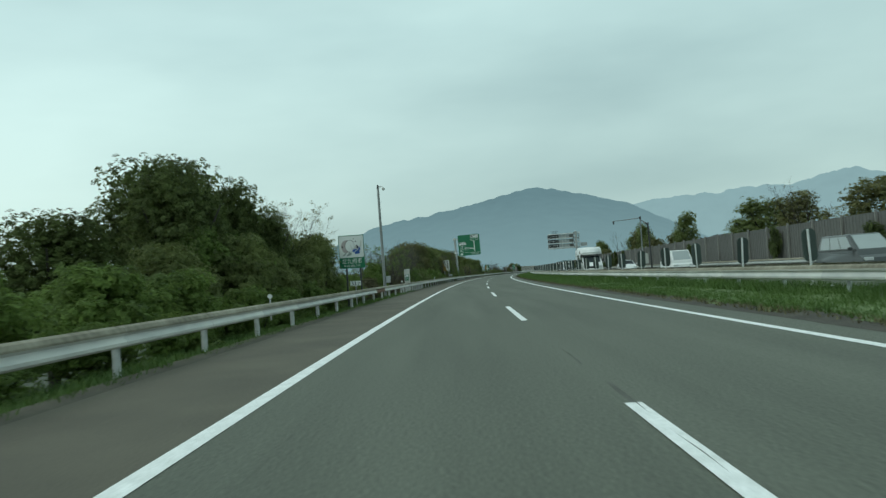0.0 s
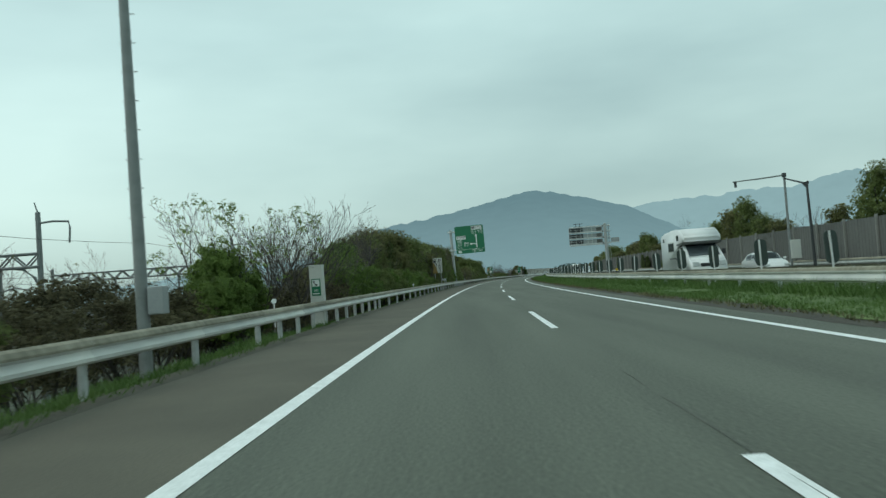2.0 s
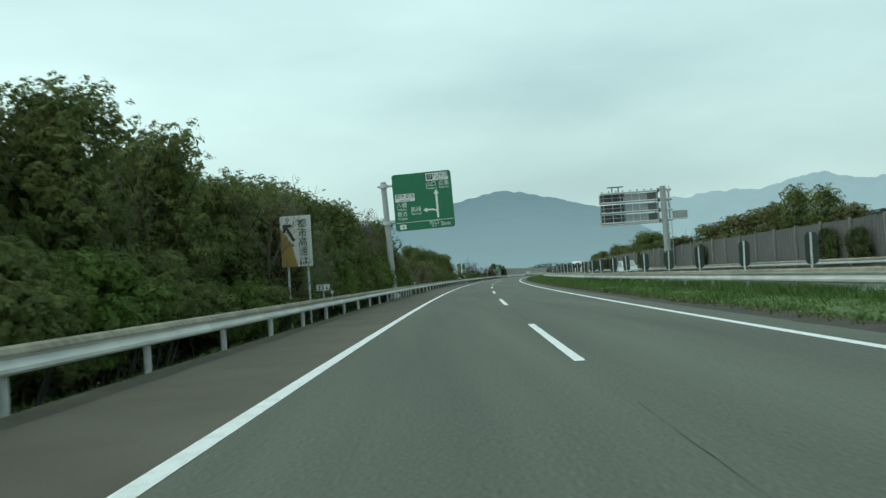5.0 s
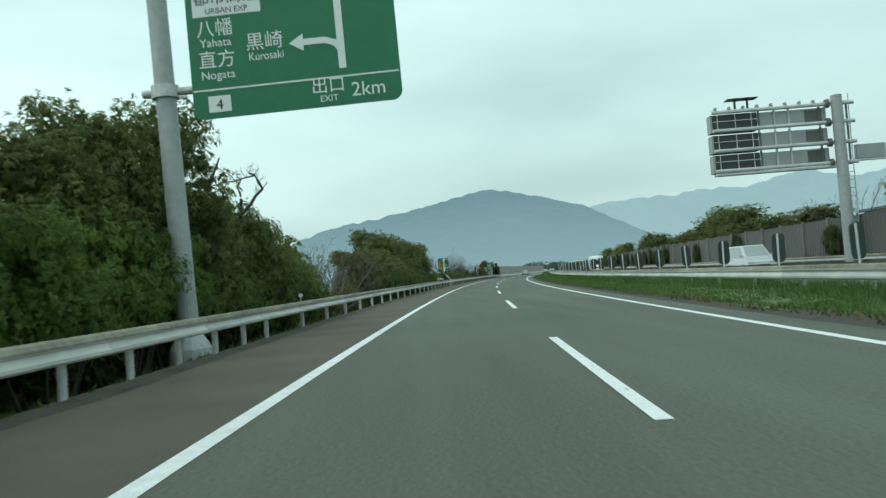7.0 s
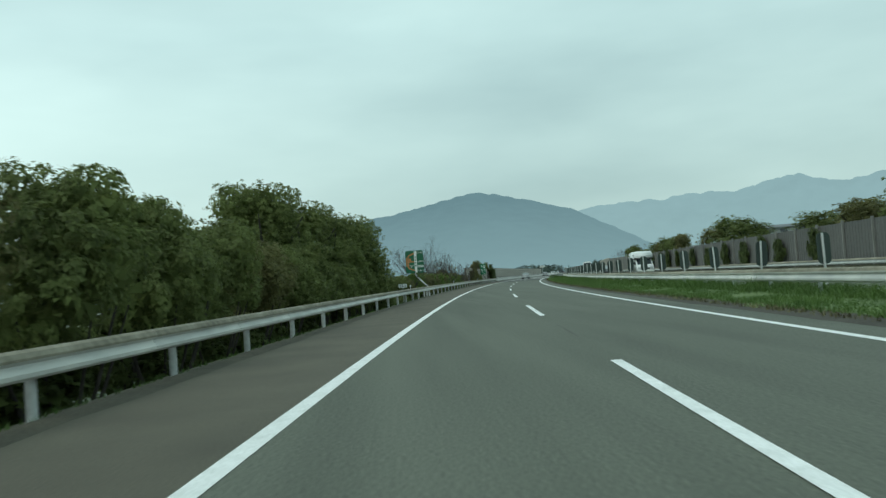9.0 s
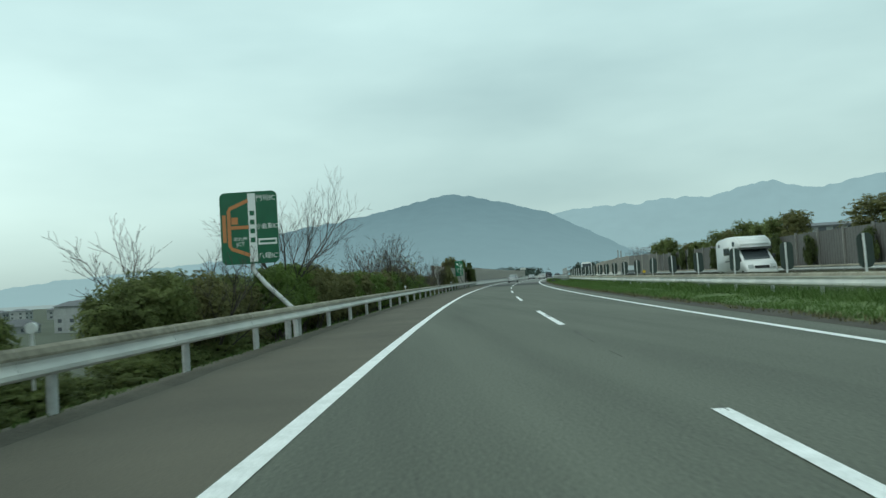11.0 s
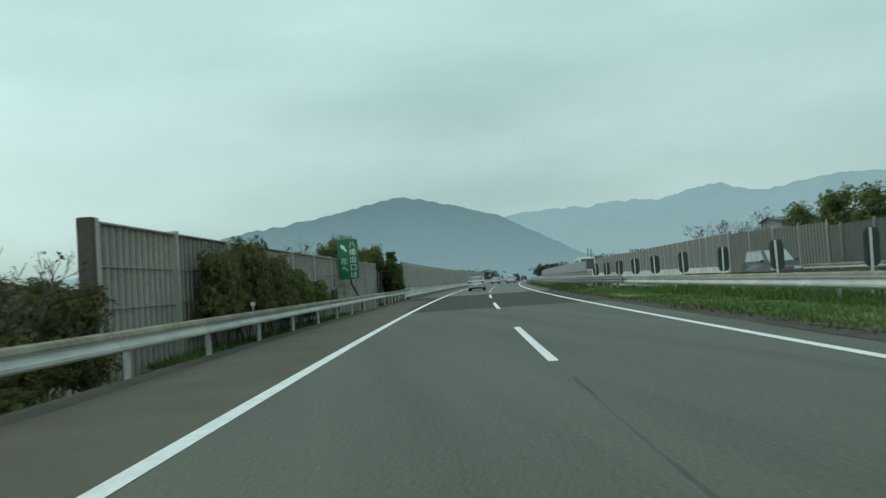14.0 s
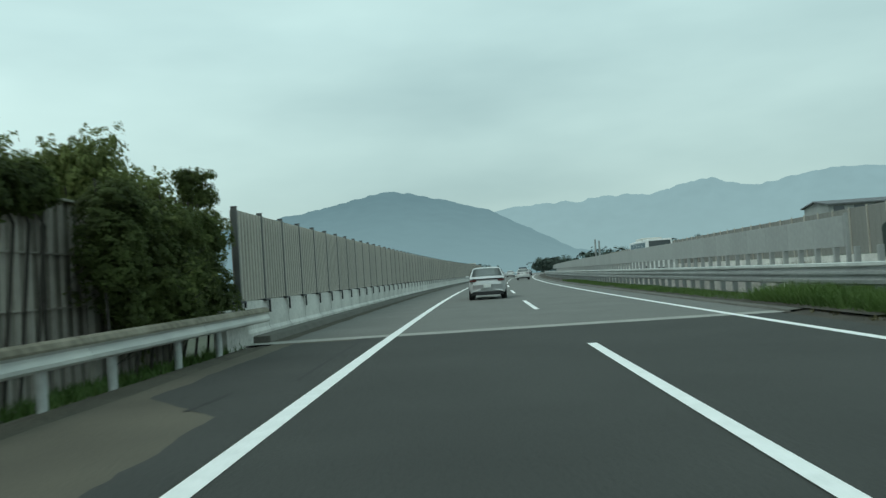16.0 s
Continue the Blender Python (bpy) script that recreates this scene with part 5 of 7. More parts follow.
    part("lower_bumper", box(-half + 0.14, half - 0.14, -h - 0.02, -h + 0.2, 0.22, 0.385, 0.03), BLACK, t, "black lower bumper")
    part("number_plate", box(-0.17, 0.17, -h - 0.012, -h + 0.05, 0.56, 0.72, 0.005), WHITE, t, "white plate")
    part("grille", box(-0.45, 0.45, h - 0.1, h + 0.006, 0.36, 0.52, 0.02), BLACK, t, "dark grille")
    return t


saloon(stand(394.3, 2.15), SILVER, "silver saloon car with a dark rear window")
saloon(stand(466, 5.6), CAR_WHITE, "white hatchback car in the outer lane", 4.1, 1.72, True)
saloon(stand(480, 1.9), SILVER, "small silver car far ahead")
car("van", stand(512, 5.4), CAR_DARK, "dark van far ahead on the road", "van", 4.7, 1.8, 1.95, 1.05, -2.2, 1.0, -2.3, 1.7)
saloon(stand(560, 5.5), CAR_DARK, "dark car far ahead on the road")
saloon(stand(540, 1.9), CAR_WHITE, "white car far ahead on the road")
# oncoming
VAN = dict(length=4.7, width=1.75, height=1.95, belt=1.08, rear_roof=-2.2, front_roof=1.15, rear_base=-2.3, front_base=1.95, tuck=0.1, side_panes=3, hood=0.2)
MINI = dict(length=4.6, width=1.74, height=1.78, belt=1.05, rear_roof=-2.0, front_roof=0.7, rear_base=-2.2, front_base=1.75, tuck=0.14, side_panes=3, hood=0.2, glass=SKY_SHEEN_GLASS)
car("car", stand(37, 19.6, 0, 180), CAR_BRONZE, "dark grey car on the opposite carriageway", "car", **MINI)
car("van", stand(69, 19.6, 0, 180), CAR_WHITE, "white delivery van on the opposite carriageway", "van", **{**VAN, "glass": SKY_SHEEN_GLASS})
saloon(stand(93.5, 19.7, 0, 180), CAR_WHITE, "white estate car on the opposite carriageway")
car("minivan", stand(205.5, 19.6, 0, 180), SILVER, "silver minivan on the opposite carriageway", "van", **MINI)
car("minivan", stand(355.5, 19.7, 0, 180), CAR_BRONZE, "bronze minivan on the opposite carriageway", "van", **{**MINI, "glass": SKY_SHEEN_GLASS})


def extrude_yz(outline, x0, x1, soft=0.06):
    bm = bmesh.new()
    a = [bm.verts.new((x0, y, z)) for y, z in outline]
    b = [bm.verts.new((x1, y, z)) for y, z in outline]
    n = len(outline)
    for i in range(n):
        bm.faces.new((a[i], a[(i + 1) % n], b[(i + 1) % n], b[i]))
    bm.faces.new(a[::-1])
    bm.faces.new(b)
    bmesh.ops.bevel(bm, geom=bm.edges[:], offset=soft, segments=3, affect="EDGES", clamp_overlap=True)
    return bm


def camper(m, label):
    t = thing("camper_van", m, label, "camper van")
    shell = [(-2.42, 0.52), (-2.52, 0.75), (-2.50, 2.45), (-2.38, 2.74), (-2.05, 2.88), (0.4, 2.96), (1.9, 2.96), (2.6, 2.84), (3.0, 2.58), (3.12, 2.30), (2.98, 2.08), (1.62, 2.04), (1.55, 0.52)]
    body = part("living_body", mesh_of("living_body", extrude_yz(shell, -1.05, 1.05, 0.13), CAR_WHITE, smooth=True), parent=t, label="white living body with a rounded bunk")
    nose = [(1.5, 0.42), (1.5, 2.06), (2.55, 2.06), (3.42, 1.34), (4.02, 1.16), (4.22, 0.86), (4.20, 0.42)]
    cab = part("cab", mesh_of("cab", extrude_yz(nose, -0.96, 0.96, 0.09), CAR_WHITE, smooth=True), parent=t)
    part("trim_band", extrude_yz([(1.60, 2.00), (3.02, 2.06), (3.12, 2.20), (1.60, 2.14)], -1.065, 1.065, 0.02), MID_STEEL, body, "grey band under the bunk")
    screen = [Vector(p) for p in ((0.93, 3.43, 1.35), (-0.93, 3.43, 1.35), (-0.93, 2.58, 2.05), (0.93, 2.58, 2.05))]
    part("windscreen", plate_on(screen, 0.06, 0.94, 0.06, 0.94, 0.02), GLASS, cab, "dark windscreen")
    for sx in (-1, 1):
        x = sx * 0.965
        part("cab_window", extrude_yz([(2.12, 1.92), (2.16, 1.46), (3.08, 1.26), (3.22, 1.36), (2.56, 1.94)], x - 0.012, x + 0.012, 0.008), GLASS, cab, "dark cab window")
        x = sx * 1.05
        part("window_frame", box(x - 0.012, x + 0.012, -0.52, 0.98, 1.68, 2.30, 0.01), CREAM, body, "pale window frame")
        part("side_window", box(x - 0.022, x + 0.022, -0.44, 0.90, 1.75, 2.23, 0.01), GLASS, body, "dark side window")
        part("bunk_window", box(x - 0.022, x + 0.022, 1.66, 2.12, 2.32, 2.62, 0.01), GLASS, body, "small dark bunk window")
        part("vent", box(x - 0.018, x + 0.018, -1.75, -1.40, 2.36, 2.56, 0.01), MID_STEEL, body, "grey vent")
        part("stripe", extrude_yz([(-0.3, 1.36), (1.0, 1.40), (1.55, 1.34), (1.55, 1.24), (1.0, 1.29), (-0.2, 1.28)], x - 0.01, x + 0.01, 0.004), MID_STEEL, body, "grey painted stripe")
        part("mirror", box(sx * 1.16 - 0.10, sx * 1.16 + 0.10, 2.92, 3.04, 1.42, 1.72, 0.04), BLACK, cab)
        part("headlight", box(sx * 0.70 - 0.16, sx * 0.70 + 0.16, 4.0, 4.24, 0.84, 1.06, 0.03), CLEAR_LAMP, cab, "clear headlight")
        part("rear_lamp", box(sx * 0.85 - 0.10, sx * 0.85 + 0.10, -2.55, -2.42, 0.85, 1.20, 0.02), RED_LAMP, body, "red rear lamp")
        for y in (-1.35, 3.35):
            tyre = part("wheel", rod((sx * 0.74, y, 0.34), (sx * 0.99, y, 0.34), 0.34, sides=22), TYRE, t, "black tyre")
            part("rim", rod((sx * 0.95, y, 0.34), (sx * 1.0, y, 0.34), 0.21, sides=16), CLEAR_LAMP, tyre, "silver rim")
    part("bumper", box(-0.94, 0.94, 4.12, 4.30, 0.40, 0.66, 0.05), CREAM, t)
    part("grille", box(-0.45, 0.45, 4.14, 4.235, 0.80, 0.98, 0.02), BLACK, cab, "dark grille")
    part("roof_hatch", box(-0.35, 0.35, -0.9, -0.2, 2.90, 3.04, 0.04), CREAM, body)
    return t


camper(stand(95.5, 15.6, 0, 180) @ Matrix.Scale(1.1, 4), "white camper van with a bunk over the cab")
camper(stand(297.5, 19.4, 0, 180), "white camper van with a bunk over the cab")
bus = car("bus", stand(433, 17.4, 0, 180), CAR_WHITE, "white coach on the opposite bridge", "bus", 10.5, 2.45, 3.3, 1.5, -5.0, 4.9, -5.1, 5.1, floor=0.4, tuck=0.06, wheel=0.48, side_panes=5, hood=0.1)
part("roof_unit", box(-0.9, 0.9, -2.5, 1.5, 3.28, 3.55, 0.08), CREAM, bus, "pale roof unit")


# ---- the town below the embankment ----
def house(m, w, d, h, roof_h, label):
    t = thing("house", m, label, "house", "houses below the embankment")
    part("wall", box(-w / 2, w / 2, -d / 2, d / 2, -1, h), HOUSE_WALL, t)
    bm = bmesh.new()
    e = 0.5
    low = [bm.verts.new(p) for p in ((-w / 2 - e, -d / 2 - e, h), (w / 2 + e, -d / 2 - e, h), (w / 2 + e, d / 2 + e, h), (-w / 2 - e, d / 2 + e, h))]
    ridge = [bm.verts.new((-w / 4, 0, h + roof_h)), bm.verts.new((w / 4, 0, h + roof_h))]
    bm.faces.new((low[0], low[1], ridge[1], ridge[0]))
    bm.faces.new((low[2], low[3], ridge[0], ridge[1]))
    bm.faces.new((low[1], low[2], ridge[1]))
    bm.faces.new((low[3], low[0], ridge[0]))
    bm.faces.new(low[::-1])
    part("roof", bm, ROOF, t, "grey hipped roof")
    for x in (-w * 0.28, w * 0.2):
        for z in (1.6, 4.3):
            if z + 1 < h:
                part("window", box(x - 0.8, x + 0.8, -d / 2 - 0.05, -d / 2 + 0.05, z - 0.6, z + 0.6), PANE, t)
                part("window", box(w / 2 - 0.05, w / 2 + 0.05, x * 0.7 - 0.8, x * 0.7 + 0.8, z - 0.6, z + 0.6), PANE, t)


rnd = random.Random(5)
for i in range(46):
    s = rnd.uniform(130, 700)
    lat = rnd.uniform(-120, -420)
    w, d = rnd.uniform(7, 13), rnd.uniform(6, 10)
    storeys = rnd.choice((1, 2, 2, 2, 3))
    house(stand(s, lat, -9.0, rnd.uniform(-20, 20)), w, d, 3.0 * storeys, rnd.uniform(1.2, 2.4), "pale walled house with a grey roof in the town" if storeys < 3 else "pale three-storey block in the town")
shed = thing("factory_shed", stand(618, 100, 4.6, 6), "long white factory shed with a grey pitched roof", "shed")
part("wall", box(-7, 40, -9, 9, -5.5, 10.4), HOUSE_WALL, shed)
bm = bmesh.new()
low, high = [], []
for x in (-7.8, 41):
    low.append([bm.verts.new((x, y, z)) for y, z in ((-10, 10.2), (0, 11.7), (10, 10.2))])
    high.append([bm.verts.new((x, y, z)) for y, z in ((-10, 10.6), (0, 12.15), (10, 10.6))])
for a, b in ((low, 1), (high, 1)):
    for k in (0, 1):
        bm.faces.new((a[0][k], a[0][k + 1], a[1][k + 1], a[1][k]))
for k in (0, 2):
    bm.faces.new((low[0][k], low[1][k], high[1][k], high[0][k]))
for e in (0, 1):
    for k in (0, 1):
        bm.faces.new((low[e][k], low[e][k + 1], high[e][k + 1], high[e][k]))
part("roof", bm, ROOF, shed, "grey pitched roof")
for e in (-7.02, 40.02):
    part("gable", extrude_yz([(-9, 10.4), (9, 10.4), (0, 11.7)], e - 0.05, e + 0.05), HOUSE_WALL, shed)
for x in range(-4, 40, 6):
    part("window", box(x - 1.6, x + 1.6, -9.06, -8.95, 8.2, 9.8), PANE, shed)
depot = thing("depot", stand(282, 74), "long low pale building with a flat grey roof", "building")
part("wall", box(-4, 4, -27, 27, -1, 7.5), HOUSE_WALL, depot)
part("roof", box(-4.6, 4.6, -27.8, 27.8, 7.5, 8.0, 0.04), ROOF, depot)
for y in range(-24, 25, 6):
    part("window", box(-4.06, -3.95, y - 1.8, y + 1.8, 6.0, 7.1), PANE, depot)


# ---- plants ----
def leaf_mesh(name, blobs, count, size, mat, seed, core=True, tuft=26, flat=0.8, shell=(0.82, 1.10)):
    """Small leaves in tufts over lumpy masses; blobs: centre, radii. A ragged inner mass stops the view through."""
    rng = np.random.default_rng(seed)
    area = np.array([r[0] * r[1] + r[1] * r[2] + r[0] * r[2] for _, r in blobs])
    tufts = max(1, count // tuft)
    which = rng.choice(len(blobs), tufts, p=area / area.sum())
    cen, rad = np.array([b[0] for b in blobs], float)[which], np.array([b[1] for b in blobs], float)[which]
    d = rng.normal(size=(tufts, 3))
    d /= np.linalg.norm(d, axis=1)[:, None]
    d[:, 2] = np.where(d[:, 2] < -0.4, -d[:, 2], d[:, 2])
    heart = cen + d * rad * rng.uniform(*shell, tufts)[:, None]
    reach = size * rng.uniform(1.8, 3.6, tufts)
    count = tufts * tuft
    own = np.repeat(np.arange(tufts), tuft)
    e = rng.normal(size=(count, 3)) + d[own] * 0.7 + np.array([0, 0, 0.5])
    e /= np.linalg.norm(e, axis=1)[:, None]
    p = heart[own] + e * reach[own][:, None] * rng.uniform(0.55, 1.15, count)[:, None] * np.array([1, 1, flat])
    n = d[own] * 0.9 + e * 0.55 + rng.normal(scale=0.26, size=(count, 3)) + np.array([0, 0, 0.25])
    n /= np.linalg.norm(n, axis=1)[:, None]
    a = np.cross(n, rng.normal(size=(count, 3)))
    a /= np.linalg.norm(a, axis=1)[:, None]
    b = np.cross(n, a)
    ln = size * rng.uniform(0.6, 1.4, count)[:, None]
    wd = ln * rng.uniform(0.40, 0.70, count)[:, None]
    v = np.stack([p - a * ln * 0.6 - b * wd, p - a * ln * 0.6 + b * wd, p + a * ln], axis=1).reshape(-1, 3)
    f = np.arange(count * 3).reshape(-1, 3)
    verts, faces = v.tolist(), f.tolist()
    if core:
        # the shaded inside: broad loose leaves on the inner masses
        m = max(60, count // 5)
        which = rng.choice(len(blobs), m, p=area / area.sum())
        cen, rad = np.array([q[0] for q in blobs], float)[which], np.array([q[1] for q in blobs], float)[which]
        d = rng.normal(size=(m, 3))
        d /= np.linalg.norm(d, axis=1)[:, None]
        p = cen + d * rad * rng.uniform(0.25, 0.78, m)[:, None]
        a = rng.normal(size=(m, 3)) * size * 1.7
        b = rng.normal(size=(m, 3)) * size * 1.7
        base = len(verts)
        verts += np.stack([p - a * 0.6, p + b * 0.8, p + a * 0.6 - b * 0.3], axis=1).reshape(-1, 3).tolist()
        faces += (np.arange(m * 3).reshape(-1, 3) + base).tolist()
    me = bpy.data.meshes.new(name)
    me.from_pydata(verts, [], faces)
    me.materials.append(mat)
    return me


def blobs_for(width, depth, height, n, seed, low=0.25):
    """Overlapping masses that fill a rough dome of that size, standing on z = 0."""
    rng = random.Random(seed)
    out = [((0, 0, height * 0.46), (width * 0.31, depth * 0.31, height * 0.42))]
    for i in range(n):
        a = math.tau * i / n + rng.uniform(-0.4, 0.4)
        r = rng.uniform(0.45, 0.95)
        z = rng.uniform(low, 0.85) * height * (1.0 - 0.35 * r)
        k = rng.uniform(0.13, 0.23)
        out.append(((math.cos(a) * r * width * 0.36, math.sin(a) * r * depth * 0.36, z + height * 0.08), (width * k, depth * k, height * k * 1.0)))
    for i in range(n // 2):
        k = rng.uniform(0.13, 0.2)
        out.append(((rng.uniform(-0.22, 0.22) * width, rng.uniform(-0.22, 0.22) * depth, height * rng.uniform(0.78, 0.9)), (width * k, depth * k, height * k * 0.9)))
    return out


def trunk_mesh(height, r, seed, mat=BARK, forks=3):
    rng = random.Random(seed)
    bm = bmesh.new()
    tube(bm, [(0, 0, -0.6), (0.05, 0, height * 0.3), (rng.uniform(-0.1, 0.1), 0.05, height * 0.55)], [r * 1.25, r, r * 0.7], 9)
    for i in range(forks):
        a = math.tau * i / forks + rng.uniform(-0.3, 0.3)
        tube(bm, [(0, 0, height * 0.4), (math.cos(a) * height * 0.13, math.sin(a) * height * 0.13, height * 0.62), (math.cos(a) * height * 0.24, math.sin(a) * height * 0.24, height * 0.82)], [r * 0.6, r * 0.4, r * 0.15], 6)
    return mesh_of("trunk", bm, mat)


def limb(bm, rng, p, d, length, r, level, tips, fine=1.0):
    """A limb that bends upwards, thins towards its tip and carries finer ones along its length."""
    n = 5 if level > 1 else 3
    bend = Vector((rng.uniform(-1, 1), rng.uniform(-1, 1), rng.uniform(0.2, 1.3))) * 0.20
    pts, dirs = [p], [d]
    for i in range(n):
        d = (d + bend / n * 1.6 + Vector((rng.uniform(-1, 1), rng.uniform(-1, 1), rng.uniform(-0.8, 1))) * 0.085).normalized()
        pts.append(pts[-1] + d * length / n)
        dirs.append(d)
    tube(bm, pts, [max(0.0048 * fine, r * (1 - 0.72 * i / n)) for i in range(n + 1)], 6 if level > 2 else (4 if level > 1 else 3), cap=False)
    tips.append(pts[-1])
    if level == 0:
        return
    kids = {3: 6, 2: 5, 1: 4}.get(level, 6)
    turn = rng.uniform(0, math.tau)
    for k in range(kids):
        f = 0.24 + 0.74 * (k + rng.uniform(0.1, 0.9)) / kids
        i = min(n - 1, int(f * n))
        q = pts[i].lerp(pts[i + 1], f * n - i)
        turn += 2.4 + rng.uniform(-0.5, 0.5)
        side = dirs[i].orthogonal().normalized()
        out = Matrix.Rotation(turn, 3, dirs[i]) @ side
        a = rng.uniform(0.40, 0.82)
        limb(bm, rng, q, (dirs[i] * math.cos(a) + out * math.sin(a) + Vector((0, 0, 0.10))).normalized(), length * (1.0 - 0.5 * f) * rng.uniform(0.5, 0.82), max(0.0062 * fine, r * (1 - 0.6 * f) * 0.60), level - 1, tips, fine)


def bare_tree(m, height, seed, label, stems=2, depth=5, mat=BARK, leaf=None, leaf_count=0, spread=0.74, group="bare trees", r=0.06, fine=1.0, way=(0.0, 0.0), fork=0.0, leaf_size=0.04, boughs=()):
    """way: how far it leans across and along the road, for each metre of height; boughs: that lean and the relative length of each main limb."""
    rng = random.Random(seed)
    t = thing("bare_tree", m, label, "tree", group)
    tips, limbs = [], []
    if fork:
        # one trunk below the fork
        limbs.append(tube(bmesh.new(), [(-way[0] * fork, -way[1] * fork, -0.5), (-0.3 * way[0] * fork, -0.3 * way[1] * fork, 0.55 * fork), (0, 0, fork), (0, 0, fork + 0.1)], [1.9 * r, 1.6 * r, 1.4 * r, 0.6 * r], 9))
    for i in range(stems):
        bm = bmesh.new()
        limbs.append(bm)
        a = math.tau * (i + rng.uniform(-0.25, 0.25)) / stems + seed
        lean = (0.25 + 0.75 * spread * rng.uniform(0.5, 1.25)) if stems > 1 else 0.12
        d = Vector((math.cos(a) * lean + way[0], math.sin(a) * lean + way[1], 1)).normalized()
        reach = rng.uniform(0.72, 0.95)
        if boughs:
            d, reach = Vector((boughs[i][0], boughs[i][1], 1)).normalized(), boughs[i][2]
        limb(bm, rng, Vector((math.cos(a) * 0.06, math.sin(a) * 0.06, fork - 0.08 if fork else -0.5)), d, height * reach, r * rng.uniform(0.7, 1.05), 3, tips, fine)
    k = height / max(q.co.z for bm in limbs for q in bm.verts)
    for i, bm in enumerate(limbs):
        bmesh.ops.scale(bm, vec=(k, k, k), verts=bm.verts[:])
        part("limb" if i else "trunk", mesh_of("limb", bm, mat), parent=t)
    if leaf_count:
        chosen = [tips[rng.randrange(len(tips))] * k for _ in range(leaf_count)]
        me = leaf_mesh("foliage", [((q.x, q.y, q.z), (0.09, 0.09, 0.09)) for q in chosen], leaf_count * 6, leaf_size, leaf, seed, core=False, tuft=6)
        part("foliage", me, parent=t, label="sparse withered leaves")
    return t


def stems_mesh(seed):
    rng = random.Random(seed)
    bm = bmesh.new()
    for i in range(9):
        a = math.tau * i / 9 + rng.uniform(-0.4, 0.4)
        tube(bm, [(math.cos(a) * 0.2, math.sin(a) * 0.3, -0.1), (math.cos(a) * 0.5, math.sin(a) * 0.8, 0.55), (math.cos(a) * 0.8, math.sin(a) * 1.2, 1.3)], [0.032, 0.024, 0.010], 5)
    return mesh_of("stem", bm, BARK)


BUSHES = {}


def bush(kind, m, scale, label, name="bush", category="bush", group=""):
    """A copy of one of a few grown forms, scaled in x, y and z."""
    t = thing(name, m @ Matrix.Diagonal((*scale, 1)), label, category, group)
    part("crown", BUSHES[kind][0], parent=t)
    if BUSHES[kind][1]:
        part("trunk" if BUSHES[kind][1].name.startswith("trunk") else "stem", BUSHES[kind][1], parent=t)
    return t


BASE = {"bush": (2.4, 3.8, 2.6), "tree": (4.5, 5.2, 6.7)}
for i, (key, mat) in enumerate((("dark", LEAF), ("light", LEAF_LIGHT), ("olive", LEAF_OLIVE), ("ivy", LEAF_DARK), ("scrub", LEAF_BROWN))):
    for j in range(3):
        masses = [((c[0], c[1], c[2] * 0.76 + 0.62), (q[0], q[1], q[2] * 0.82)) for c, q in blobs_for(*BASE["bush"], 16, 10 * i + j, 0.08)]
        BUSHES[key, j] = (leaf_mesh("crown", masses, 9000 if key == "scrub" else 15000, 0.030 if key == "scrub" else 0.044, mat, 31 * i + j, tuft=20, shell=(0.6, 1.2) if key == "scrub" else (0.84, 1.08)), stems_mesh(40 + j))
        if key in ("ivy", "dark"):
            BUSHES["low_" + key, j] = (leaf_mesh("crown", masses, 3600, 0.095, mat, 31 * i + j, tuft=18), stems_mesh(40 + j))
for i, (key, mat) in enumerate((("tree", LEAF), ("tree_olive", LEAF_OLIVE), ("tree_ivy", LEAF_DARK))):
    for j in range(2):
        masses = [((c[0], c[1], c[2] * 0.80 + 1.14), q) for c, q in blobs_for(*BASE["tree"], 28, 100 + 10 * i + j, 0.05)]
        BUSHES[key, j] = (leaf_mesh("crown", masses, 42000, 0.052, mat, 77 * i + j), trunk_mesh(6.7, 0.16, i + j))
        BUSHES["far_" + key, j] = (leaf_mesh("crown", masses, 9000, 0.095, mat, 77 * i + j, tuft=18), BUSHES[key, j][1])

LABELS = {"dark": "dark evergreen bush behind the guard rail", "light": "fresh green bush behind the guard rail", "olive": "olive-green bush with dry twigs", "ivy": "dark ivy-grown bush behind the hedge", "scrub": "dull brown leafless scrub on the bank",
          "tree": "dense dark evergreen tree beside the road", "tree_olive": "olive-green tree with thinning leaves", "tree_ivy": "dark ivy-covered tree"}
veg = random.Random(11)


def plant(kind, s, lat, width, depth, height, z=-0.6, label=""):
    """A bush or tree on the bank: width along the road, depth across it."""
    variants = [k for k in BUSHES if k[0] == kind]
    key = variants[veg.randrange(len(variants))]
    tree = "tree" in kind
    base = BASE["tree" if tree else "bush"]
    scale = (depth / base[0], width / base[1], height / base[2])
    return bush(key, stand(s, lat, z, veg.choice((0, 90, 180, 270)) if tree and abs(width - depth) < 1.0 else veg.choice((0, 180))), scale, label or LABELS[kind], "tree" if tree else "bush", "tree" if tree else "bush", "roadside trees" if tree else "roadside bushes")


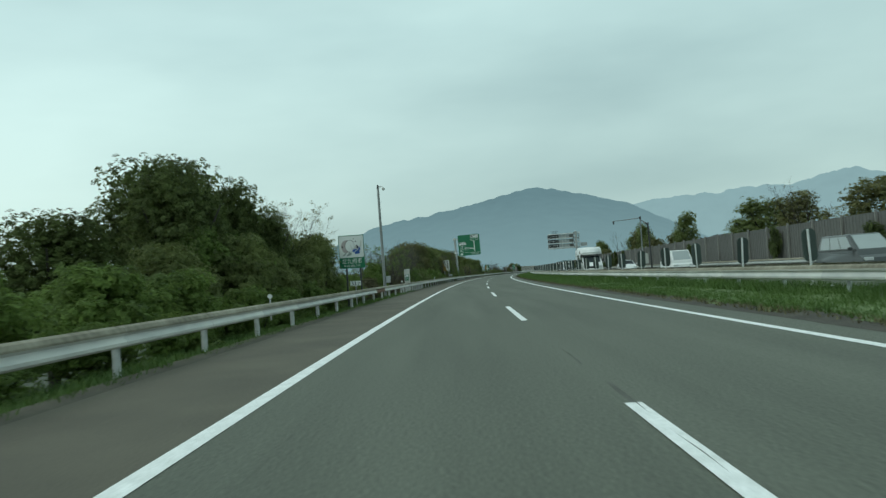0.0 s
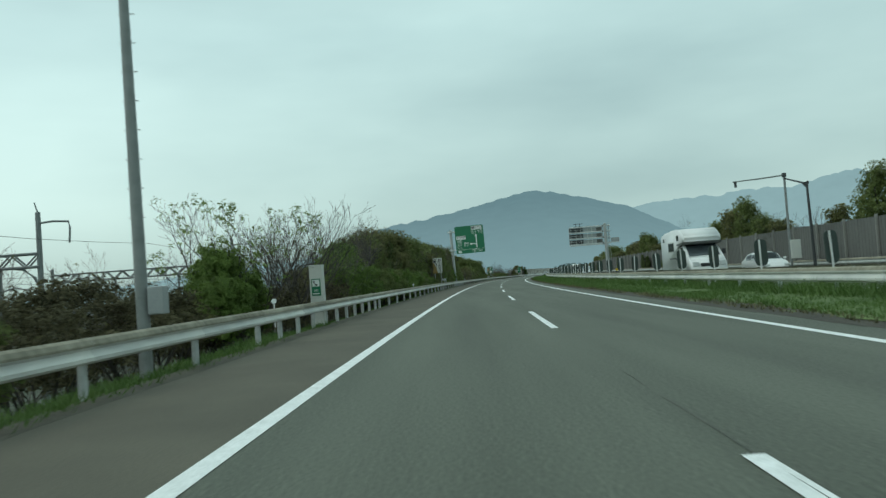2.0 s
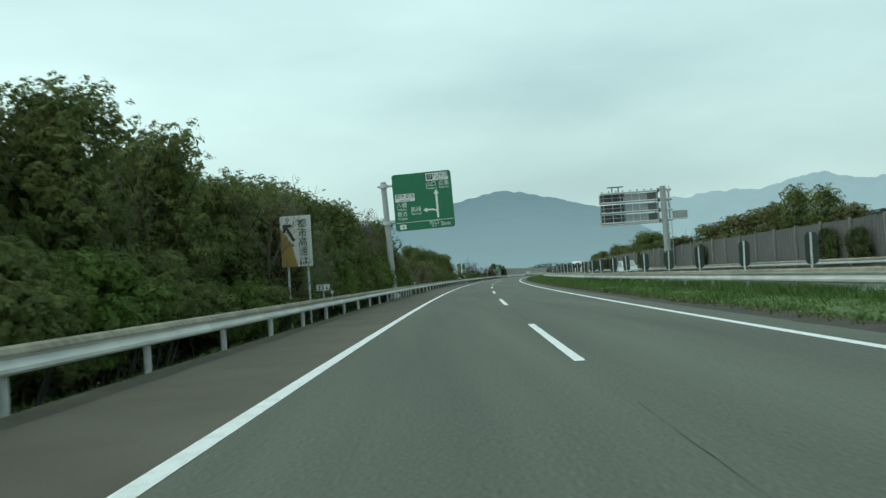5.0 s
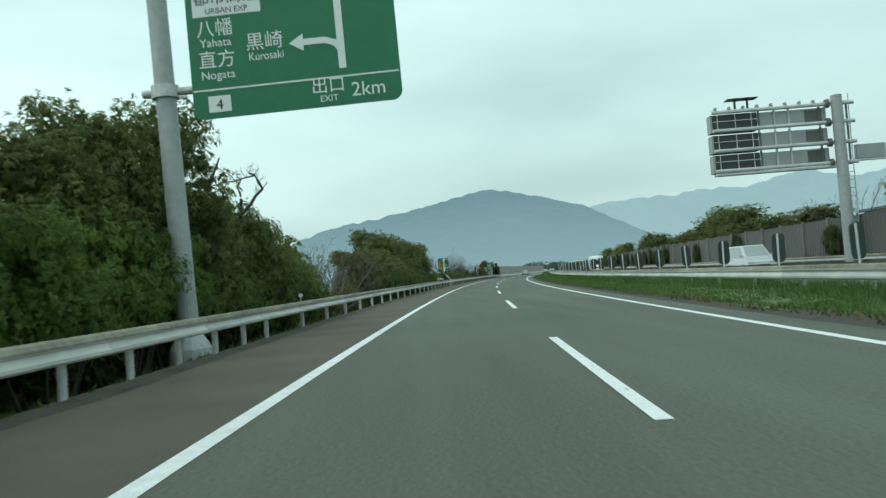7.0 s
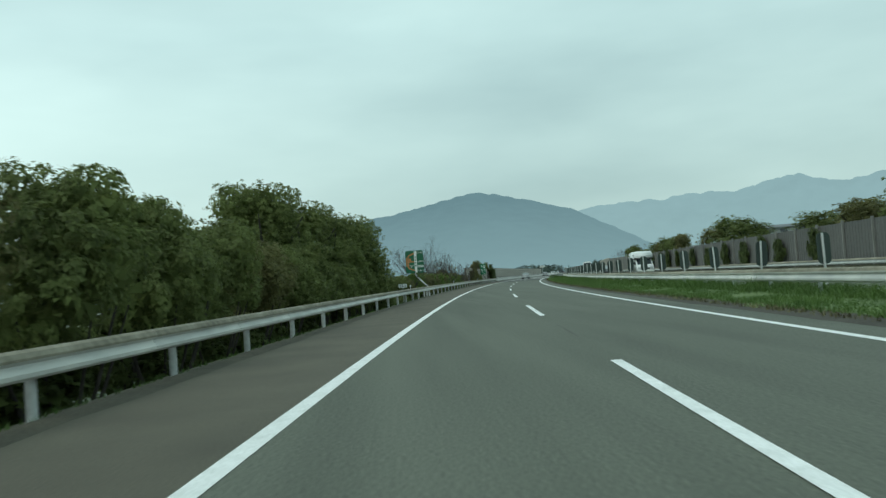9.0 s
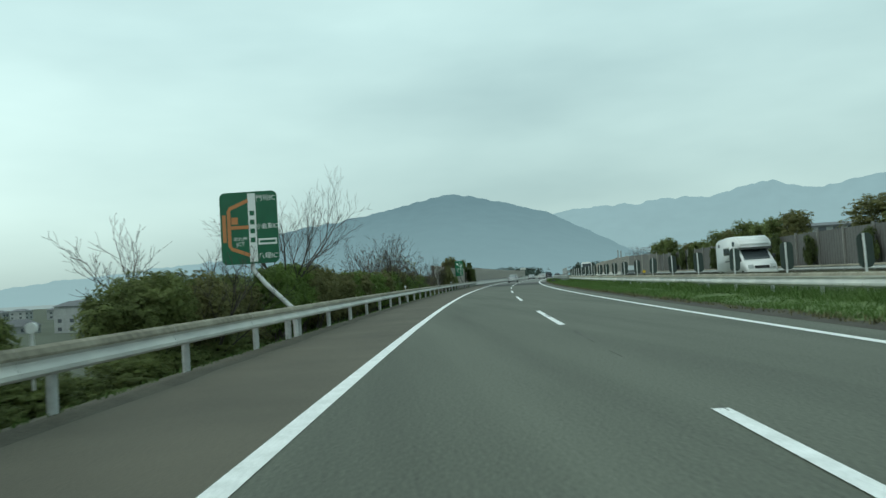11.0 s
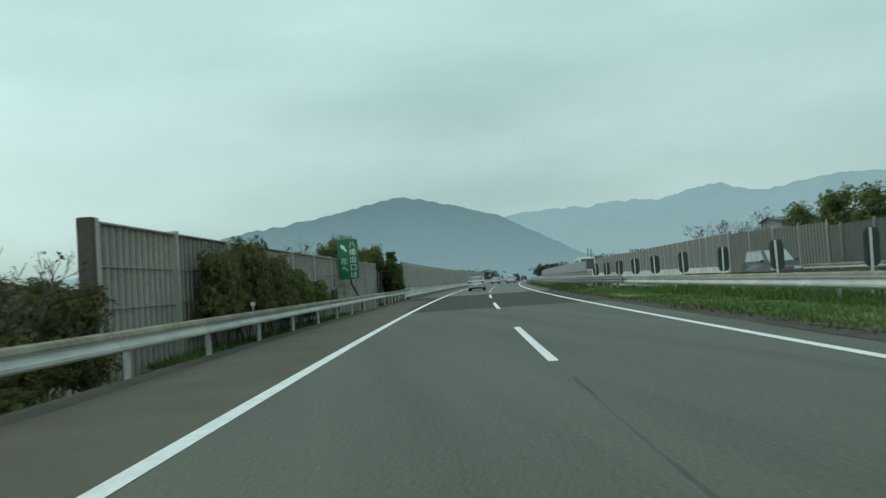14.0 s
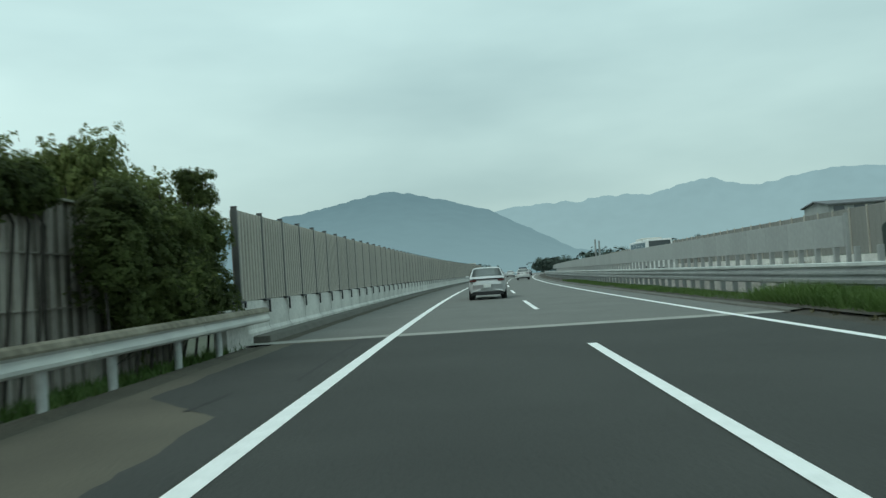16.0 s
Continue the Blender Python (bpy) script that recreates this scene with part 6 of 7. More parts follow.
# the ivy-grown mound of trees at the start
for s, lat, w, d, top in ((30, -9.0, 6.5, 5.5, 5.9), (27.5, -7.2, 5.5, 4.0, 5.3), (33, -7.6, 5.0, 4.0, 5.4), (35, -6.4, 3.8, 3.2, 4.5), (24, -9.8, 5.0, 4.4, 3.6), (36.5, -6.6, 4.0, 3.4, 4.0), (19, -11, 5, 4, 1.8)):
    plant("tree_ivy", s, lat, w, d, top + 1.6, -1.6, "dark ivy-covered tree in a dense mound")
for s, lat, w, d, top in ((28, -5.6, 4.2, 3.0, 2.9), (32, -5.3, 4.0, 2.8, 2.4), (24, -6.2, 4.4, 3.2, 2.5), (36, -5.0, 3.4, 2.4, 2.4), (38.8, -5.4, 3.4, 3.0, 3.4)):
    plant("dark", s, lat, w, d, top + 0.9, -0.9)
for s, lat, w, d, top in ((21, -5.0, 4.0, 2.6, 1.7), (17, -5.2, 4.0, 2.8, 1.8), (12.5, -5.2, 4.2, 2.8, 1.6), (25, -4.4, 3.2, 1.8, 1.2), (30, -4.3, 3.0, 1.6, 1.1), (34, -4.4, 3.0, 1.7, 1.2), (7, -5.2, 5, 3, 1.5), (2, -5.2, 5, 3, 1.5), (15, -4.3, 3.6, 1.7, 0.7), (19.5, -4.3, 3.6, 1.7, 0.75), (23, -4.2, 3.2, 1.6, 0.7), (28, -4.2, 3.2, 1.6, 0.9), (38, -4.3, 3.0, 1.6, 0.9), (11, -4.4, 3.6, 1.7, 0.7), (27, -6.6, 4, 3, 3.0), (31, -6.4, 4, 3, 3.1)):
    plant("light", s, lat, w, d, top + 0.7, -0.7)
plant("tree", 40.5, -5.2, 3.4, 3.0, 4.35, -1.0)
bare_tree(stand(38.6, -6.2, -0.7), 6.1, 4, "thin bare tree above the ivy", 4, 5, BARK, LEAF_OLIVE, 260, 0.45, way=(0.0, -0.05), fork=2.6)
# low growth round the boundary board and the telephone
for s, lat, w, d, top, kind in ((43.5, -5.0, 4.0, 2.4, 1.5, "light"), (47, -5.2, 4.0, 2.4, 1.15, "dark"), (50, -5.2, 3.8, 2.4, 1.55, "light"), (53.2, -5.4, 3.8, 2.4, 1.35, "dark"), (56.5, -5.6, 3.6, 2.4, 1.15, "scrub"), (60, -5.4, 3.8, 2.4, 1.25, "scrub"), (62.5, -5.8, 3.6, 2.6, 1.35, "scrub"), (65.5, -6.0, 3.4, 2.6, 1.0, "olive"),
                              (68.6, -6.0, 3.4, 2.6, 1.25, "scrub"), (70.4, -4.9, 3.2, 1.9, 1.15, "scrub"), (71.2, -6.6, 3.6, 2.2, 1.5, "scrub"), (73.2, -5.4, 3.4, 2.4, 1.35, "scrub"), (75.6, -4.9, 3.2, 2.0, 1.45, "scrub"), (77.6, -5.8, 3.4, 2.4, 1.95, "scrub"), (79.3, -4.5, 2.6, 1.9, 1.35, "scrub"), (80.2, -6.2, 3.6, 2.6, 2.0, "olive"), (81.8, -4.9, 3.4, 2.4, 2.1, "light")):
    plant(kind, s, lat, w, d, top + 0.8, -0.8)
bare_tree(stand(73.0, -4.7, -0.6), 5.5, 21, "wide open-crowned bare tree with fine dark twigs", 7, 5, BARK, spread=0.80, r=0.07, fine=0.9, way=(0.0, 0.06), fork=0.9)
bare_tree(stand(71.9, -5.3, -0.6), 5.2, 24, "bare tree with long upswept dark twigs", 4, 5, BARK, spread=0.6, r=0.06, fine=0.9, way=(-0.05, -0.05))
plant("light", 66.4, -5.6, 3.0, 2.3, 3.4, -0.9, "leafy light green sapling beside the bank")
plant("light", 65.4, -5.2, 2.6, 1.9, 2.4, -0.8)
plant("light", 68.0, -5.3, 2.2, 1.7, 2.5, -0.8)
bare_tree(stand(67.8, -5.6, -0.6), 5.0, 27, "thin sapling with fresh green leaves", 4, 5, BARK, LEAF_LIGHT, 700, 0.45)
bare_tree(stand(83.5, -8.2, -1.6), 5.6, 9, "small bare tree with fine twigs", 3, 5, BARK)
bare_tree(stand(64, -16, -4.0), 7.6, 22, "small bare tree beyond the bank", 2, 5, BARK)
bare_tree(stand(70, -18, -4.5), 7.5, 25, "small bare tree beyond the bank", 3, 5, BARK)
for s, lat, top, seed in ((57, -8, 2.4, 1), (60, -7, 2.6, 2), (63.5, -8.5, 3.0, 3), (66.5, -7.5, 3.0, 4), (69.5, -8.5, 3.2, 5), (61, -11, 4.2, 6), (67, -12, 4.4, 7), (72, -8, 3.6, 8), (76, -8, 3.9, 9), (79, -7, 3.7, 10), (74, -12, 5.0, 11), (75, -6.4, 2.9, 12), (78, -5.6, 2.9, 13), (69, -6.6, 2.6, 14)):
    bare_tree(stand(s, lat, -1.4), top, 400 + seed, "dry leafless brush on the bank", 6, 4, PALE_BARK, LEAF_OLIVE, 30, 0.85, "dry brush", 0.025)
for s, lat, w, top, kind in ((46, -7.4, 4.5, 1.1, "dark"), (50.5, -7.6, 5, 1.2, "olive"), (55, -7.4, 4.8, 1.4, "scrub"), (59.5, -7.6, 4.8, 1.7, "scrub"), (63.5, -7.8, 4.8, 1.8, "scrub"), (68, -8, 4.5, 1.6, "scrub"), (73, -8.4, 4.5, 1.5, "scrub"), (77.5, -8.6, 4.5, 1.8, "scrub")):
    plant(kind, s, lat, w, 3.4, top + 1.8, -1.8, "dull olive scrub on the bank" if kind != "scrub" else "")
for s, lat, top, seed in ((80.6, -6.6, 4.9, 1), (85.0, -6.8, 5.2, 2), (88.6, -7.0, 5.4, 3)):
    bare_tree(stand(s, lat, -1.3), top, 440 + seed, "bare brown tree with dense fine twigs", 7, 5, PALE_BARK, LEAF_OLIVE, 40, 0.7, r=0.045)
# the long hedge bank
for s, w, top in ((81.4, 2.8, 2.4), (83.0, 3.2, 2.95), (85.2, 3.6, 3.4), (87.6, 3.4, 2.75)):
    plant("light", s, -5.2, w, 2.6, top + 0.9, -0.9)
for i in range(18):
    s = 84.5 + 3.0 * i
    plant("light" if veg.random() < 0.6 else "dark", s, -4.6 + veg.uniform(-0.2, 0.2), 4.2, 2.3, (1.85 if s < 128 else 1.1) + 0.35 * veg.random() + 0.8, -0.8)
for i in range(15):
    s = 87 + 3.4 * i
    plant(veg.choice(("dark", "ivy", "dark", "olive")), s, -7.0 + veg.uniform(-0.4, 0.3), 4.6, 3.4, min(4.7, 2.25 + max(0.0, s - 93.5) * 0.27) + veg.uniform(-0.2, 0.2) + 1.3, -1.3)
for s, lat, w, top in ((104, -7.8, 5.0, 4.9), (109.5, -7.6, 5.2, 5.4), (115, -7.4, 5.4, 5.9), (121, -7.0, 5.4, 6.1), (126.5, -6.8, 5.0, 6.0), (131, -6.4, 4.6, 5.7), (137, -6.4, 5.0, 5.2)):
    plant("tree_olive" if int(s) % 3 == 1 else "tree", s, lat, w, w * 0.85, top + 1.2, -1.2)
bare_tree(stand(92.9, -5.0, -0.8), 6.6, 33, "spreading dark bare tree leaning over the hedge", 5, 6, BARK, LEAF_OLIVE, 120, r=0.085, way=(0.0, 0.2), fork=3.3, boughs=((0.0, 1.2, 0.70), (0.1, 2.3, 0.72), (0.0, 0.15, 0.45), (0.3, 1.3, 0.5), (-0.4, 0.7, 0.5)))
bare_tree(stand(92.6, -5.2, -0.8), 5.5, 39, "bare tree leaning back over the hedge", 5, 6, BARK, LEAF_OLIVE, 60, r=0.075, way=(0.0, -0.1), fork=3.0, boughs=((0.0, -1.2, 0.66), (0.1, 0.05, 0.48), (0.0, 0.6, 0.5), (0.3, -0.6, 0.5), (-0.3, -1.7, 0.6)))
bare_tree(stand(97.5, -11.8, -2.6), 8.2, 35, "bare tree with fine twigs", 3, 5, BARK)
bare_tree(stand(89.9, -5.4, -0.8), 4.9, 37, "bare tree with fine twigs", 5, 6, BARK, LEAF_RED, 40, r=0.06, fork=3.0, boughs=((0.0, -1.2, 0.6), (0.1, 0.4, 0.5), (0.2, -0.4, 0.5), (-0.3, -0.8, 0.6), (-0.2, 1.0, 0.5)))
for s, lat, top, seed in ((113, -7.4, 6.2, 1), (128, -6.6, 7.0, 2), (137.5, -5.2, 6.3, 3), (141, -5.6, 6.6, 4)):
    bare_tree(stand(s, lat, -1.2), top, 340 + seed, "pale half-bare tree among evergreens", 4, 5, PALE_BARK, LEAF_OLIVE, 90, 0.5)
plant("tree_olive", 139, -5.0, 3.0, 2.6, 5.0, -0.8)
# dense wood up to the exit sign
for s, lat, w, top in ((142, -6.6, 5.5, 5.6), (147, -6.8, 5.6, 5.8), (151.5, -6.8, 5.2, 6.3), (156, -6.7, 4.8, 6.1), (160.6, -7.8, 5.0, 6.0), (163.6, -7.4, 4.4, 5.4), (165, -6.6, 4.8, 4.0), (154.4, -5.8, 5.2, 5.9), (158.6, -5.8, 4.8, 5.7), (169.5, -6.4, 4.4, 4.7), (172.0, -6.4, 4.6, 5.7), (174.6, -5.5, 4.2, 6.2), (177, -5.8, 3.6, 4.2), (148, -10, 6, 6.2), (155, -9.6, 6, 6.0)):
    plant("tree", s, lat, w, w * 0.9, top + 1.2, -1.2)
for i in range(16):
    s = 140.5 + 2.9 * i
    plant(veg.choice(("dark", "light", "light")), s, -4.7 + veg.uniform(-0.25, 0.1), 3.8, 2.3, 2.3 + veg.uniform(-0.4, 0.5) - (0.7 if s > 174 else 0) + 0.8, -0.8)
bare_tree(stand(161.4, -4.7, -0.6), 6.7, 41, "half-bare tree with pale twigs among evergreens", 7, 6, PALE_BARK, LEAF_OLIVE, 420, fork=2.6, r=0.06, boughs=((0.0, 0.0, 0.6), (0.1, -0.5, 0.6), (0.2, 0.5, 0.6), (-0.2, 0.3, 0.55), (0.1, -0.9, 0.55), (0.0, 0.9, 0.5), (-0.3, -0.3, 0.55)))
# a dead trunk whose crooked limb hooks out over the hedge
snag = thing("dead_tree", stand(178.0, -4.9, -0.2), "dead dark snag with a crooked hooked limb", "tree", "bare trees")
bm = bmesh.new()
tube(bm, [(-0.6, 0.9, -0.7), (-0.5, 0.8, 1.6), (-0.2, 0.5, 3.0), (0.24, 0.05, 3.8), (0.28, 0.0, 4.25)], [0.12, 0.10, 0.08, 0.06, 0.045], 9)
part("trunk", bm, BARK, snag)
rng = random.Random(43)
for points, radii in (([(0.26, 0, 3.75), (0.55, 0.05, 4.05), (0.72, 0.0, 4.28), (0.95, 0.05, 4.5), (0.86, -0.05, 4.72), (0.74, 0.0, 4.95), (0.55, 0.05, 5.02)], [0.055, 0.05, 0.045, 0.045, 0.05, 0.04, 0.018]),
                      ([(0.72, 0.0, 4.92), (0.45, 0.1, 4.9), (0.1, 0.1, 4.82), (-0.3, 0.2, 4.8), (-0.8, 0.2, 4.7)], [0.03, 0.024, 0.022, 0.018, 0.01]),
                      ([(0.28, 0, 4.3), (0.2, 0.0, 4.6), (0.3, 0.1, 4.85), (0.28, 0.1, 5.0)], [0.03, 0.02, 0.014, 0.008]),
                      ([(-0.15, 0.45, 3.1), (-0.25, 0.2, 3.9), (-0.3, 0.1, 4.5), (-0.6, 0.2, 4.9)], [0.05, 0.04, 0.03, 0.012])):
    bm = bmesh.new()
    tube(bm, points, radii, 7)
    for i in range(1, len(points)):
        for k in range(2):
            d = Vector((rng.uniform(-1, 1), rng.uniform(-0.6, 0.6), rng.uniform(-0.2, 1))).normalized()
            limb(bm, rng, Vector(points[i]), d, rng.uniform(0.15, 0.4), 0.012, 1, [])
    part("limb", bm, BARK, snag)
plant("tree_ivy", 179.3, -5.3, 2.8, 2.8, 5.1, -1.2, "dark evergreen tree under the dead snag")
for s, w, top in ((180, 4.0, 3.3), (183.2, 3.8, 2.9), (185.4, 3.0, 2.0)):
    plant("dark", s, -5.0, w, 3.2, top + 0.9, -0.9)
plant("dark", 187.9, -5.5, 3.0, 2.4, 3.4, -0.9)
# thinner stretch with a view over the town
bare_tree(stand(192.6, -5.3, -0.9), 4.6, 51, "wide bare tree with pale twigs", 4, 6, PALE_BARK, spread=0.55, r=0.075, way=(0.0, 0.35))
bare_tree(stand(192.2, -5.4, -0.9), 4.2, 52, "pale bare tree leaning over the bank", 3, 6, PALE_BARK, spread=0.45, r=0.07, way=(0.0, 0.05))
bare_tree(stand(198.5, -6.6, -1.3), 4.0, 53, "bare tree with pale twigs", 3, 5, PALE_BARK, spread=0.4)
for s, lat, w, top, kind in ((190, -5.6, 3.4, 0.6, "olive"), (194, -5.2, 3.0, 0.8, "dark"), (198, -5.2, 3.4, 1.0, "olive")):
    plant(kind, s, lat, w, 2.4, top + 0.9, -0.9)
for s, lat, w, top, kind in ((202.5, -5.4, 4.2, 3.2, "olive"), (206.5, -5.2, 4.0, 3.0, "olive"), (210, -4.9, 4.0, 3.3, "dark"), (214, -4.9, 4.0, 3.2, "dark"), (218, -5.2, 4.2, 3.0, "dark"), (222, -5.4, 4.4, 2.6, "olive"), (226, -5.4, 4.4, 2.6, "dark"), (230, -5.2, 4.4, 2.8, "dark")):
    plant(kind, s, lat, w, 3.2, top + 1.0, -1.0)
bare_tree(stand(202, -6.2, -1.0), 4.6, 55, "russet half-bare tree over the bushes", 3, 5, BARK, LEAF_OLIVE, 220)
# big dark trees before the distance plate
for s, lat, w, top in ((231, -7.2, 5.5, 5.6), (236, -6.8, 5.5, 5.3), (240.5, -6.4, 5.2, 5.25), (243.8, -5.8, 4.8, 5.15), (247.0, -5.6, 4.0, 4.9), (238, -9.8, 6, 6.6)):
    plant("tree", s, lat, w, w * 0.85, top + 1.2, -1.2)
for s, w, top in ((234, 3.8, 2.2), (237.5, 3.8, 2.2), (241, 3.6, 2.4), (244.5, 3.0, 2.2)):
    plant("dark", s, -4.9, w, 2.4, top + 0.9, -0.9)
# low hedge with bare trees
for s, lat, w, top, kind in ((249.8, -5.6, 3.0, 2.1, "dark"), (251.8, -5.8, 2.6, 1.3, "dark"), (253.6, -6.4, 3.0, 0.5, "dark"), (257.0, -5.1, 3.4, 1.6, "dark"), (260.0, -5.4, 3.6, 1.65, "olive"), (263.0, -5.6, 3.6, 1.6, "dark"), (259.5, -5.0, 3.0, 1.4, "olive"), (262.5, -5.0, 2.8, 1.3, "olive")):
    plant(kind, s, lat, w, 2.4, top + 0.9, -0.9)
for i in range(13):
    s = 264.8 + 2.8 * i
    plant("light" if veg.random() < 0.45 else "olive", s, -4.6 + veg.uniform(-0.15, 0.15), 3.8, 2.0, 1.82 + veg.uniform(-0.12, 0.22) + 0.8, -0.8)
for i in range(8):
    s = 300 + 2.9 * i
    plant(veg.choice(("light", "light", "olive")), s, -5.0 + veg.uniform(-0.3, 0.3), 3.8, 2.4, 1.5 + veg.uniform(-0.3, 0.3) - (0.6 if s > 314 else 0) + 0.9, -0.9)
for i in range(8):
    plant("dark", 245 + 2.4 * i, -4.5, 3.2, 1.7, 1.0, -0.85, "low dark scrub on the bank under the guard rail")
bare_tree(stand(259.5, -5.2, -0.9), 4.2, 61, "leaning bare tree behind the map sign", 4, 5, BARK, spread=0.9)
bare_tree(stand(267.4, -4.7, -0.4), 5.8, 63, "bare tree with a broad fan of dark limbs", 8, 6, BARK, spread=1.15, r=0.07, fine=0.9, way=(0.05, 0.12), fork=2.2)
bare_tree(stand(284.5, -5.1, -0.9), 4.1, 65, "small bare tree behind the hedge", 1, 5, BARK, LEAF_RED, 10, 0.25, r=0.05)
bare_tree(stand(295.3, -5.5, -0.9), 5.6, 67, "bare tree hung with dry pods", 8, 5, BARK, LEAF_RED, 200, 0.5)
bare_tree(stand(299.2, -6.0, -1.2), 4.9, 69, "bare tree with twisted limbs", 5, 5, BARK, LEAF_RED, 140, 0.5)
bare_tree(stand(302.6, -5.8, -1.0), 5.0, 76, "bare tree with twisted limbs", 4, 5, BARK, LEAF_RED, 120, 0.4)
plant("olive", 305.4, -6.0, 2.8, 2.2, 3.4, -0.9)
bare_tree(stand(305.6, -6.0, -1.0), 4.7, 70, "slender half-leaved olive tree", 5, 5, BARK, LEAF_OLIVE, 900, 0.45)
plant("olive", 309.5, -5.6, 3.2, 2.6, 2.9, -0.9)
bare_tree(stand(312.2, -4.6, -0.8), 4.25, 71, "bare tree hung with dark seed pods", 7, 5, BARK, LEAF_RED, 170, 0.5, r=0.045)
bare_tree(stand(321.5, -6.4, -1.2), 3.6, 73, "bare tree behind the barrier's end", 2, 5, BARK, LEAF_RED, 60)
# growth before and behind the corrugated barrier
for s, w, top in ((328.8, 3.0, 2.3), (331.2, 3.6, 2.65), (334.4, 3.8, 2.35), (337.6, 3.4, 1.9), (340.4, 2.8, 1.5)):
    plant("olive" if top > 2.25 else "dark", s, -3.65, w, 1.3, top + 0.4, -0.4, "leafy bush growing against the corrugated barrier")
plant("dark", 345.8, -3.8, 1.0, 0.5, 1.4, -0.3, "small bush against the corrugated barrier")
for s, lat, w, top in ((316.5, -5.6, 3.4, 1.5), (319.3, -5.4, 3.2, 1.7), (321.6, -4.9, 2.6, 1.6), (322.9, -4.75, 1.8, 1.5), (320.6, -6.6, 4, 1.6)):
    plant("olive", s, lat, w, 2.4, top + 0.9, -0.9)
bare_tree(stand(320.4, -5.4, -0.9), 3.3, 74, "bush of bare twigs with pinkish buds", 6, 4, PALE_BARK, LEAF_RED, 120, 0.7, r=0.03)
for s, lat, w, top in ((358.6, -6.4, 4.8, 3.9), (361.5, -6.2, 4.6, 4.5), (364.6, -6.2, 4.4, 4.3), (367.6, -6.2, 4.0, 3.9), (370.2, -6.2, 3.6, 4.0), (372.6, -5.6, 2.6, 3.9)):
    plant("tree_olive" if s < 362 else "tree", s, lat, w, 2.5, top + 1.2, -1.2, "leafy tree rising behind the corrugated barrier")
bare_tree(stand(369.2, -5.2, -1.2), 5.9, 83, "thinly leaved tree standing above the ivy", 5, 5, BARK, LEAF, 1500, 0.26, leaf_size=0.05)
plant("tree", 369.6, -5.3, 2.7, 2.2, 5.35, -1.2, "leafy tree rising behind the corrugated barrier")
plant("tree", 371.2, -5.2, 2.4, 2.0, 5.0, -1.2, "leafy tree rising behind the corrugated barrier")
for q, top, seed in ((347.8, 4.3, 1), (350.6, 4.4, 2)):
    bare_tree(stand(q, -6.3, -1.0), top + 0.3, 460 + seed, "russet half-bare bush tree behind the barrier", 6, 5, BARK, LEAF_RED, 420, 0.34, r=0.04)
bare_tree(stand(357.4, -6.6, -1.0), 5.8, 81, "russet half-bare tree behind the barrier", 5, 6, BARK, LEAF_RED, 420, 0.4)


def creeper(s0, s1, lat, low, high, bulge, count, seed, label):
    """Ivy that hangs over the barrier in one dense sheet with a lumpy face."""
    rng = random.Random(seed)
    t = thing("ivy", stand(s0, lat), label, "ivy")
    masses = []
    y = 0.25
    while y < s1 - s0 - 0.2:
        edge = min(1.0, (y + 0.3) / 1.2)
        bottom = low + (high - low) * 0.45 * (1 - edge)
        z = bottom + 0.35
        while z < high - 0.25:
            k = rng.uniform(0.75, 1.15)
            masses.append(((rng.uniform(-0.1, 0.12), y + rng.uniform(-0.15, 0.15), z + rng.uniform(-0.12, 0.12)), (bulge * k, 0.55 * k, 0.46 * k)))
            z += 0.5
        y += 0.55
    part("foliage", leaf_mesh("foliage", masses, count, 0.038, LEAF_DARK, seed, shell=(0.88, 1.02)), parent=t)
    bm = bmesh.new()
    for i in range(7):
        y = (s1 - s0) * (i + 0.5) / 7
        tube(bm, [(-0.1, y, -0.3), (0.05, y + rng.uniform(-0.3, 0.3), low), (-0.1, y + rng.uniform(-0.4, 0.4), high)], [0.03, 0.025, 0.012], 5)
    part("stem", mesh_of("stem", bm, BARK), parent=t)


creeper(366.8, 371.7, -3.60, 0.50, 3.0, 0.42, 64000, 5, "dense dark ivy hanging over the barrier's end")
creeper(364.2, 366.8, -4.25, 2.28, 3.0, 0.26, 12000, 6, "dark ivy spilling over the barrier's top")
plant("ivy", 372.3, -4.1, 1.5, 1.0, 1.25, 2.6, "dark bush top growing out of the ivy")

# shady undergrowth behind the hedges
for s0, s1 in ((84, 186), (200, 246), (262, 322)):
    s = s0
    while s < s1:
        plant("low_ivy", s, -6.0 + veg.uniform(-0.2, 0.2), 4.8, 2.4, 2.2, -1.5, "dark undergrowth on the bank behind the hedge")
        s += 3.6

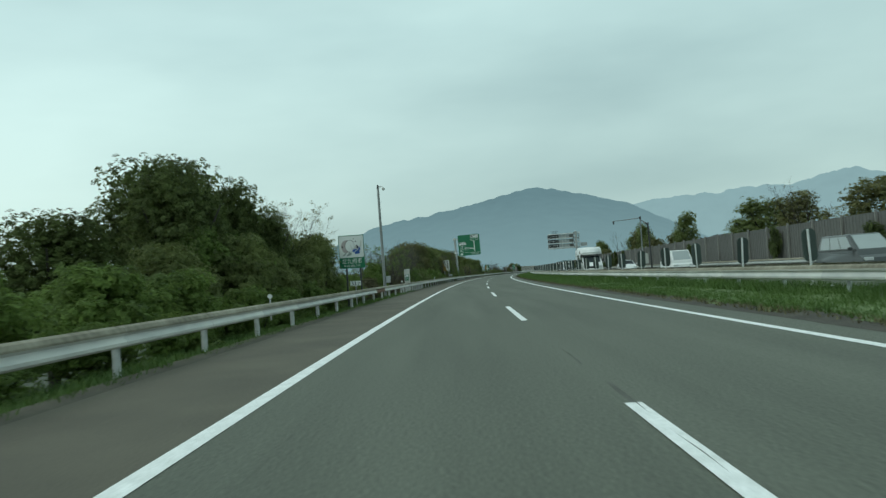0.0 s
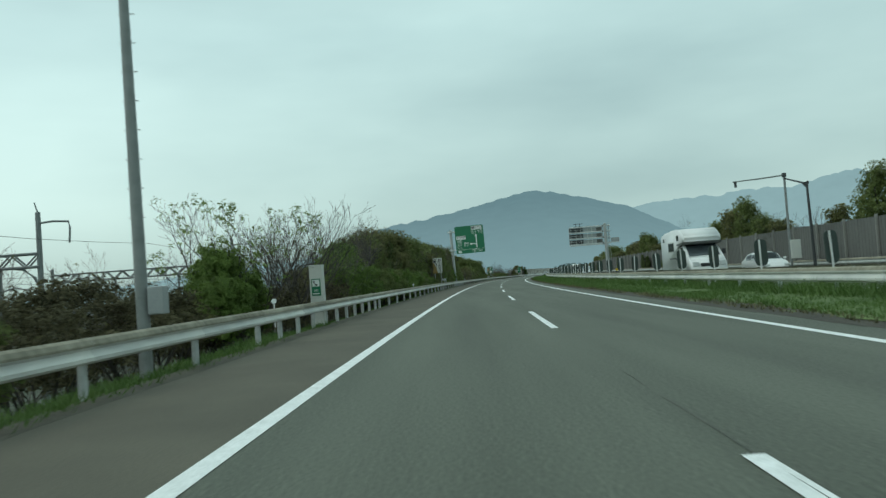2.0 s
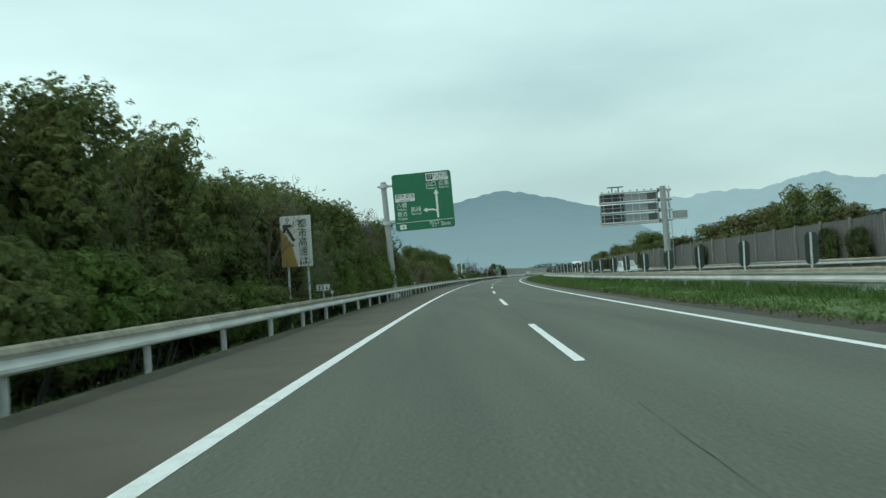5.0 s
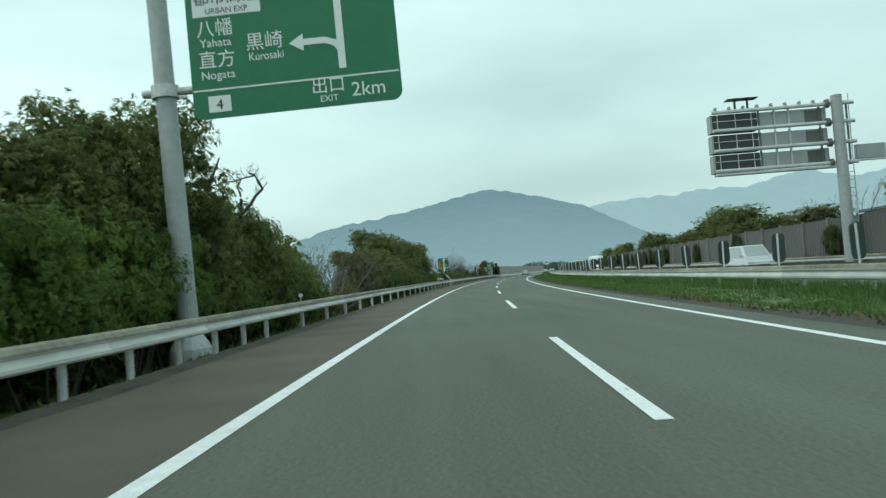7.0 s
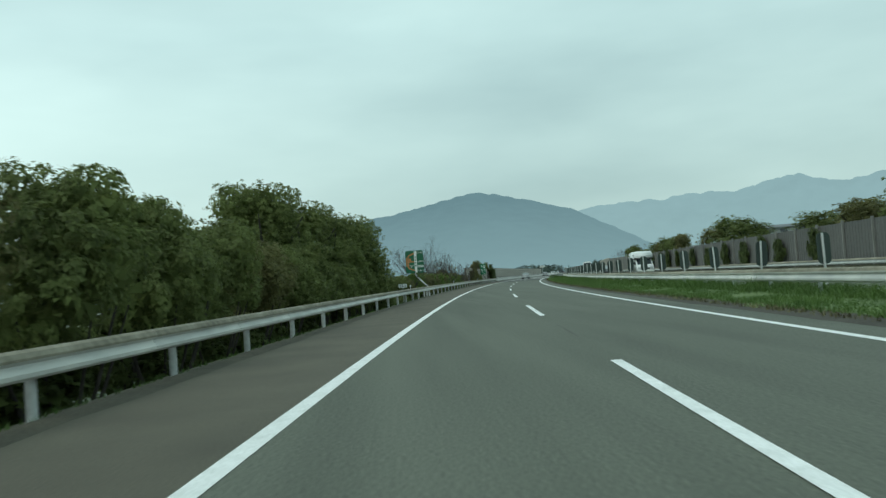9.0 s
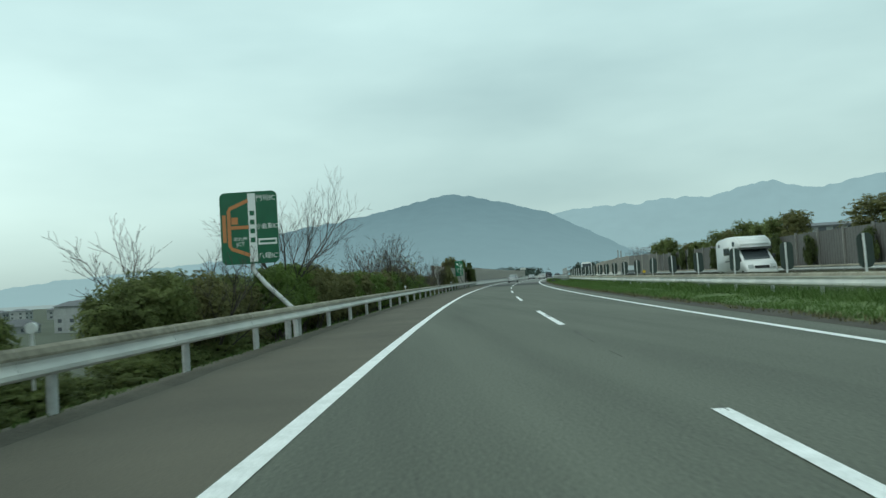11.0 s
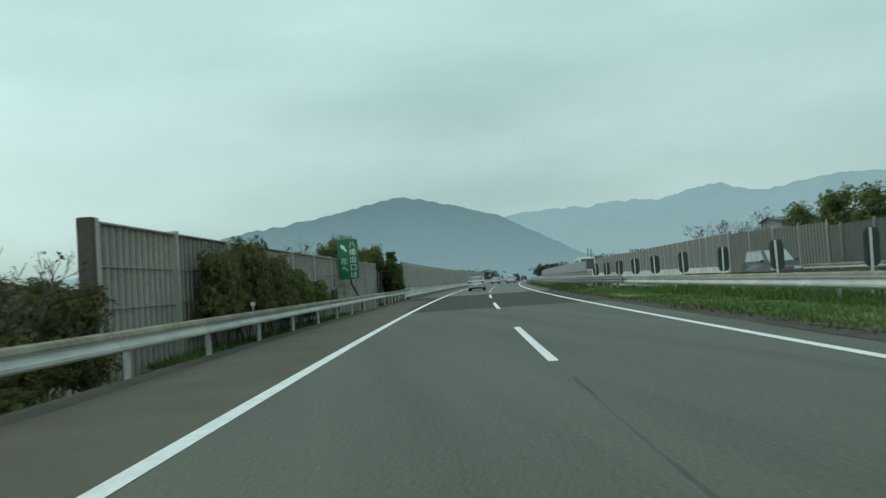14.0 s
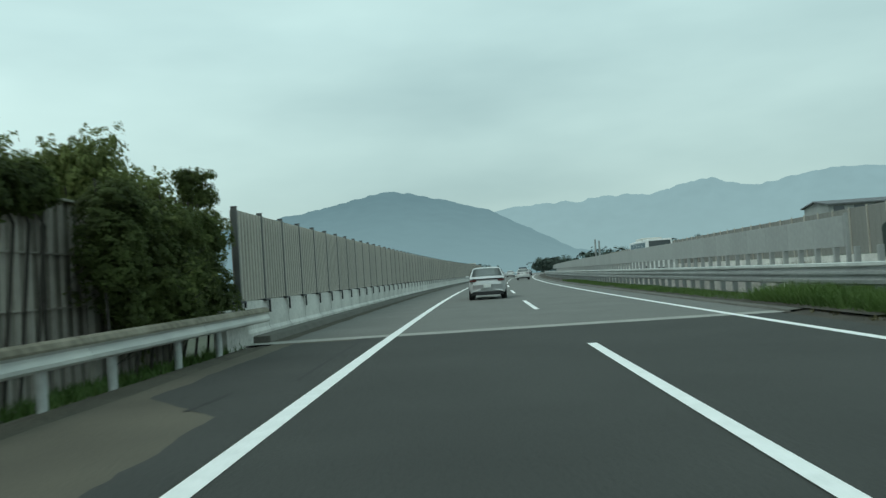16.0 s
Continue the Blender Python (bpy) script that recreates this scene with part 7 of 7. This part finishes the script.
# beyond the opposite carriageway: trees over the barrier, shrubs before it
right_trees = ((24, 30, 6, 4.6, "tree"), (47, 29, 5, 5.0, "tree"), (55, 30, 6, 5.6, "tree_olive"), (64, 28, 5.5, 5.6, "tree_olive"), (72, 28, 6, 5.9, "tree"), (79, 29, 5, 4.8, "tree"), (92.5, 26.4, 4.6, 6.3, "tree"), (97.6, 26.2, 3.2, 4.2, "tree_olive"), (108.6, 26.2, 3, 4.0, "tree_olive"), (112, 26.2, 4, 4.7, "tree"), (117, 26.4, 4.6, 6.5, "tree"), (122, 26.4, 4.6, 5.8, "tree_olive"), (126.6, 26.3, 4.2, 5.2, "tree"),
               (160.6, 26.2, 4, 4.0, "tree_olive"), (164, 26.3, 4.4, 5.5, "tree"), (168.6, 26.2, 4.4, 6.0, "tree"), (174, 26.6, 5, 5.2, "tree_olive"), (181, 27, 6, 5.2, "tree_olive"), (190, 28, 5, 5.2, "tree_olive"), (196, 28, 5, 5.0, "tree_olive"), (202, 28.5, 5, 5.1, "tree"), (216, 28.5, 6, 4.4, "tree_olive"), (224, 28, 6, 4.4, "tree"), (233, 28, 6.5, 5.8, "tree"), (239, 28, 7, 6.2, "tree"), (246, 28, 6, 5.6, "tree"), (254, 28, 6, 4.6, "tree_olive"), (262, 28, 6, 4.4, "tree"),
               (284, 29, 6, 5.0, "tree"), (290, 29, 6.5, 5.9, "tree"), (297, 29, 6, 5.2, "tree_olive"), (306, 26.3, 4.4, 4.9, "tree_olive"), (311, 26.3, 4.4, 4.9, "tree"), (315, 26.3, 4, 4.7, "tree"), (319.5, 26.3, 4.6, 5.1, "tree"), (324.5, 26.3, 4.8, 4.5, "tree_olive"), (329.5, 26.3, 4.8, 4.7, "tree"),
               (335, 26.3, 4.4, 3.9, "tree"), (340, 26.3, 4.8, 4.1, "tree"), (346, 26.3, 4.8, 4.0, "tree_olive"), (355.5, 25.9, 4.4, 5.0, "tree"), (360, 25.6, 4.4, 5.3, "tree"), (364.5, 25.2, 4, 4.8, "tree"))
for s, lat, w, top, kind in right_trees:
    plant("far_" + kind, s, lat, w, w * (0.85 if lat > 27 else 0.72), top - 0.2, 0.2, "rounded tree rising behind the far noise barrier")
for s, top, seed in ((40, 6.2, 1), (60, 6.6, 2), (104, 4.6, 3), (129.6, 6.2, 4), (208, 5.6, 5), (213, 5.2, 6), (382, 5.2, 7), (387.5, 6.0, 8), (393.5, 5.5, 9)):
    bare_tree(stand(s, 27.5 if s < 100 or s > 200 else 25.8, 0.2), top, 90 + seed, "bare tree behind the far noise barrier", 3, 5, BARK, LEAF_RED if s > 300 else LEAF_OLIVE, 480 if s > 300 else 12)
for s, w, top in ((26, 2.6, 2.6), (44, 3.2, 2.3), (58, 2.4, 2.8), (81, 2.8, 2.4), (121, 2.4, 2.9), (129.3, 2.6, 3.0), (132.8, 2.8, 2.7), (144, 4.0, 1.5), (154.6, 3.6, 2.3), (158.6, 3.4, 2.5), (187, 3.0, 2.6), (203, 2.6, 2.4), (222, 2.8, 2.8), (236, 2.4, 2.5), (252, 3.0, 2.7), (259, 2.6, 2.4), (263, 2.4, 2.8), (268, 2.8, 2.5), (274, 2.6, 2.7),
                  (281, 2.8, 2.4), (288, 2.6, 2.6), (297, 2.4, 2.6), (303.6, 3.0, 3.0), (309.5, 3.0, 2.65), (317.8, 3.0, 2.6), (322.5, 3.4, 2.7), (333, 3.4, 3.0), (337.8, 4.4, 3.1), (343, 4.4, 3.0)):
    plant("low_ivy", s, 23.75, w, 0.5, top + 0.1, -0.1, "dark shrub growing against the far noise barrier")

# far woods along the road and on the rise behind the barrier
for i, (s, lat, w, d, h) in enumerate(((640, -26, 60, 20, 3.5), (600, 52, 70, 24, 5), (770, 6, 36, 20, 8), (700, 60, 90, 30, 12), (900, 30, 160, 30, 16), (860, -60, 120, 30, 13), (200, 70, 90, 30, 7), (372, 80, 90, 30, 8))):
    me = leaf_mesh("woods", [((x * d * 0.3, y * w * 0.07, h * 0.3), (d * 0.3, w * 0.08, h * 0.55 * (0.7 + 0.5 * noise.noise(Vector((x, y * 1.7, i)))))) for x in (-1, 0, 1) for y in range(-5, 6)], 5000, 0.55, FAR_LEAF, 300 + i)
    ob = new("woods", me)
    ob.matrix_basis = stand(s, lat, -2.0 if lat < 0 else 0.5)
    tagged(ob, "distant dark green woods", "woods", kind="stuff")


# ---- grass ----
def grass(name, s0, s1, lat0, lat1, count, height, mat, seed, label, surface):
    rng = np.random.default_rng(seed)
    verts, faces = [], []
    for i in range(count):
        s, lat = rng.uniform(s0, s1), rng.uniform(lat0, lat1)
        dense = noise.noise(Vector((s * 0.25, lat * 0.6, seed)))
        if dense < -0.5:
            continue
        p = on_road(s, lat, surface(lat))
        h = height * rng.uniform(0.5, 1.25) * (1 + 0.7 * dense)
        for j in range(3):
            a = rng.uniform(0, math.tau)
            w, lean = 0.017, rng.uniform(0.3, 1.3) * h
            q = p + Vector((rng.uniform(-0.07, 0.07), rng.uniform(-0.07, 0.07), 0))
            c, sn = math.cos(a), math.sin(a)
            k = len(verts)
            verts += [q + Vector((-sn * w, c * w, -0.03)), q + Vector((sn * w, -c * w, -0.03)), q + Vector((c * lean, sn * lean, h))]
            faces.append((k, k + 1, k + 2))
    me = bpy.data.meshes.new(name)
    me.from_pydata(verts, [], faces)
    me.materials.append(mat)
    tagged(new(name, me), label, "grass", kind="stuff")


grass("median_grass", -5, 372, 8.6, 12.6, 95000, 0.12, BLADE, 1, "fresh green grass on the median", lambda l: 0.05)
grass("median_tall_grass", -5, 350, 10.6, 12.9, 34000, 0.33, BLADE, 9, "rank green grass under the median rails", lambda l: 0.05)
grass("median_dry_grass", -5, 372, 8.35, 8.85, 9000, 0.09, DRY, 2, "dry yellow tufts along the median's edge", lambda l: 0.03)
def bank(lat):
    return -0.05 if lat > -3.2 else -0.16


grass("verge_grass", 0, 69, -4.2, -2.62, 7500, 0.17, BLADE, 3, "green grass under the guard rail", bank)
grass("verge_grass", 69, 325, -3.6, -2.75, 4200, 0.12, BLADE, 6, "thin grass under the guard rail", bank)
grass("verge_grass", 325, 350, -4.2, -3.1, 2300, 0.17, BLADE, 7, "green grass before the noise barrier", bank)
grass("verge_grass", 364, 371.5, -4.2, -3.0, 700, 0.20, BLADE, 17, "green grass before the noise barrier", bank)
grass("bridge_median_grass", 366, 376.6, 8.75, 10.6, 4200, 0.38, BLADE, 4, "rank grass at the end of the median", lambda l: 0.02)
grass("bridge_verge_grass", 376.6, 430, 8.6, 9.7, 4500, 0.10, BLADE, 8, "thin grass in the soil under the bridge rail", lambda l: 0.09)
grass("dry_median_grass", 372, 384, 12.2, 13.0, 1500, 0.6, DRY, 5, "tall dry grass between the carriageways", lambda l: 0.02)
# a dark boulder on the median
bm = bmesh.new()
bmesh.ops.create_icosphere(bm, subdivisions=3, radius=0.3)
for q in bm.verts:
    q.co *= 1 + 0.3 * noise.noise(q.co * 4)
    q.co.z *= 0.75
stone = tagged(new("boulder", mesh_of("boulder", bm, ROCK)), "dark rough boulder lying on the median's grass", "stone")
stone.matrix_basis = stand(362.3, 9.3, 0.16)
